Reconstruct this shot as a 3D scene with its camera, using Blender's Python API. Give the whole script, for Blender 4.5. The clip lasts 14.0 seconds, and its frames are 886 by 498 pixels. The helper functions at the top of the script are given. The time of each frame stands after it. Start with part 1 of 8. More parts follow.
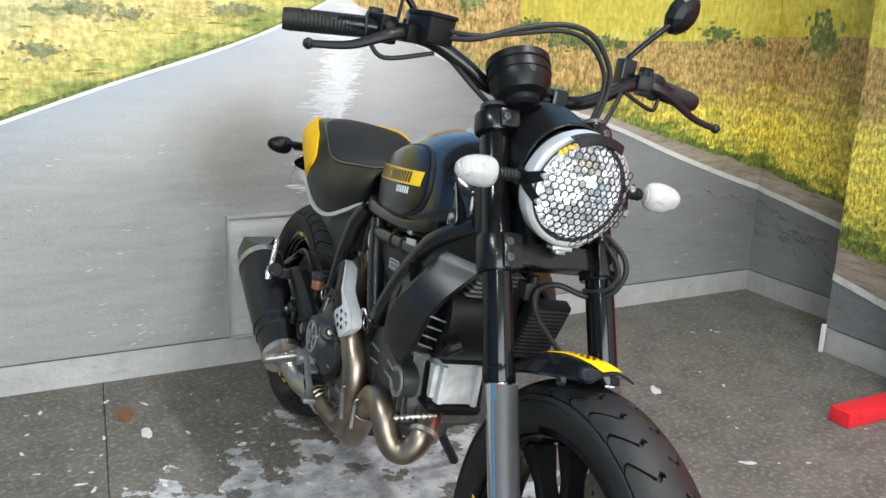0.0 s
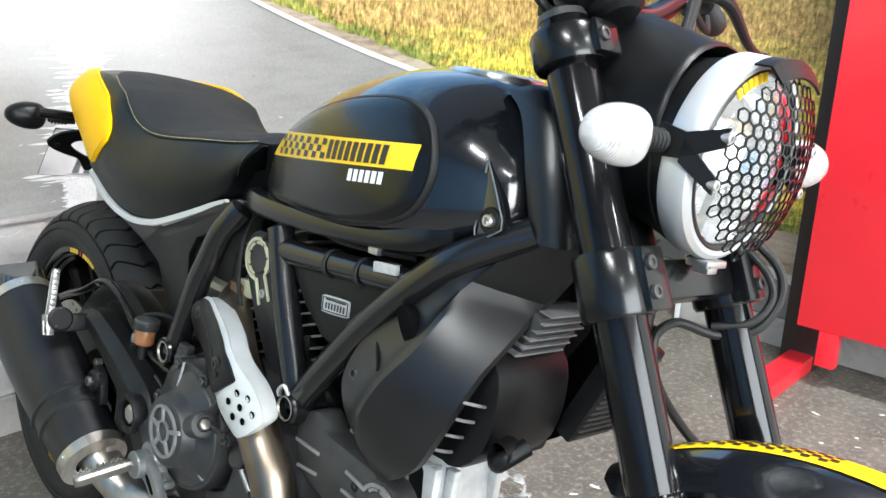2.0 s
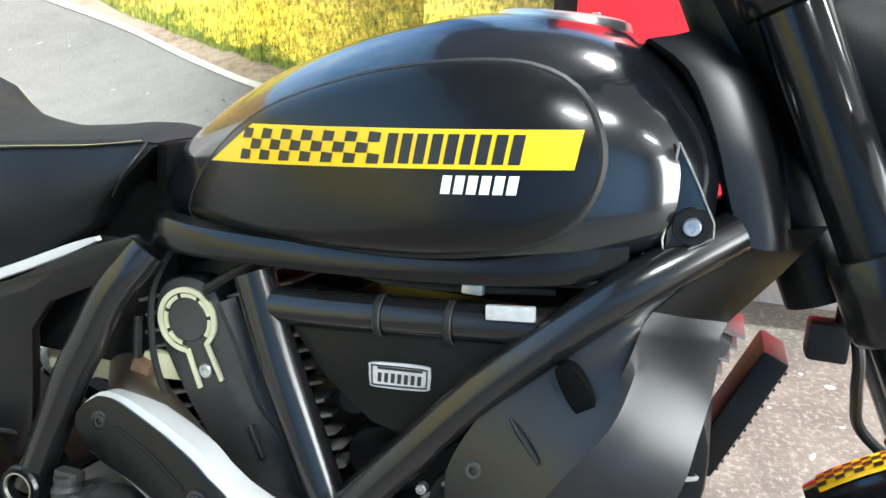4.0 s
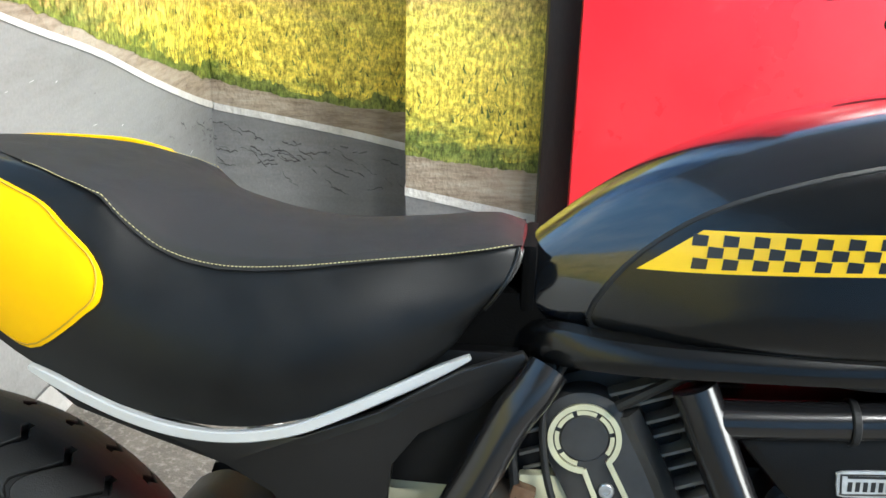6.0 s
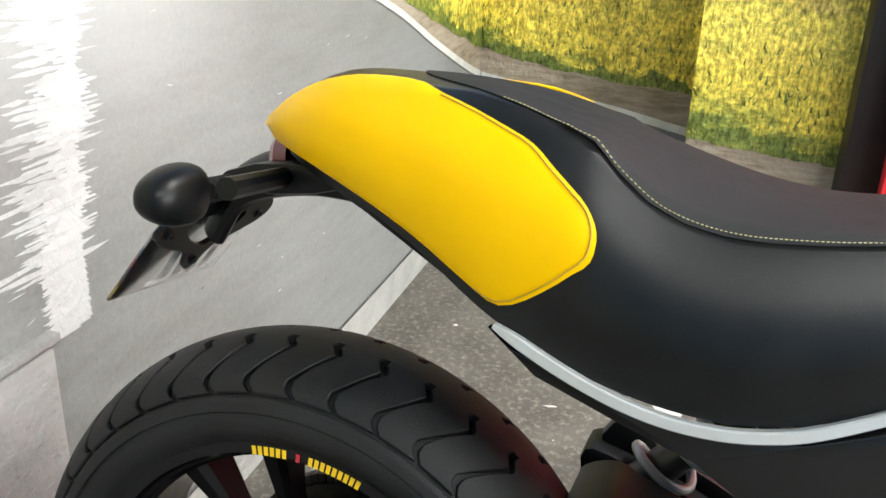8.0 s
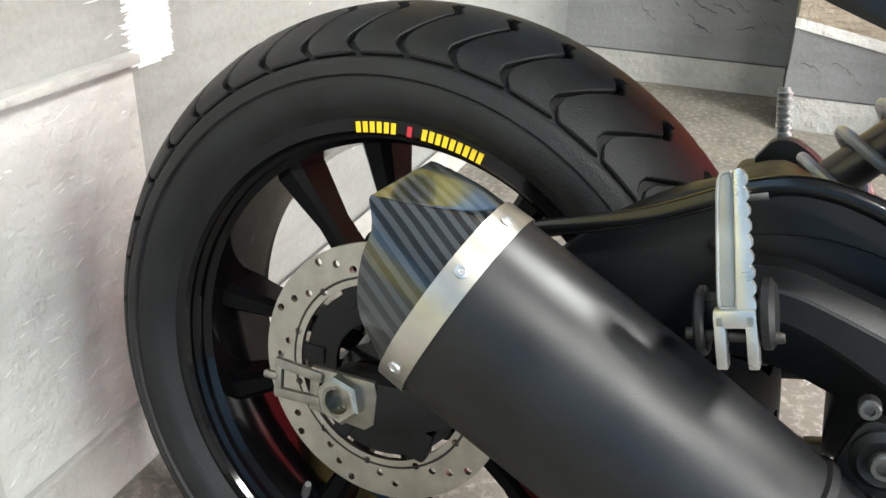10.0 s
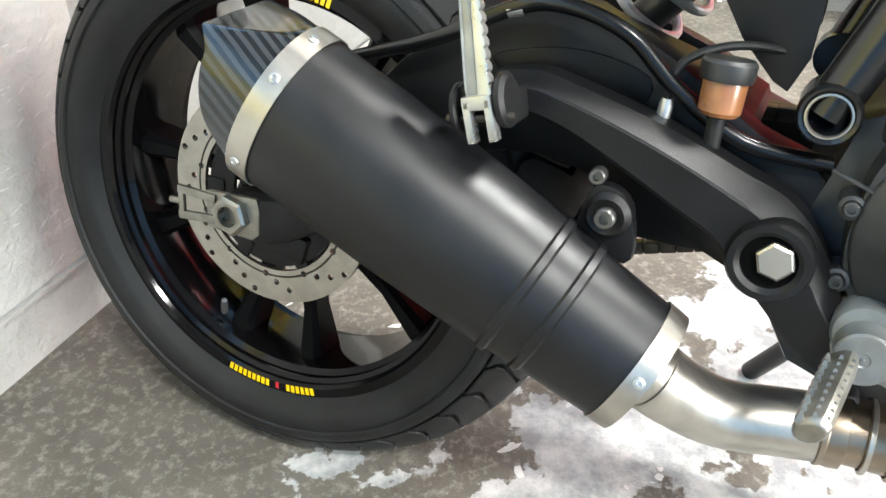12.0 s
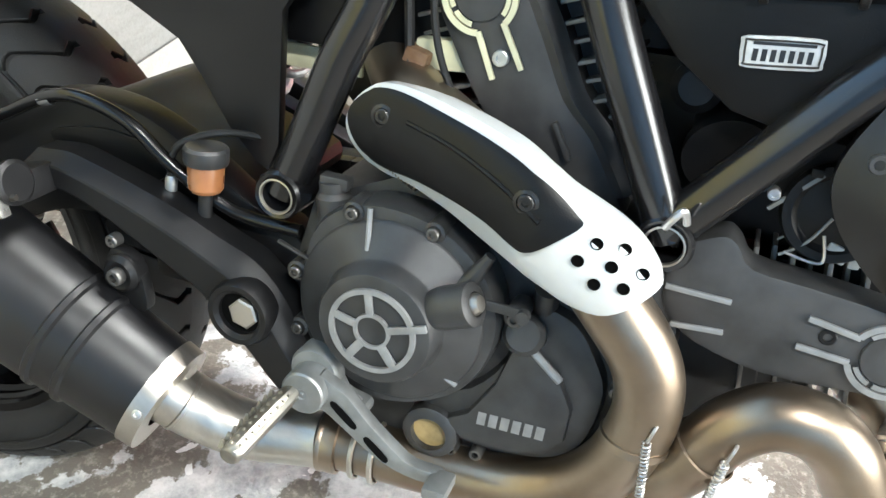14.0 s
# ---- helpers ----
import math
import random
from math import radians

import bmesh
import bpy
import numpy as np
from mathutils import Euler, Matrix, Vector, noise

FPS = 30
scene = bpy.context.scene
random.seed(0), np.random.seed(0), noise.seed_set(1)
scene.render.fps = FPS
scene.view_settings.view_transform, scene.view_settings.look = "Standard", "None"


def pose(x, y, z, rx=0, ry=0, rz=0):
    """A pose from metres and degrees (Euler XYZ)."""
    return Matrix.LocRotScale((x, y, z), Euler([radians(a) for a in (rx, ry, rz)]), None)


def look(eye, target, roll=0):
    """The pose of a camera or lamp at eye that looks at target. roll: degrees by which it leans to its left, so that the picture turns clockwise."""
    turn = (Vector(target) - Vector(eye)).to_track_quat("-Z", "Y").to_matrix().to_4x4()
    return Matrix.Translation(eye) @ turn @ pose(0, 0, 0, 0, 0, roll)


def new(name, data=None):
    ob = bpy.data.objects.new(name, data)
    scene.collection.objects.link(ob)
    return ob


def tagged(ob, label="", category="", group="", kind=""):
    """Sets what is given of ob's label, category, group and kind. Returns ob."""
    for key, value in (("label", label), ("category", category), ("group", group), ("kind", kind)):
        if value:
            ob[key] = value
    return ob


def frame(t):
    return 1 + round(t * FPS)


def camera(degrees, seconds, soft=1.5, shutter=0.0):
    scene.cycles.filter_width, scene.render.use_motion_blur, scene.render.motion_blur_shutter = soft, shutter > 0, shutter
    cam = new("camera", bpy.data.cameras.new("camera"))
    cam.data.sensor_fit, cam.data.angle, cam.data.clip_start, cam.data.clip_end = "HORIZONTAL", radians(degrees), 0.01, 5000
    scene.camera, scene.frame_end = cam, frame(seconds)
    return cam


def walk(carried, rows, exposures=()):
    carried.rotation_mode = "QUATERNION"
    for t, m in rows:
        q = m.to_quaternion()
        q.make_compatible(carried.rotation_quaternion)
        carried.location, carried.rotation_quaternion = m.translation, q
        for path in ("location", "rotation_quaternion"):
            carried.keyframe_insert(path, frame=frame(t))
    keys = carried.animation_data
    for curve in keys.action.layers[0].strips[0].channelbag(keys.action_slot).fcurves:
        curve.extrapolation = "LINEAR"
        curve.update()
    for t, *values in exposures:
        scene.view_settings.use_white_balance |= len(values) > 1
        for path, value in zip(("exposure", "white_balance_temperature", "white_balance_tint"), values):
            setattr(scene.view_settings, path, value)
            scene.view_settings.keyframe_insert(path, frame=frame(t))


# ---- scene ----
cam = camera(54.2, 14.0)
PATH = [
    (0, (-0.639, -2.273, 1.106), (0.251, -0.557, 0.595), 2.0),
    (0.5, (-0.568, -2.079, 1.093), (0.331, -0.37, 0.573), 2.0),
    (1, (-0.564, -1.881, 1.055), (0.364, -0.189, 0.529), 1.2),
    (1.5, (-0.593, -1.69, 1.031), (0.577, -0.16, 0.49), 1.5),
    (2, (-0.586, -1.512, 0.989), (0.843, -0.231, 0.426), 2.3),
    (2.1, (-0.575, -1.466, 0.983), (0.911, -0.251, 0.419), 2.5),
    (2.2, (-0.575, -1.434, 0.975), (0.942, -0.258, 0.415), 2.7),
    (4.3, (-0.534, -0.929, 0.961), (1.314, -0.574, 0.279), 1.7),
    (4.5, (-0.526, -0.889, 0.959), (1.331, -0.584, 0.281), 1.6),
    (5, (-0.531, -0.774, 0.959), (1.338, -0.547, 0.283), 1.7),
    (5.5, (-0.529, -0.638, 1.002), (1.34, -0.48, 0.308), 1.0),
    (6, (-0.533, -0.538, 1.022), (1.339, -0.444, 0.324), 1.3),
    (6.5, (-0.52, -0.441, 1.021), (1.343, -0.309, 0.306), 1.5),
    (7, (-0.492, -0.387, 1.026), (1.352, -0.115, 0.299), 1.6),
    (7.2, (-0.481, -0.365, 1.024), (1.353, -0.038, 0.294), 1.8),
    (9.3, (-0.494, -0.269, 0.815), (1.239, 0.382, 0.057), 1.5),
    (9.5, (-0.49, -0.265, 0.794), (1.239, 0.389, 0.031), 1.5),
    (10, (-0.48, -0.259, 0.721), (1.197, 0.373, -0.166), 1.5),
    (10.5, (-0.498, -0.273, 0.676), (1.125, 0.325, -0.328), 1.3),
    (11, (-0.524, -0.314, 0.699), (1.064, 0.286, -0.358), 0.7),
    (11.5, (-0.554, -0.372, 0.711), (1.012, 0.252, -0.365), -0.2),
    (12, (-0.577, -0.429, 0.726), (0.996, 0.169, -0.355), -0.6),
    (12.5, (-0.59, -0.49, 0.751), (1.025, -0.03, -0.335), 1.0),
    (13, (-0.566, -0.593, 0.781), (1.042, -0.168, -0.329), 1.4),
    (13.5, (-0.543, -0.696, 0.814), (1.059, -0.269, -0.305), 1.2),
    (14, (-0.532, -0.766, 0.854), (1.043, -0.314, -0.292), 1.3),
]
EXPOSE = [(0, .09, 6500, 10), (1, .06, 6500, 10), (2, .85, 6550, 10), (4.3, 1.34, 6650, 10), (5.5, 1.31, 6650, 9), (6.3, .95, 6800, 10), (7.2, .80, 6900, 10), (9.3, 1.02, 6950, 10), (10.5, 1.76, 7050, 10), (11.5, 1.84, 7050, 10), (12.5, 1.56, 6900, 10), (14, 1.59, 6900, 10)]
walk(cam, [(t, look(eye, target, roll)) for t, eye, target, roll in PATH], EXPOSE)

# ---- world, lamps ----
world = bpy.data.worlds.new("sky")
scene.world = world
world.use_nodes = True
wn = world.node_tree.nodes
sky = wn.new("ShaderNodeTexSky")
sky.sky_type, sky.sun_disc = "NISHITA", False
sky.sun_elevation, sky.sun_rotation = radians(40), radians(200)
world.node_tree.links.new(sky.outputs[0], wn["Background"].inputs[0])
wn["Background"].inputs[1].default_value = 0.12


def area_lamp(name, m, sx, sy, watts, tint):
    data = bpy.data.lights.new(name, "AREA")
    data.shape, data.size, data.size_y, data.energy, data.color = "RECTANGLE", sx, sy, watts, tint
    ob = new(name, data)
    ob.matrix_world = m
    return ob


# unseen sources: daylight through an assumed wide shop door behind the camera, and ceiling tubes
area_lamp("door_daylight", look((-0.9, -5.9, 1.5), (-0.6, 0, 0.9)), 4.2, 2.5, 300, (0.89, 0.96, 1.0))
for lx, ly, p in ((-1.7, -1.5, 108), (0.75, -1.3, 135), (-1.7, -3.6, 40), (0.75, -3.4, 75)):
    area_lamp("tube_light", look((lx, ly, 2.9), (lx, ly + 0.001, 0)), 0.16, 1.5, p, (0.93, 0.98, 1.0))


# ---- materials ----
def material(name, base, rough=0.5, metal=0.0, var=0.15, scale=30.0, fine=400.0, bump=0.05, coat=0.0, second=None, mix=0.5, stretch=(1, 1, 1), rvar=0.12, spec=0.5):
    m = bpy.data.materials.new(name)
    m.use_nodes = True
    nt = m.node_tree
    n, l = nt.nodes, nt.links
    b = n["Principled BSDF"]
    tc, mp = n.new("ShaderNodeTexCoord"), n.new("ShaderNodeMapping")
    mp.inputs["Scale"].default_value = stretch
    l.new(tc.outputs["Object"], mp.inputs[0])
    n1, n2 = n.new("ShaderNodeTexNoise"), n.new("ShaderNodeTexNoise")
    n1.inputs["Scale"].default_value, n1.inputs["Detail"].default_value = scale, 6
    n2.inputs["Scale"].default_value, n2.inputs["Detail"].default_value = fine, 3
    for k in (n1, n2):
        l.new(mp.outputs[0], k.inputs["Vector"])
    ramp = n.new("ShaderNodeValToRGB")
    two = second or tuple(min(1, c * (1 + var)) for c in base)
    one = tuple(c * (1 - var) for c in base) if not second else base
    ramp.color_ramp.elements[0].position, ramp.color_ramp.elements[1].position = mix - 0.15, mix + 0.15
    ramp.color_ramp.elements[0].color, ramp.color_ramp.elements[1].color = (*one, 1), (*two, 1)
    l.new(n1.outputs[0], ramp.inputs[0])
    l.new(ramp.outputs[0], b.inputs["Base Color"])
    mr = n.new("ShaderNodeMapRange")
    mr.inputs[3].default_value, mr.inputs[4].default_value = max(0.02, rough - rvar), min(1, rough + rvar)
    l.new(n1.outputs[0], mr.inputs[0])
    l.new(mr.outputs[0], b.inputs["Roughness"])
    b.inputs["Metallic"].default_value = metal
    b.inputs["Coat Weight"].default_value = coat
    b.inputs["Coat Roughness"].default_value = 0.04
    b.inputs["Specular IOR Level"].default_value = spec
    if bump:
        bp = n.new("ShaderNodeBump")
        bp.inputs["Strength"].default_value, bp.inputs["Distance"].default_value = bump, 0.002
        l.new(n2.outputs[0], bp.inputs["Height"])
        l.new(bp.outputs[0], b.inputs["Normal"])
    return m


GLOSS = material("gloss_black_paint", (0.006, 0.007, 0.009), 0.16, 0, 0.2, 8, 200, 0.0, coat=0.6, rvar=0.03)
SATIN = material("satin_black_plastic", (0.0045, 0.0047, 0.005), 0.38, 0, 0.2, 20, 900, 0.10, spec=0.21)
SATINP = material("satin_black_paint", (0.0042, 0.0044, 0.0048), 0.24, 0, 0.15, 15, 700, 0.03, coat=0.1, rvar=0.03, spec=0.32)
MATT = material("matt_black_metal", (0.006, 0.006, 0.0065), 0.44, 0.05, 0.25, 25, 1200, 0.15, spec=0.29)
FRAME = material("black_frame_enamel", (0.0075, 0.0075, 0.0082), 0.21, 0.0, 0.1, 30, 500, 0.01, rvar=0.02, spec=0.55)
CAST = material("dark_cast_casing", (0.039, 0.040, 0.041), 0.36, 0.35, 0.2, 40, 1500, 0.2)
CASTG = material("grey_cast_casing", (0.048, 0.048, 0.048), 0.46, 0.35, 0.2, 40, 1500, 0.2)
RUBBER = material("tyre_rubber", (0.0085, 0.0085, 0.0086), 0.55, 0, 0.3, 25, 700, 0.25, spec=0.36)
LEATHER = material("black_seat_vinyl", (0.0042, 0.0046, 0.0048), 0.39, 0, 0.15, 30, 1400, 0.12, spec=0.31)
SUEDE = material("dark_grey_seat_top", (0.017, 0.0172, 0.0175), 0.6, 0, 0.12, 40, 2200, 0.3, spec=0.15)
YELLOW = material("yellow_vinyl", (0.88, 0.48, 0.002), 0.42, 0, 0.03, 12, 1600, 0.08, spec=0.10)
YPRINT = material("yellow_decal", (0.92, 0.56, 0.004), 0.35, 0, 0.03, 10, 300, 0.0, coat=0.2)
BPRINT = material("black_decal", (0.012, 0.012, 0.012), 0.35, 0, 0.1, 10, 300, 0.0)
WPRINT = material("white_decal", (0.75, 0.75, 0.75), 0.35, 0, 0.05, 10, 300, 0.0)
REDPRINT = material("red_decal", (0.55, 0.02, 0.03), 0.35, 0, 0.05, 10, 300, 0.0)
SILVER = material("silver_trim", (0.50, 0.51, 0.52), 0.38, 0.45, 0.06, 20, 500, 0.03)
TRIM = material("pale_trim_strip", (0.52, 0.525, 0.515), 0.36, 0.2, 0.05, 20, 500, 0.02)
ALU = material("brushed_aluminium", (0.62, 0.62, 0.61), 0.32, 0.95, 0.1, 30, 900, 0.08, stretch=(1, 1, 6))
STEEL = material("stainless_steel", (0.44, 0.41, 0.365), 0.34, 0.92, 0.12, 30, 700, 0.04, stretch=(1, 4, 1))
DISC = material("drilled_disc_steel", (0.37, 0.345, 0.305), 0.36, 0.95, 0.12, 60, 900, 0.1)
HEADER = material("heat_tinted_steel", (0.22, 0.165, 0.12), 0.37, 1.0, 0.2, 9, 500, 0.04, second=(0.36, 0.30, 0.235), mix=0.5)
CHROME = material("chrome", (0.75, 0.76, 0.78), 0.08, 1.0, 0.03, 10, 200, 0.0, rvar=0.04)
DARKBOLT = material("dull_dark_bolt", (0.12, 0.117, 0.112), 0.36, 0.8, 0.2, 60, 600, 0.05)
ZINC = material("zinc_bolt", (0.5, 0.5, 0.5), 0.35, 0.9, 0.15, 60, 500, 0.03)
WHEEL = material("gloss_black_alloy", (0.0035, 0.0035, 0.004), 0.11, 0.0, 0.2, 20, 300, 0.0, coat=0.04, rvar=0.03, spec=0.20)
SPOKE = material("satin_black_spoke", (0.0035, 0.0035, 0.004), 0.32, 0.0, 0.2, 20, 300, 0.0, rvar=0.05, spec=0.05)
CASTAL = material("pale_cast_aluminium", (0.74, 0.74, 0.72), 0.5, 0.15, 0.15, 40, 900, 0.2)
EMBLEM = material("bare_metal_emblem", (0.24, 0.245, 0.245), 0.42, 0.4, 0.15, 60, 700, 0.05)
GUARDG = material("dark_grey_plastic", (0.035, 0.036, 0.038), 0.42, 0, 0.15, 20, 900, 0.08)
DEADBLACK = material("dull_gap_black", (0.004, 0.004, 0.004), 0.9, 0, 0.2, 30, 500, 0.2, spec=0.05)
SAND = material("sandy_machined_edge", (0.60, 0.58, 0.40), 0.45, 0.15, 0.08, 40, 500, 0.03)
CHAINM = material("oiled_chain_steel", (0.05, 0.045, 0.04), 0.45, 0.8, 0.3, 60, 500, 0.05)
FORKP = material("gloss_black_fork", (0.004, 0.004, 0.0045), 0.13, 0.0, 0.2, 12, 300, 0.0, coat=0.0, rvar=0.04, spec=0.3)
SCOOPM = material("satin_scoop_plastic", (0.0065, 0.0065, 0.007), 0.36, 0, 0.15, 20, 900, 0.06, spec=0.50, rvar=0.05)
PEDAL = material("grey_cast_alloy", (0.22, 0.228, 0.225), 0.42, 0.6, 0.15, 50, 900, 0.12)
RUSTY = material("rusty_bracket", (0.12, 0.06, 0.03), 0.7, 0.3, 0.3, 60, 500, 0.2, second=(0.2, 0.12, 0.07))
PADGREY = material("grey_worn_sticker", (0.44, 0.45, 0.45), 0.42, 0.2, 0.15, 120, 900, 0.03)


def wave_material(name, a, b, rough, scale, coat):
    """Twill carbon: diagonal stripes of two greys under a clear coat."""
    m = material(name, a, rough, 0.1, 0.1, 20, 200, 0.0, coat=coat)
    n, l = m.node_tree.nodes, m.node_tree.links
    w = n.new("ShaderNodeTexWave")
    w.wave_type, w.bands_direction = "BANDS", "DIAGONAL"
    w.inputs["Scale"].default_value, w.inputs["Distortion"].default_value = scale, 0.6
    tc = n.new("ShaderNodeTexCoord")
    l.new(tc.outputs["Object"], w.inputs["Vector"])
    r = n.new("ShaderNodeValToRGB")
    r.color_ramp.elements[0].position, r.color_ramp.elements[1].position = 0.35, 0.65
    r.color_ramp.elements[0].color, r.color_ramp.elements[1].color = (*a, 1), (*b, 1)
    l.new(w.outputs[0], r.inputs[0])
    l.new(r.outputs[0], n["Principled BSDF"].inputs["Base Color"])
    return m


CARBON = wave_material("carbon_twill", (0.005, 0.0065, 0.008), (0.028, 0.032, 0.036), 0.18, 52, 0.35)


def glass_material(name, tint, rough=0.0, ior=1.45, through_share=1.0):
    m = bpy.data.materials.new(name)
    m.use_nodes = True
    b = m.node_tree.nodes["Principled BSDF"]
    b.inputs["Base Color"].default_value = (*tint, 1)
    b.inputs["Roughness"].default_value = rough
    b.inputs["Transmission Weight"].default_value = through_share
    b.inputs["IOR"].default_value = ior
    return m


GLASS = glass_material("clear_glass", (1, 1, 1), 0.02)
ACRYL = glass_material("clear_acrylic", (0.93, 0.93, 0.93), 0.08)


# ---- mesh helpers ----
def finish(name, bm, mat, angle=32):
    bmesh.ops.recalc_face_normals(bm, faces=bm.faces)
    me = bpy.data.meshes.new(name)
    bm.to_mesh(me)
    bm.free()
    me.polygons.foreach_set("use_smooth", [True] * len(me.polygons))
    me.set_sharp_from_angle(angle=radians(angle))
    me.materials.append(mat)
    return me


def part(name, bm, mat, parent, label="", angle=32):
    ob = new(name, finish(name, bm, mat, angle))
    ob.parent = parent
    return tagged(ob, label=label)


def thing(name, bm, mat, label, category, group="", kind="", angle=32):
    return tagged(new(name, finish(name, bm, mat, angle)), label, category, group, kind)


def joined(*bms):
    out = bmesh.new()
    for b in bms:
        me = bpy.data.meshes.new("tmp")
        b.to_mesh(me)
        b.free()
        out.from_mesh(me)
        bpy.data.meshes.remove(me)
    return out


def smooth_path(pts, n):
    pts = [Vector(p) for p in pts]
    out = []
    for i in range(len(pts) - 1):
        p0, p1, p2, p3 = pts[max(i - 1, 0)], pts[i], pts[i + 1], pts[min(i + 2, len(pts) - 1)]
        for k in range(n):
            u = k / n
            out.append(0.5 * (2 * p1 + (p2 - p0) * u + (2 * p0 - 5 * p1 + 4 * p2 - p3) * u * u + (3 * p1 - p0 - 3 * p2 + p3) * u**3))
    return out + [pts[-1]]


def loft(rings, caps=True, closed=True, loop=False):
    bm = bmesh.new()
    vs = [[bm.verts.new(p) for p in r] for r in rings]
    pairs = list(zip(vs, vs[1:])) + ([(vs[-1], vs[0])] if loop else [])
    for a, b in pairs:
        n = len(a)
        for i in range(n if closed else n - 1):
            j = (i + 1) % n
            bm.faces.new((a[i], a[j], b[j], b[i]))
    if caps and not loop:
        bm.faces.new(vs[0][::-1])
        bm.faces.new(vs[-1])
    return bm


def tube(pts, r, seg=14, n=6, caps=True, flat=1.0):
    """A round bar through the points; r is one radius or one for each point."""
    rs = list(r) if isinstance(r, (list, tuple)) else [r] * len(pts)
    path = smooth_path(pts, n) if len(pts) > 2 else [Vector(p) for p in pts]
    m = len(path) - 1
    k = len(pts) - 1
    rings = []
    d = (path[1] - path[0]).normalized()
    side = d.orthogonal().normalized()
    for i, p in enumerate(path):
        d = (path[min(i + 1, m)] - path[max(i - 1, 0)]).normalized()
        side = (side - d * side.dot(d)).normalized()
        up = d.cross(side)
        u = i / m * k
        a = min(int(u), k - 1)
        rad = rs[a] + (rs[a + 1] - rs[a]) * (u - a)
        rings.append([p + rad * (math.cos(2 * math.pi * q / seg) * side + flat * math.sin(2 * math.pi * q / seg) * up) for q in range(seg)])
    return loft(rings, caps)


def lathe(profile, at, axis, seg=40, a0=0.0, a1=2 * math.pi, ref=None):
    """A turned body: profile of (radius, distance along the axis)."""
    at, z = Vector(at), Vector(axis).normalized()
    x = (Vector(ref) - z * Vector(ref).dot(z)).normalized() if ref else z.orthogonal().normalized()
    y = z.cross(x)
    full = a1 - a0 > 6.28
    n = seg if full else seg + 1
    bm = bmesh.new()
    rows = []
    for r, h in profile:
        if r < 1e-6:
            rows.append([bm.verts.new(at + h * z)])
        else:
            rows.append([bm.verts.new(at + h * z + r * (math.cos(a0 + (a1 - a0) * i / seg) * x + math.sin(a0 + (a1 - a0) * i / seg) * y)) for i in range(n)])
    for a, b in zip(rows, rows[1:]):
        for i in range(seg):
            j = (i + 1) % n
            if len(a) == 1 and len(b) == 1:
                continue
            if len(a) == 1:
                bm.faces.new((a[0], b[j], b[i]))
            elif len(b) == 1:
                bm.faces.new((a[i], a[j], b[0]))
            else:
                bm.faces.new((a[i], a[j], b[j], b[i]))
    return bm


def bevelled(bm, w, seg=2, angle=30):
    edges = [e for e in bm.edges if len(e.link_faces) == 2 and e.calc_face_angle(0) > radians(angle)]
    if w > 0 and edges:
        bmesh.ops.bevel(bm, geom=edges, offset=w, segments=seg, profile=0.6, affect="EDGES", clamp_overlap=True)
    return bm


def box(at, size, m=None, bevel=0.003):
    bm = bmesh.new()
    bmesh.ops.create_cube(bm, size=1, matrix=Matrix.Translation(at) @ (m or Matrix()) @ Matrix.Diagonal((*size, 1)))
    return bevelled(bm, bevel)


def plate(outline, y0, y1, bevel=0.003, smooth=0, lift=None):
    """An outline in the bike's (x, z) plane given thickness from y0 to y1; lift(x, z) adds to y."""
    pts = outline
    if smooth:
        ring = [Vector((x, z, 0)) for x, z in outline]
        pts = []
        n = len(ring)
        for i in range(n):
            p0, p1, p2, p3 = (ring[(i + k) % n] for k in (-1, 0, 1, 2))
            for k in range(smooth):
                u = k / smooth
                q = 0.5 * (2 * p1 + (p2 - p0) * u + (2 * p0 - 5 * p1 + 4 * p2 - p3) * u * u + (3 * p1 - p0 - 3 * p2 + p3) * u**3)
                pts.append((q.x, q.y))
    f = lift or (lambda x, z: 0)
    bm = bmesh.new()
    a = [bm.verts.new((x, y0 + f(x, z), z)) for x, z in pts]
    b = [bm.verts.new((x, y1 + f(x, z), z)) for x, z in pts]
    bm.faces.new(a)
    bm.faces.new(b[::-1])
    for i in range(len(a)):
        j = (i + 1) % len(a)
        bm.faces.new((a[i], b[i], b[j], a[j]))
    bmesh.ops.recalc_face_normals(bm, faces=bm.faces)
    return bevelled(bm, bevel, 2, 50)


def bolt(at, axis, r=0.006, h=0.005, socket=True):
    """A socket-head bolt whose head stands h proud along the axis."""
    prof = [(r, -0.004), (r, h * 0.8), (r * 0.85, h), (r * 0.5, h), (r * 0.48, h * 0.45), (0, h * 0.45)] if socket else [(r, -0.004), (r, h * 0.8), (r * 0.8, h), (0, h)]
    return lathe(prof, at, axis, 14)


def hexnut(at, axis, r, h, hole=0.0):
    return lathe([(hole, h), (r * 0.86, h), (r, h * 0.8), (r, 0), (0, 0)] if not hole else [(hole, h * 0.3), (hole, h), (r * 0.86, h), (r, h * 0.8), (r, 0)], at, axis, 6)


def spring(at, end, radius, wire, turns, seg=10, steps=16):
    at, end = Vector(at), Vector(end)
    d = (end - at).normalized()
    u = d.orthogonal().normalized()
    v = d.cross(u)
    n = int(turns * steps)
    pts = [at + (end - at) * (i / n) + radius * (math.cos(2 * math.pi * i / steps) * u + math.sin(2 * math.pi * i / steps) * v) for i in range(n + 1)]
    return tube(pts, wire, seg, 1)


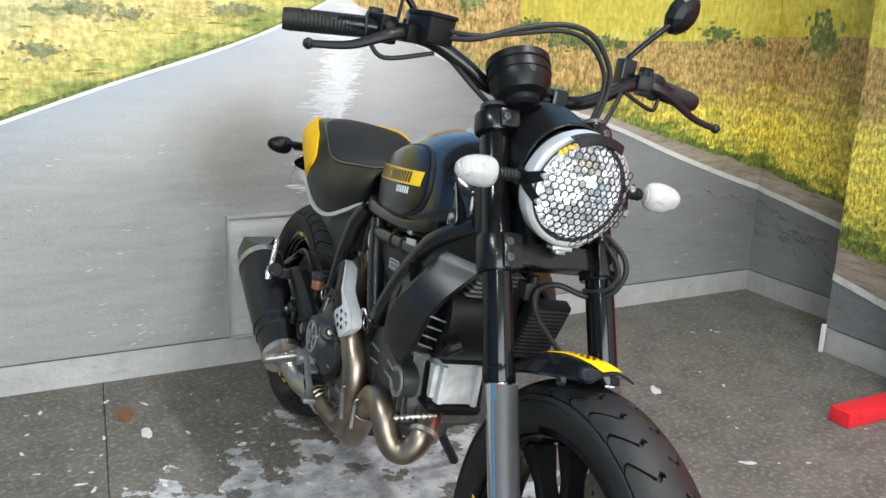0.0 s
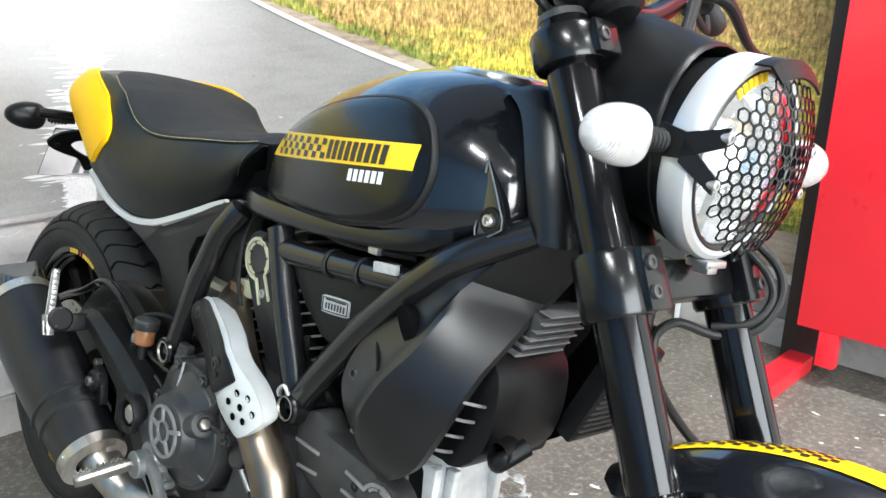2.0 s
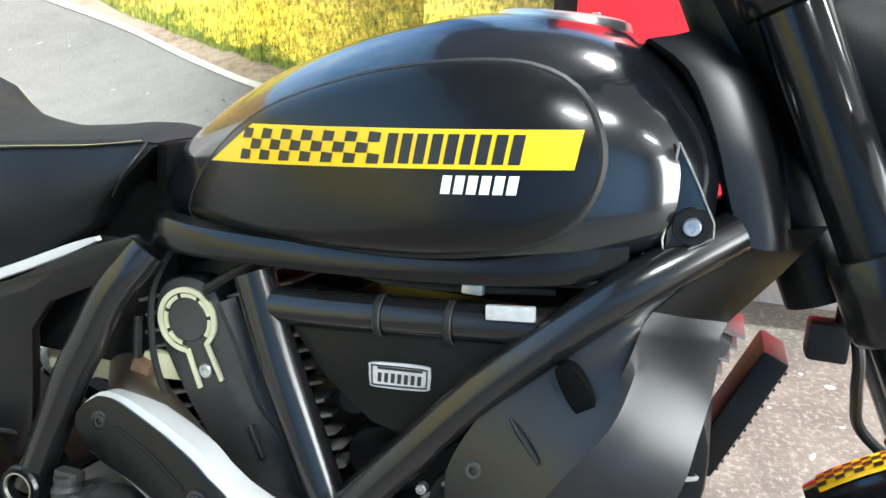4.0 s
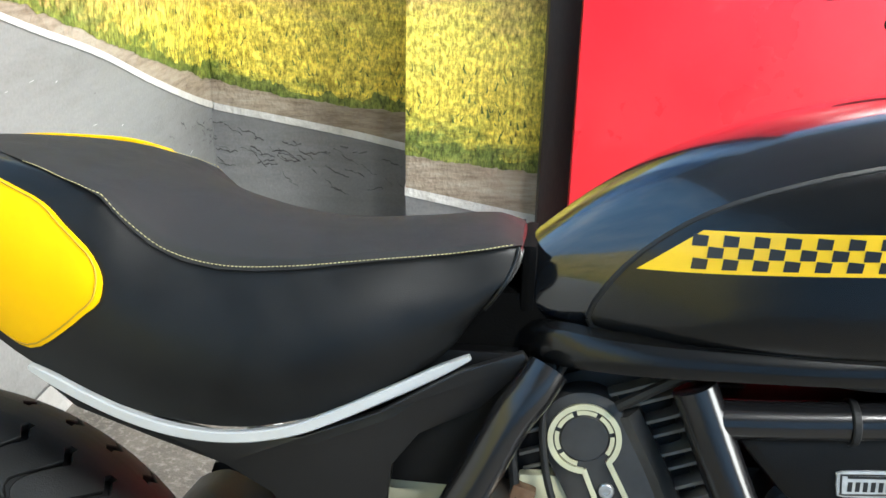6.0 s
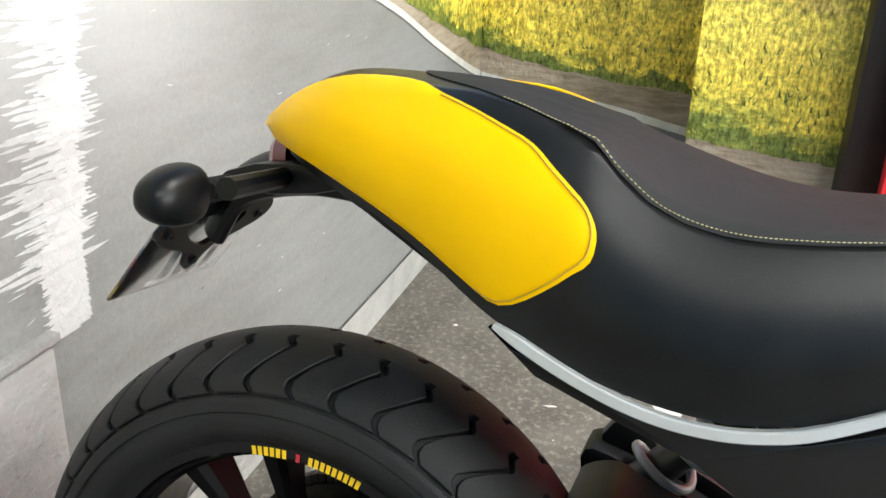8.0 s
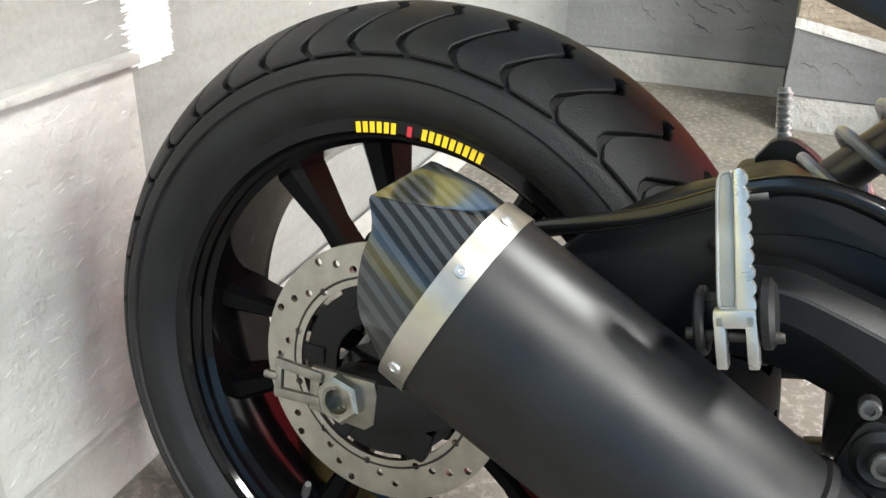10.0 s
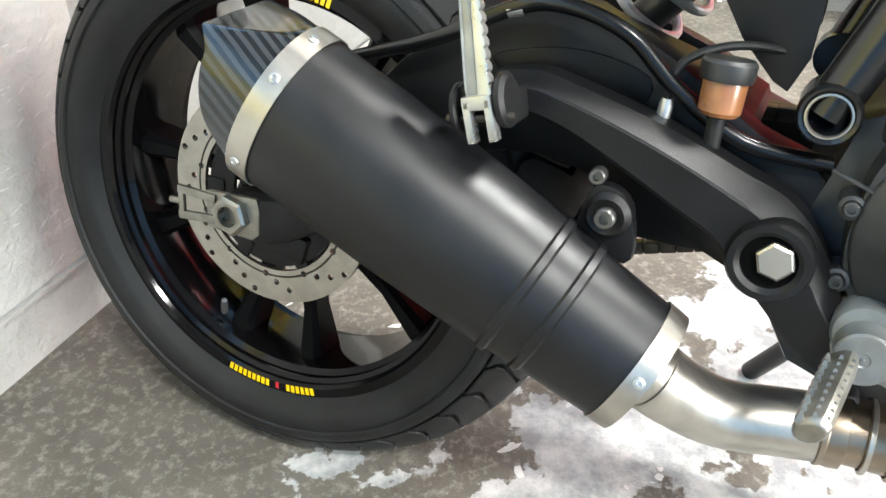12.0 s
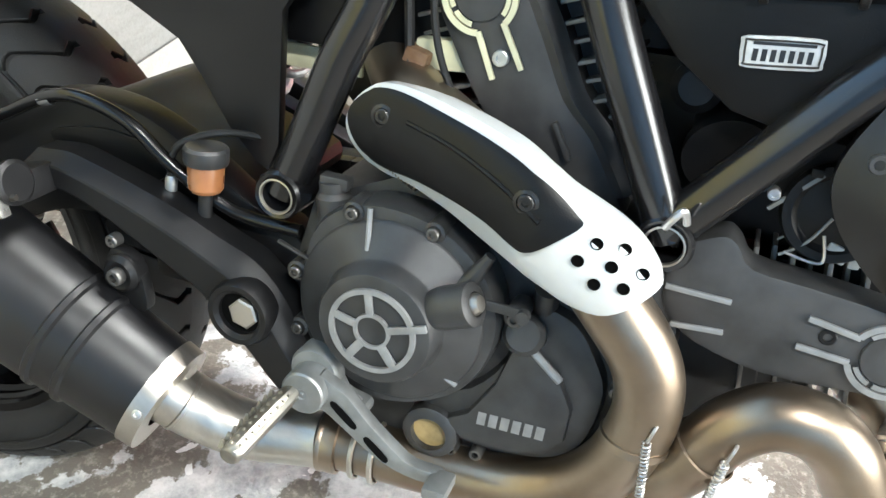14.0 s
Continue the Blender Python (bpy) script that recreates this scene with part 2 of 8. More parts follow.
def patch(outline, surf, thick=0.004, rings=5, edge=0.0, offset=0.001):
    """A pad that follows surf(a, b) -> (point, normal) inside an outline of (a, b)."""
    ca = sum(p[0] for p in outline) / len(outline)
    cb = sum(p[1] for p in outline) / len(outline)
    bm = bmesh.new()
    mid = surf(ca, cb)
    rows = [[bm.verts.new(mid[0] + mid[1] * (offset + thick))]]
    fr = [k / rings for k in range(1, rings)] + [0.94, 1.0, 1.0]
    for n, f in enumerate(fr):
        h = thick if n < len(fr) - 2 else (thick * 0.75 if n == len(fr) - 2 else -0.002)
        row = []
        for a, b in outline:
            p, q = surf(ca + (a - ca) * f, cb + (b - cb) * f)
            row.append(bm.verts.new(p + q * (offset + h)))
        rows.append(row)
    n = len(outline)
    for i in range(n):
        bm.faces.new((rows[0][0], rows[1][i], rows[1][(i + 1) % n]))
    for r0, r1 in zip(rows[1:], rows[2:]):
        for i in range(n):
            bm.faces.new((r0[i], r1[i], r1[(i + 1) % n], r0[(i + 1) % n]))
    return bm


def smooth_ring(pts, k=4):
    n = len(pts)
    ring = [Vector((a, b, 0)) for a, b in pts]
    out = []
    for i in range(n):
        p0, p1, p2, p3 = (ring[(i + q) % n] for q in (-1, 0, 1, 2))
        for s in range(k):
            u = s / k
            q = 0.5 * (2 * p1 + (p2 - p0) * u + (2 * p0 - 5 * p1 + 4 * p2 - p3) * u * u + (3 * p1 - p0 - 3 * p2 + p3) * u**3)
            out.append((q.x, q.y))
    return out


def curve1(xs, ys):
    """A smooth function through a few heights."""
    xs, ys = list(xs), list(ys)
    m = [(ys[min(i + 1, len(xs) - 1)] - ys[max(i - 1, 0)]) / (xs[min(i + 1, len(xs) - 1)] - xs[max(i - 1, 0)]) for i in range(len(xs))]

    def f(x):
        x = min(max(x, xs[0]), xs[-1])
        i = max(j for j in range(len(xs) - 1) if xs[j] <= x + 1e-12)
        h = xs[i + 1] - xs[i]
        t = (x - xs[i]) / h
        return (2 * t**3 - 3 * t * t + 1) * ys[i] + (t**3 - 2 * t * t + t) * h * m[i] + (3 * t * t - 2 * t**3) * ys[i + 1] + (t**3 - t * t) * h * m[i + 1]

    return f


# ---- the room ----
NORTH, EAST, PIER, STEP = 0.375, 2.25, 1.94, -0.30  # mural wall, recess wall, pier face, where the pier begins


def print_material(name, cols, scale, rough=0.72, detail=8, stretch=(1, 1, 1), fine=None):
    """Printed wall vinyl: a ramp of colours over noise, a faint relief of the wall beneath."""
    m = material(name, cols[0], rough - 0.20, 0, 0.1, 3.0, 75, 0.8, spec=0.38)
    n, l = m.node_tree.nodes, m.node_tree.links
    # the trowelled plaster under the print shows as shallow dents
    dent, bp = n.new("ShaderNodeTexNoise"), n.new("ShaderNodeBump")
    dent.inputs["Scale"].default_value, dent.inputs["Detail"].default_value, dent.inputs["Roughness"].default_value = 24, 8, 0.62
    bp.inputs["Strength"].default_value, bp.inputs["Distance"].default_value = 0.9, 0.013
    l.new(n["Texture Coordinate"].outputs["Object"], dent.inputs["Vector"])
    l.new(dent.outputs[0], bp.inputs["Height"])
    l.new(bp.outputs[0], n["Bump"].inputs["Normal"])
    tc, mp, t = n.new("ShaderNodeTexCoord"), n.new("ShaderNodeMapping"), n.new("ShaderNodeTexNoise")
    mp.inputs["Scale"].default_value = stretch
    l.new(tc.outputs["Object"], mp.inputs[0])
    l.new(mp.outputs[0], t.inputs["Vector"])
    t.inputs["Scale"].default_value, t.inputs["Detail"].default_value, t.inputs["Roughness"].default_value = scale, detail, 0.7
    t2 = n.new("ShaderNodeTexNoise")
    t2.inputs["Scale"].default_value, t2.inputs["Detail"].default_value = scale / 7, 3
    l.new(mp.outputs[0], t2.inputs["Vector"])
    both = n.new("ShaderNodeMix")
    both.inputs[0].default_value = 0.4
    l.new(t.outputs[0], both.inputs[2])
    l.new(t2.outputs[0], both.inputs[3])
    r = n.new("ShaderNodeValToRGB")
    els = r.color_ramp.elements
    while len(els) < len(cols):
        els.new(0.5)
    for i, c in enumerate(cols):
        els[i].position = 0.37 + 0.26 * i / (len(cols) - 1)
        els[i].color = (*c, 1)
    l.new(both.outputs[0], r.inputs[0])
    l.new(r.outputs[0], n["Principled BSDF"].inputs["Base Color"])
    return m


def road_material():
    """The printed road: streaky; paler in the middle with glare painted in, darker and bluer to its edge."""
    m = print_material("mural_road_print", [(0.38, 0.375, 0.35), (0.44, 0.437, 0.412), (0.49, 0.487, 0.46)], 5, stretch=(1, 1, 6))
    n, l = m.node_tree.nodes, m.node_tree.links
    b = n["Principled BSDF"]
    old = b.inputs["Base Color"].links[0].from_socket
    b.inputs["Specular IOR Level"].default_value = 0.45
    n["Bump.001"].inputs["Distance"].default_value = 0.0035
    n["Bump"].inputs["Strength"].default_value = 0.35
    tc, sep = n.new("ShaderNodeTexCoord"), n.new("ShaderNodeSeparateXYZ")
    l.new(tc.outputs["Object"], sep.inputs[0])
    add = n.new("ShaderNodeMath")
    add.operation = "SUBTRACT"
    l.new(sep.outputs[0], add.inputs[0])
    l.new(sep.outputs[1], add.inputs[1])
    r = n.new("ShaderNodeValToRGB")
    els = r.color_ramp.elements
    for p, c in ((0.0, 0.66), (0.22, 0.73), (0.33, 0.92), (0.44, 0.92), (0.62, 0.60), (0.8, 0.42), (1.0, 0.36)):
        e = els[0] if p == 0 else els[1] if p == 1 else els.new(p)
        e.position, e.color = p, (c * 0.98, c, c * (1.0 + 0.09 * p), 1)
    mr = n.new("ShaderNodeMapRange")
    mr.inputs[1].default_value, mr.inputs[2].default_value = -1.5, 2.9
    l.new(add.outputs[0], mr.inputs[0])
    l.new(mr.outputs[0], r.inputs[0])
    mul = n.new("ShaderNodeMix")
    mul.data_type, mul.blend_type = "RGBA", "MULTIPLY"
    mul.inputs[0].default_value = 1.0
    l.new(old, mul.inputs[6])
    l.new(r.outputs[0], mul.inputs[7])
    # the picture pales towards its far end, with wall glare painted in
    rise, far = n.new("ShaderNodeMapRange"), n.new("ShaderNodeMix")
    rise.inputs[1].default_value, rise.inputs[2].default_value, rise.inputs[3].default_value, rise.inputs[4].default_value = 0.55, 1.15, 0.0, 0.62
    l.new(sep.outputs[2], rise.inputs[0])
    side, both = n.new("ShaderNodeMapRange"), n.new("ShaderNodeMath")
    side.inputs[1].default_value, side.inputs[2].default_value, side.inputs[3].default_value, side.inputs[4].default_value = 0.10, 0.45, 1.0, 0.0
    l.new(add.outputs[0], side.inputs[0])
    both.operation = "MULTIPLY"
    l.new(rise.outputs[0], both.inputs[0])
    l.new(side.outputs[0], both.inputs[1])
    far.data_type = "RGBA"
    far.inputs[7].default_value = (0.78, 0.78, 0.77, 1)
    l.new(both.outputs[0], far.inputs[0])
    # the printed asphalt's grain, with paler patches
    grain, gr, gm = n.new("ShaderNodeTexNoise"), n.new("ShaderNodeValToRGB"), n.new("ShaderNodeMix")
    grain.inputs["Scale"].default_value, grain.inputs["Detail"].default_value, grain.inputs["Roughness"].default_value = 120, 9, 0.72
    l.new(tc.outputs["Object"], grain.inputs["Vector"])
    gr.color_ramp.elements[0].position, gr.color_ramp.elements[1].position = 0.36, 0.66
    gr.color_ramp.elements[0].color, gr.color_ramp.elements[1].color = (0.91, 0.91, 0.91, 1), (1.10, 1.10, 1.095, 1)
    l.new(grain.outputs[0], gr.inputs[0])
    gm.data_type, gm.blend_type = "RGBA", "MULTIPLY"
    gm.inputs[0].default_value = 1.0
    l.new(mul.outputs[2], gm.inputs[6])
    l.new(gr.outputs[0], gm.inputs[7])
    l.new(gm.outputs[2], far.inputs[6])
    # bluer along the left edge line, and a brownish cloud beside the centre line
    slope, gap, near, blue = n.new("ShaderNodeMath"), n.new("ShaderNodeMath"), n.new("ShaderNodeMapRange"), n.new("ShaderNodeMix")
    slope.operation = "MULTIPLY_ADD"
    slope.inputs[1].default_value, slope.inputs[2].default_value = 0.366, 1.012
    l.new(sep.outputs[0], slope.inputs[0])
    gap.operation = "SUBTRACT"
    l.new(slope.outputs[0], gap.inputs[0])
    l.new(sep.outputs[2], gap.inputs[1])
    near.inputs[1].default_value, near.inputs[2].default_value, near.inputs[3].default_value, near.inputs[4].default_value = 0.0, 0.16, 1.0, 0.0
    l.new(gap.outputs[0], near.inputs[0])
    west = n.new("ShaderNodeMapRange")
    west.inputs[1].default_value, west.inputs[2].default_value, west.inputs[3].default_value, west.inputs[4].default_value = 0.05, 0.35, 1.0, 0.0
    l.new(sep.outputs[0], west.inputs[0])
    edge = n.new("ShaderNodeMath")
    edge.operation = "MULTIPLY"
    l.new(near.outputs[0], edge.inputs[0])
    l.new(west.outputs[0], edge.inputs[1])
    blue.data_type, blue.blend_type = "RGBA", "MULTIPLY"
    blue.inputs[7].default_value = (0.80, 0.86, 0.95, 1)
    l.new(edge.outputs[0], blue.inputs[0])
    l.new(far.outputs[2], blue.inputs[6])
    cmap, cdist, cnoise, cadd, cr, cloud = n.new("ShaderNodeMapping"), n.new("ShaderNodeVectorMath"), n.new("ShaderNodeTexNoise"), n.new("ShaderNodeMath"), n.new("ShaderNodeMapRange"), n.new("ShaderNodeMix")
    cmap.inputs["Location"].default_value = (-0.01, 0, -0.87)
    cmap.inputs["Scale"].default_value = (1.0, 0.0, 1.25)
    l.new(tc.outputs["Object"], cmap.inputs[0])
    cdist.operation = "LENGTH"
    l.new(cmap.outputs[0], cdist.inputs[0])
    cnoise.inputs["Scale"].default_value, cnoise.inputs["Detail"].default_value = 6.0, 4
    l.new(tc.outputs["Object"], cnoise.inputs["Vector"])
    cadd.operation = "MULTIPLY_ADD"
    cadd.inputs[1].default_value = 0.22
    l.new(cnoise.outputs[0], cadd.inputs[0])
    l.new(cdist.outputs["Value"], cadd.inputs[2])
    cr.inputs[1].default_value, cr.inputs[2].default_value, cr.inputs[3].default_value, cr.inputs[4].default_value = 0.16, 0.38, 1.0, 0.0
    l.new(cadd.outputs[0], cr.inputs[0])
    cloud.data_type, cloud.blend_type = "RGBA", "MULTIPLY"
    cloud.inputs[7].default_value = (0.66, 0.63, 0.58, 1)
    l.new(cr.outputs[0], cloud.inputs[0])
    l.new(blue.outputs[2], cloud.inputs[6])
    l.new(cloud.outputs[2], b.inputs["Base Color"])
    return m


def meadow_material(name, tones, grain, broad=3.5, stretch=(1, 1, 2.2), low=0.42, high=1.45):
    """Printed grass: broad drifts of a few hues, cut up by fine blades."""
    m = print_material(name, tones, broad, stretch=stretch, detail=5)
    n, l = m.node_tree.nodes, m.node_tree.links
    b = n["Principled BSDF"]
    old = b.inputs["Base Color"].links[0].from_socket
    tc, mp, f = n.new("ShaderNodeTexCoord"), n.new("ShaderNodeMapping"), n.new("ShaderNodeTexNoise")
    mp.inputs["Scale"].default_value = (1, 1, 0.45)
    l.new(tc.outputs["Object"], mp.inputs[0])
    l.new(mp.outputs[0], f.inputs["Vector"])
    f.inputs["Scale"].default_value, f.inputs["Detail"].default_value, f.inputs["Roughness"].default_value = grain, 8, 0.72
    r = n.new("ShaderNodeValToRGB")
    r.color_ramp.elements[0].position, r.color_ramp.elements[1].position = 0.36, 0.64
    r.color_ramp.elements[0].color, r.color_ramp.elements[1].color = (low, low * 0.98, low * 0.7, 1), (high, high, high, 1)
    l.new(f.outputs[0], r.inputs[0])
    mul = n.new("ShaderNodeMix")
    mul.data_type, mul.blend_type = "RGBA", "MULTIPLY"
    mul.inputs[0].default_value = 1.0
    l.new(old, mul.inputs[6])
    l.new(r.outputs[0], mul.inputs[7])
    l.new(mul.outputs[2], b.inputs["Base Color"])
    return m


def strata_material(name, edge, tones, grain, low, high, dry=0.0):
    """A printed meadow seen in perspective: bands of hue that follow the road's edge, cut up by blades of grass."""
    m = meadow_material(name, [tones[0][1], tones[-1][1]], grain, 4, (1, 1, 3), low, high)
    n, l = m.node_tree.nodes, m.node_tree.links
    mul = n["Principled BSDF"].inputs["Base Color"].links[0].from_node
    tc, sep, run = n.new("ShaderNodeTexCoord"), n.new("ShaderNodeSeparateXYZ"), n.new("ShaderNodeMath")
    l.new(tc.outputs["Object"], sep.inputs[0])
    run.operation = "SUBTRACT"
    l.new(sep.outputs[0], run.inputs[0])
    l.new(sep.outputs[1], run.inputs[1])
    a, b = edge[0][0], edge[-1][0]
    mr, line = n.new("ShaderNodeMapRange"), n.new("ShaderNodeValToRGB")
    mr.inputs[1].default_value, mr.inputs[2].default_value = a - NORTH, b - NORTH
    l.new(run.outputs[0], mr.inputs[0])
    l.new(mr.outputs[0], line.inputs[0])
    els = line.color_ramp.elements
    for i, (s, z) in enumerate(edge):
        e = els[0] if i == 0 else els[len(els) - 1] if i == len(edge) - 1 else els.new((s - a) / (b - a))
        e.position, e.color = (s - a) / (b - a), (z / 2, z / 2, z / 2, 1)
    twice = n.new("ShaderNodeMath")
    twice.operation = "MULTIPLY"
    twice.inputs[1].default_value = 2.0
    l.new(line.outputs[0], twice.inputs[0])
    over = n.new("ShaderNodeMath")
    over.operation = "SUBTRACT"
    l.new(sep.outputs[2], over.inputs[0])
    l.new(twice.outputs[0], over.inputs[1])
    drift, mp, dm = n.new("ShaderNodeTexNoise"), n.new("ShaderNodeMapping"), n.new("ShaderNodeMapRange")
    mp.inputs["Scale"].default_value = (1, 1, 3.0)
    l.new(tc.outputs["Object"], mp.inputs[0])
    l.new(mp.outputs[0], drift.inputs["Vector"])
    drift.inputs["Scale"].default_value, drift.inputs["Detail"].default_value, drift.inputs["Roughness"].default_value = 5.5, 9, 0.68
    dm.inputs[1].default_value, dm.inputs[2].default_value, dm.inputs[3].default_value, dm.inputs[4].default_value = 0.3, 0.7, -0.085, 0.085
    l.new(drift.outputs[0], dm.inputs[0])
    tot = n.new("ShaderNodeMath")
    l.new(over.outputs[0], tot.inputs[0])
    l.new(dm.outputs[0], tot.inputs[1])
    r = n.new("ShaderNodeValToRGB")
    els = r.color_ramp.elements
    for i, (h, c) in enumerate(tones):
        e = els[0] if i == 0 else els[len(els) - 1] if i == len(tones) - 1 else els.new(h / 0.8)
        e.position, e.color = h / 0.8, (*c, 1)
    hm = n.new("ShaderNodeMath")
    hm.operation = "DIVIDE"
    hm.inputs[1].default_value = 0.8
    l.new(tot.outputs[0], hm.inputs[0])
    l.new(hm.outputs[0], r.inputs[0])
    # a drier, browner belt farther off
    belt, tan, zz = n.new("ShaderNodeValToRGB"), n.new("ShaderNodeMix"), n.new("ShaderNodeMath")
    l.new(sep.outputs[2], zz.inputs[0])
    l.new(dm.outputs[0], zz.inputs[1])
    els = belt.color_ramp.elements
    els[0].position, els[1].position = 0.74, 0.90
    els[1].color = (dry, dry, dry, 1)
    l.new(zz.outputs[0], belt.inputs[0])
    tan.data_type = "RGBA"
    tan.inputs[7].default_value = (0.40, 0.255, 0.105, 1)
    l.new(belt.outputs[0], tan.inputs[0])
    l.new(r.outputs[0], tan.inputs[6])
    # long green drifts, then clumps of light and shade
    gn, gmp, gr, gm = n.new("ShaderNodeTexNoise"), n.new("ShaderNodeMapping"), n.new("ShaderNodeValToRGB"), n.new("ShaderNodeMix")
    gmp.inputs["Scale"].default_value = (1, 1, 4.5)
    l.new(tc.outputs["Object"], gmp.inputs[0])
    l.new(gmp.outputs[0], gn.inputs["Vector"])
    gn.inputs["Scale"].default_value, gn.inputs["Detail"].default_value, gn.inputs["Roughness"].default_value = 4.2, 10, 0.74
    gr.color_ramp.elements[0].position, gr.color_ramp.elements[1].position = 0.50, 0.62
    gr.color_ramp.elements[1].color = (0.45, 0.45, 0.45, 1)
    l.new(gn.outputs[0], gr.inputs[0])
    gm.data_type = "RGBA"
    gm.inputs[7].default_value = (0.19, 0.215, 0.05, 1)
    l.new(gr.outputs[0], gm.inputs[0])
    l.new(tan.outputs[2], gm.inputs[6])
    cn, cmp_, cr, cm = n.new("ShaderNodeTexNoise"), n.new("ShaderNodeMapping"), n.new("ShaderNodeValToRGB"), n.new("ShaderNodeMix")
    cmp_.inputs["Scale"].default_value = (1, 1, 1.7)
    l.new(tc.outputs["Object"], cmp_.inputs[0])
    l.new(cmp_.outputs[0], cn.inputs["Vector"])
    cn.inputs["Scale"].default_value, cn.inputs["Detail"].default_value, cn.inputs["Roughness"].default_value = 30, 6, 0.66
    cr.color_ramp.elements[0].position, cr.color_ramp.elements[1].position = 0.36, 0.62
    cr.color_ramp.elements[0].color, cr.color_ramp.elements[1].color = (0.86, 0.88, 0.74, 1), (1.42, 1.40, 1.36, 1)
    l.new(cn.outputs[0], cr.inputs[0])
    cm.data_type, cm.blend_type = "RGBA", "MULTIPLY"
    cm.inputs[0].default_value = 1.0
    l.new(gm.outputs[2], cm.inputs[6])
    l.new(cr.outputs[0], cm.inputs[7])
    l.new(cm.outputs[2], mul.inputs[6])
    return m


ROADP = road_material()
LINEP = print_material("mural_white_line_print", [(0.50, 0.49, 0.465), (0.66, 0.65, 0.62)], 26)
LINEWP = print_material("mural_left_line_print", [(0.66, 0.655, 0.63), (0.76, 0.755, 0.73)], 26)
VERGEP = print_material("mural_stony_verge_print", [(0.20, 0.155, 0.11), (0.33, 0.27, 0.205), (0.42, 0.37, 0.29)], 11, detail=10, stretch=(1, 1, 7))
GREENP = meadow_material("mural_green_grass_print", [(0.10, 0.15, 0.03), (0.20, 0.24, 0.05), (0.36, 0.36, 0.07)], 95, 9, low=0.25)
GOLDP = strata_material("mural_golden_grass_print", ((0.33, 1.18), (0.97, 0.92), (1.61, 0.724), (2.24, 0.54), (2.60, 0.445), (2.80, 0.395), (3.10, 0.350), (4.4, 0.25)), ((0.0, (0.13, 0.17, 0.035)), (0.02, (0.24, 0.26, 0.05)), (0.05, (0.50, 0.44, 0.07)), (0.09, (0.72, 0.58, 0.09)), (0.18, (0.70, 0.55, 0.09)), (0.30, (0.76, 0.62, 0.12)), (0.42, (0.66, 0.54, 0.12)), (0.8, (0.64, 0.54, 0.11))), 95, 0.29, 1.48, 0.95)
RAPEP = meadow_material("mural_yellow_field_print", [(0.50, 0.42, 0.07), (0.62, 0.51, 0.08), (0.66, 0.58, 0.17)], 60, 5, (1, 1, 5), 0.7, 1.15)
BUSHP = meadow_material("mural_bush_print", [(0.08, 0.11, 0.04), (0.15, 0.19, 0.06), (0.27, 0.30, 0.10)], 110, 20, (1, 1, 1), 0.3, 1.4)
PALEP = strata_material("mural_pale_meadow_print", ((-2.6, 0.10), (-1.4, 0.51), (-0.636, 0.785), (-0.017, 0.996), (0.32, 1.15)), ((0.0, (0.22, 0.25, 0.07)), (0.04, (0.34, 0.36, 0.12)), (0.08, (0.56, 0.46, 0.17)), (0.13, (0.50, 0.45, 0.17)), (0.19, (0.66, 0.52, 0.24)), (0.27, (0.44, 0.42, 0.22)), (0.36, (0.64, 0.55, 0.34)), (0.8, (0.50, 0.50, 0.33))), 70, 0.72, 1.14)
FARBUSHP = meadow_material("mural_far_bush_print", [(0.17, 0.18, 0.10), (0.26, 0.27, 0.14), (0.38, 0.37, 0.20)], 80, 20, (1, 1, 1), 0.6, 1.25)
SKYP = print_material("mural_sky_print", [(0.12, 0.33, 0.62), (0.24, 0.45, 0.72), (0.52, 0.64, 0.76)], 2.0, detail=4, stretch=(1, 1, 2.5))
HAZEP = print_material("mural_pale_wear_print", [(0.54, 0.54, 0.53), (0.64, 0.64, 0.63)], 14)
HATCHP = print_material("access_panel_print", [(0.375, 0.37, 0.352), (0.425, 0.42, 0.402), (0.475, 0.47, 0.452)], 5, stretch=(1, 1, 5))
HATCHMARKP = print_material("trowel_glint_print", [(0.50, 0.50, 0.48), (0.58, 0.58, 0.56)], 14)
SMEARP = print_material("mural_pale_smear_print", [(0.60, 0.60, 0.59), (0.72, 0.72, 0.71)], 14)
STREAKP = print_material("mural_white_streak_print", [(0.58, 0.58, 0.575), (0.66, 0.66, 0.65)], 10)
CRACKP = print_material("mural_crack_print", [(0.05, 0.05, 0.052), (0.10, 0.10, 0.10)], 20)
SKIRTP = print_material("painted_skirting_band", [(0.30, 0.30, 0.28), (0.36, 0.355, 0.335), (0.42, 0.415, 0.39)], 9)
PLASTER = material("white_plaster", (0.62, 0.61, 0.58), 0.7, 0, 0.06, 6, 120, 0.2)


def unroll(s, z, off):
    """The mural runs on over three faces: s along the north wall, round the recess, over the step and along the pier."""
    off *= 0.45
    if s <= EAST:
        return Vector((s, NORTH - off, z))
    if s <= EAST + NORTH - STEP:
        return Vector((EAST - off, NORTH - (s - EAST), z))
    s2 = s - (EAST + NORTH - STEP)
    if s2 <= EAST - PIER:
        return Vector((EAST - s2, STEP + off, z))
    return Vector((PIER - off, STEP - (s2 - (EAST - PIER)), z))


S_END = EAST + NORTH - STEP + EAST - PIER + 1.6
BREAKS = (EAST, EAST + NORTH - STEP, EAST + NORTH - STEP + EAST - PIER)


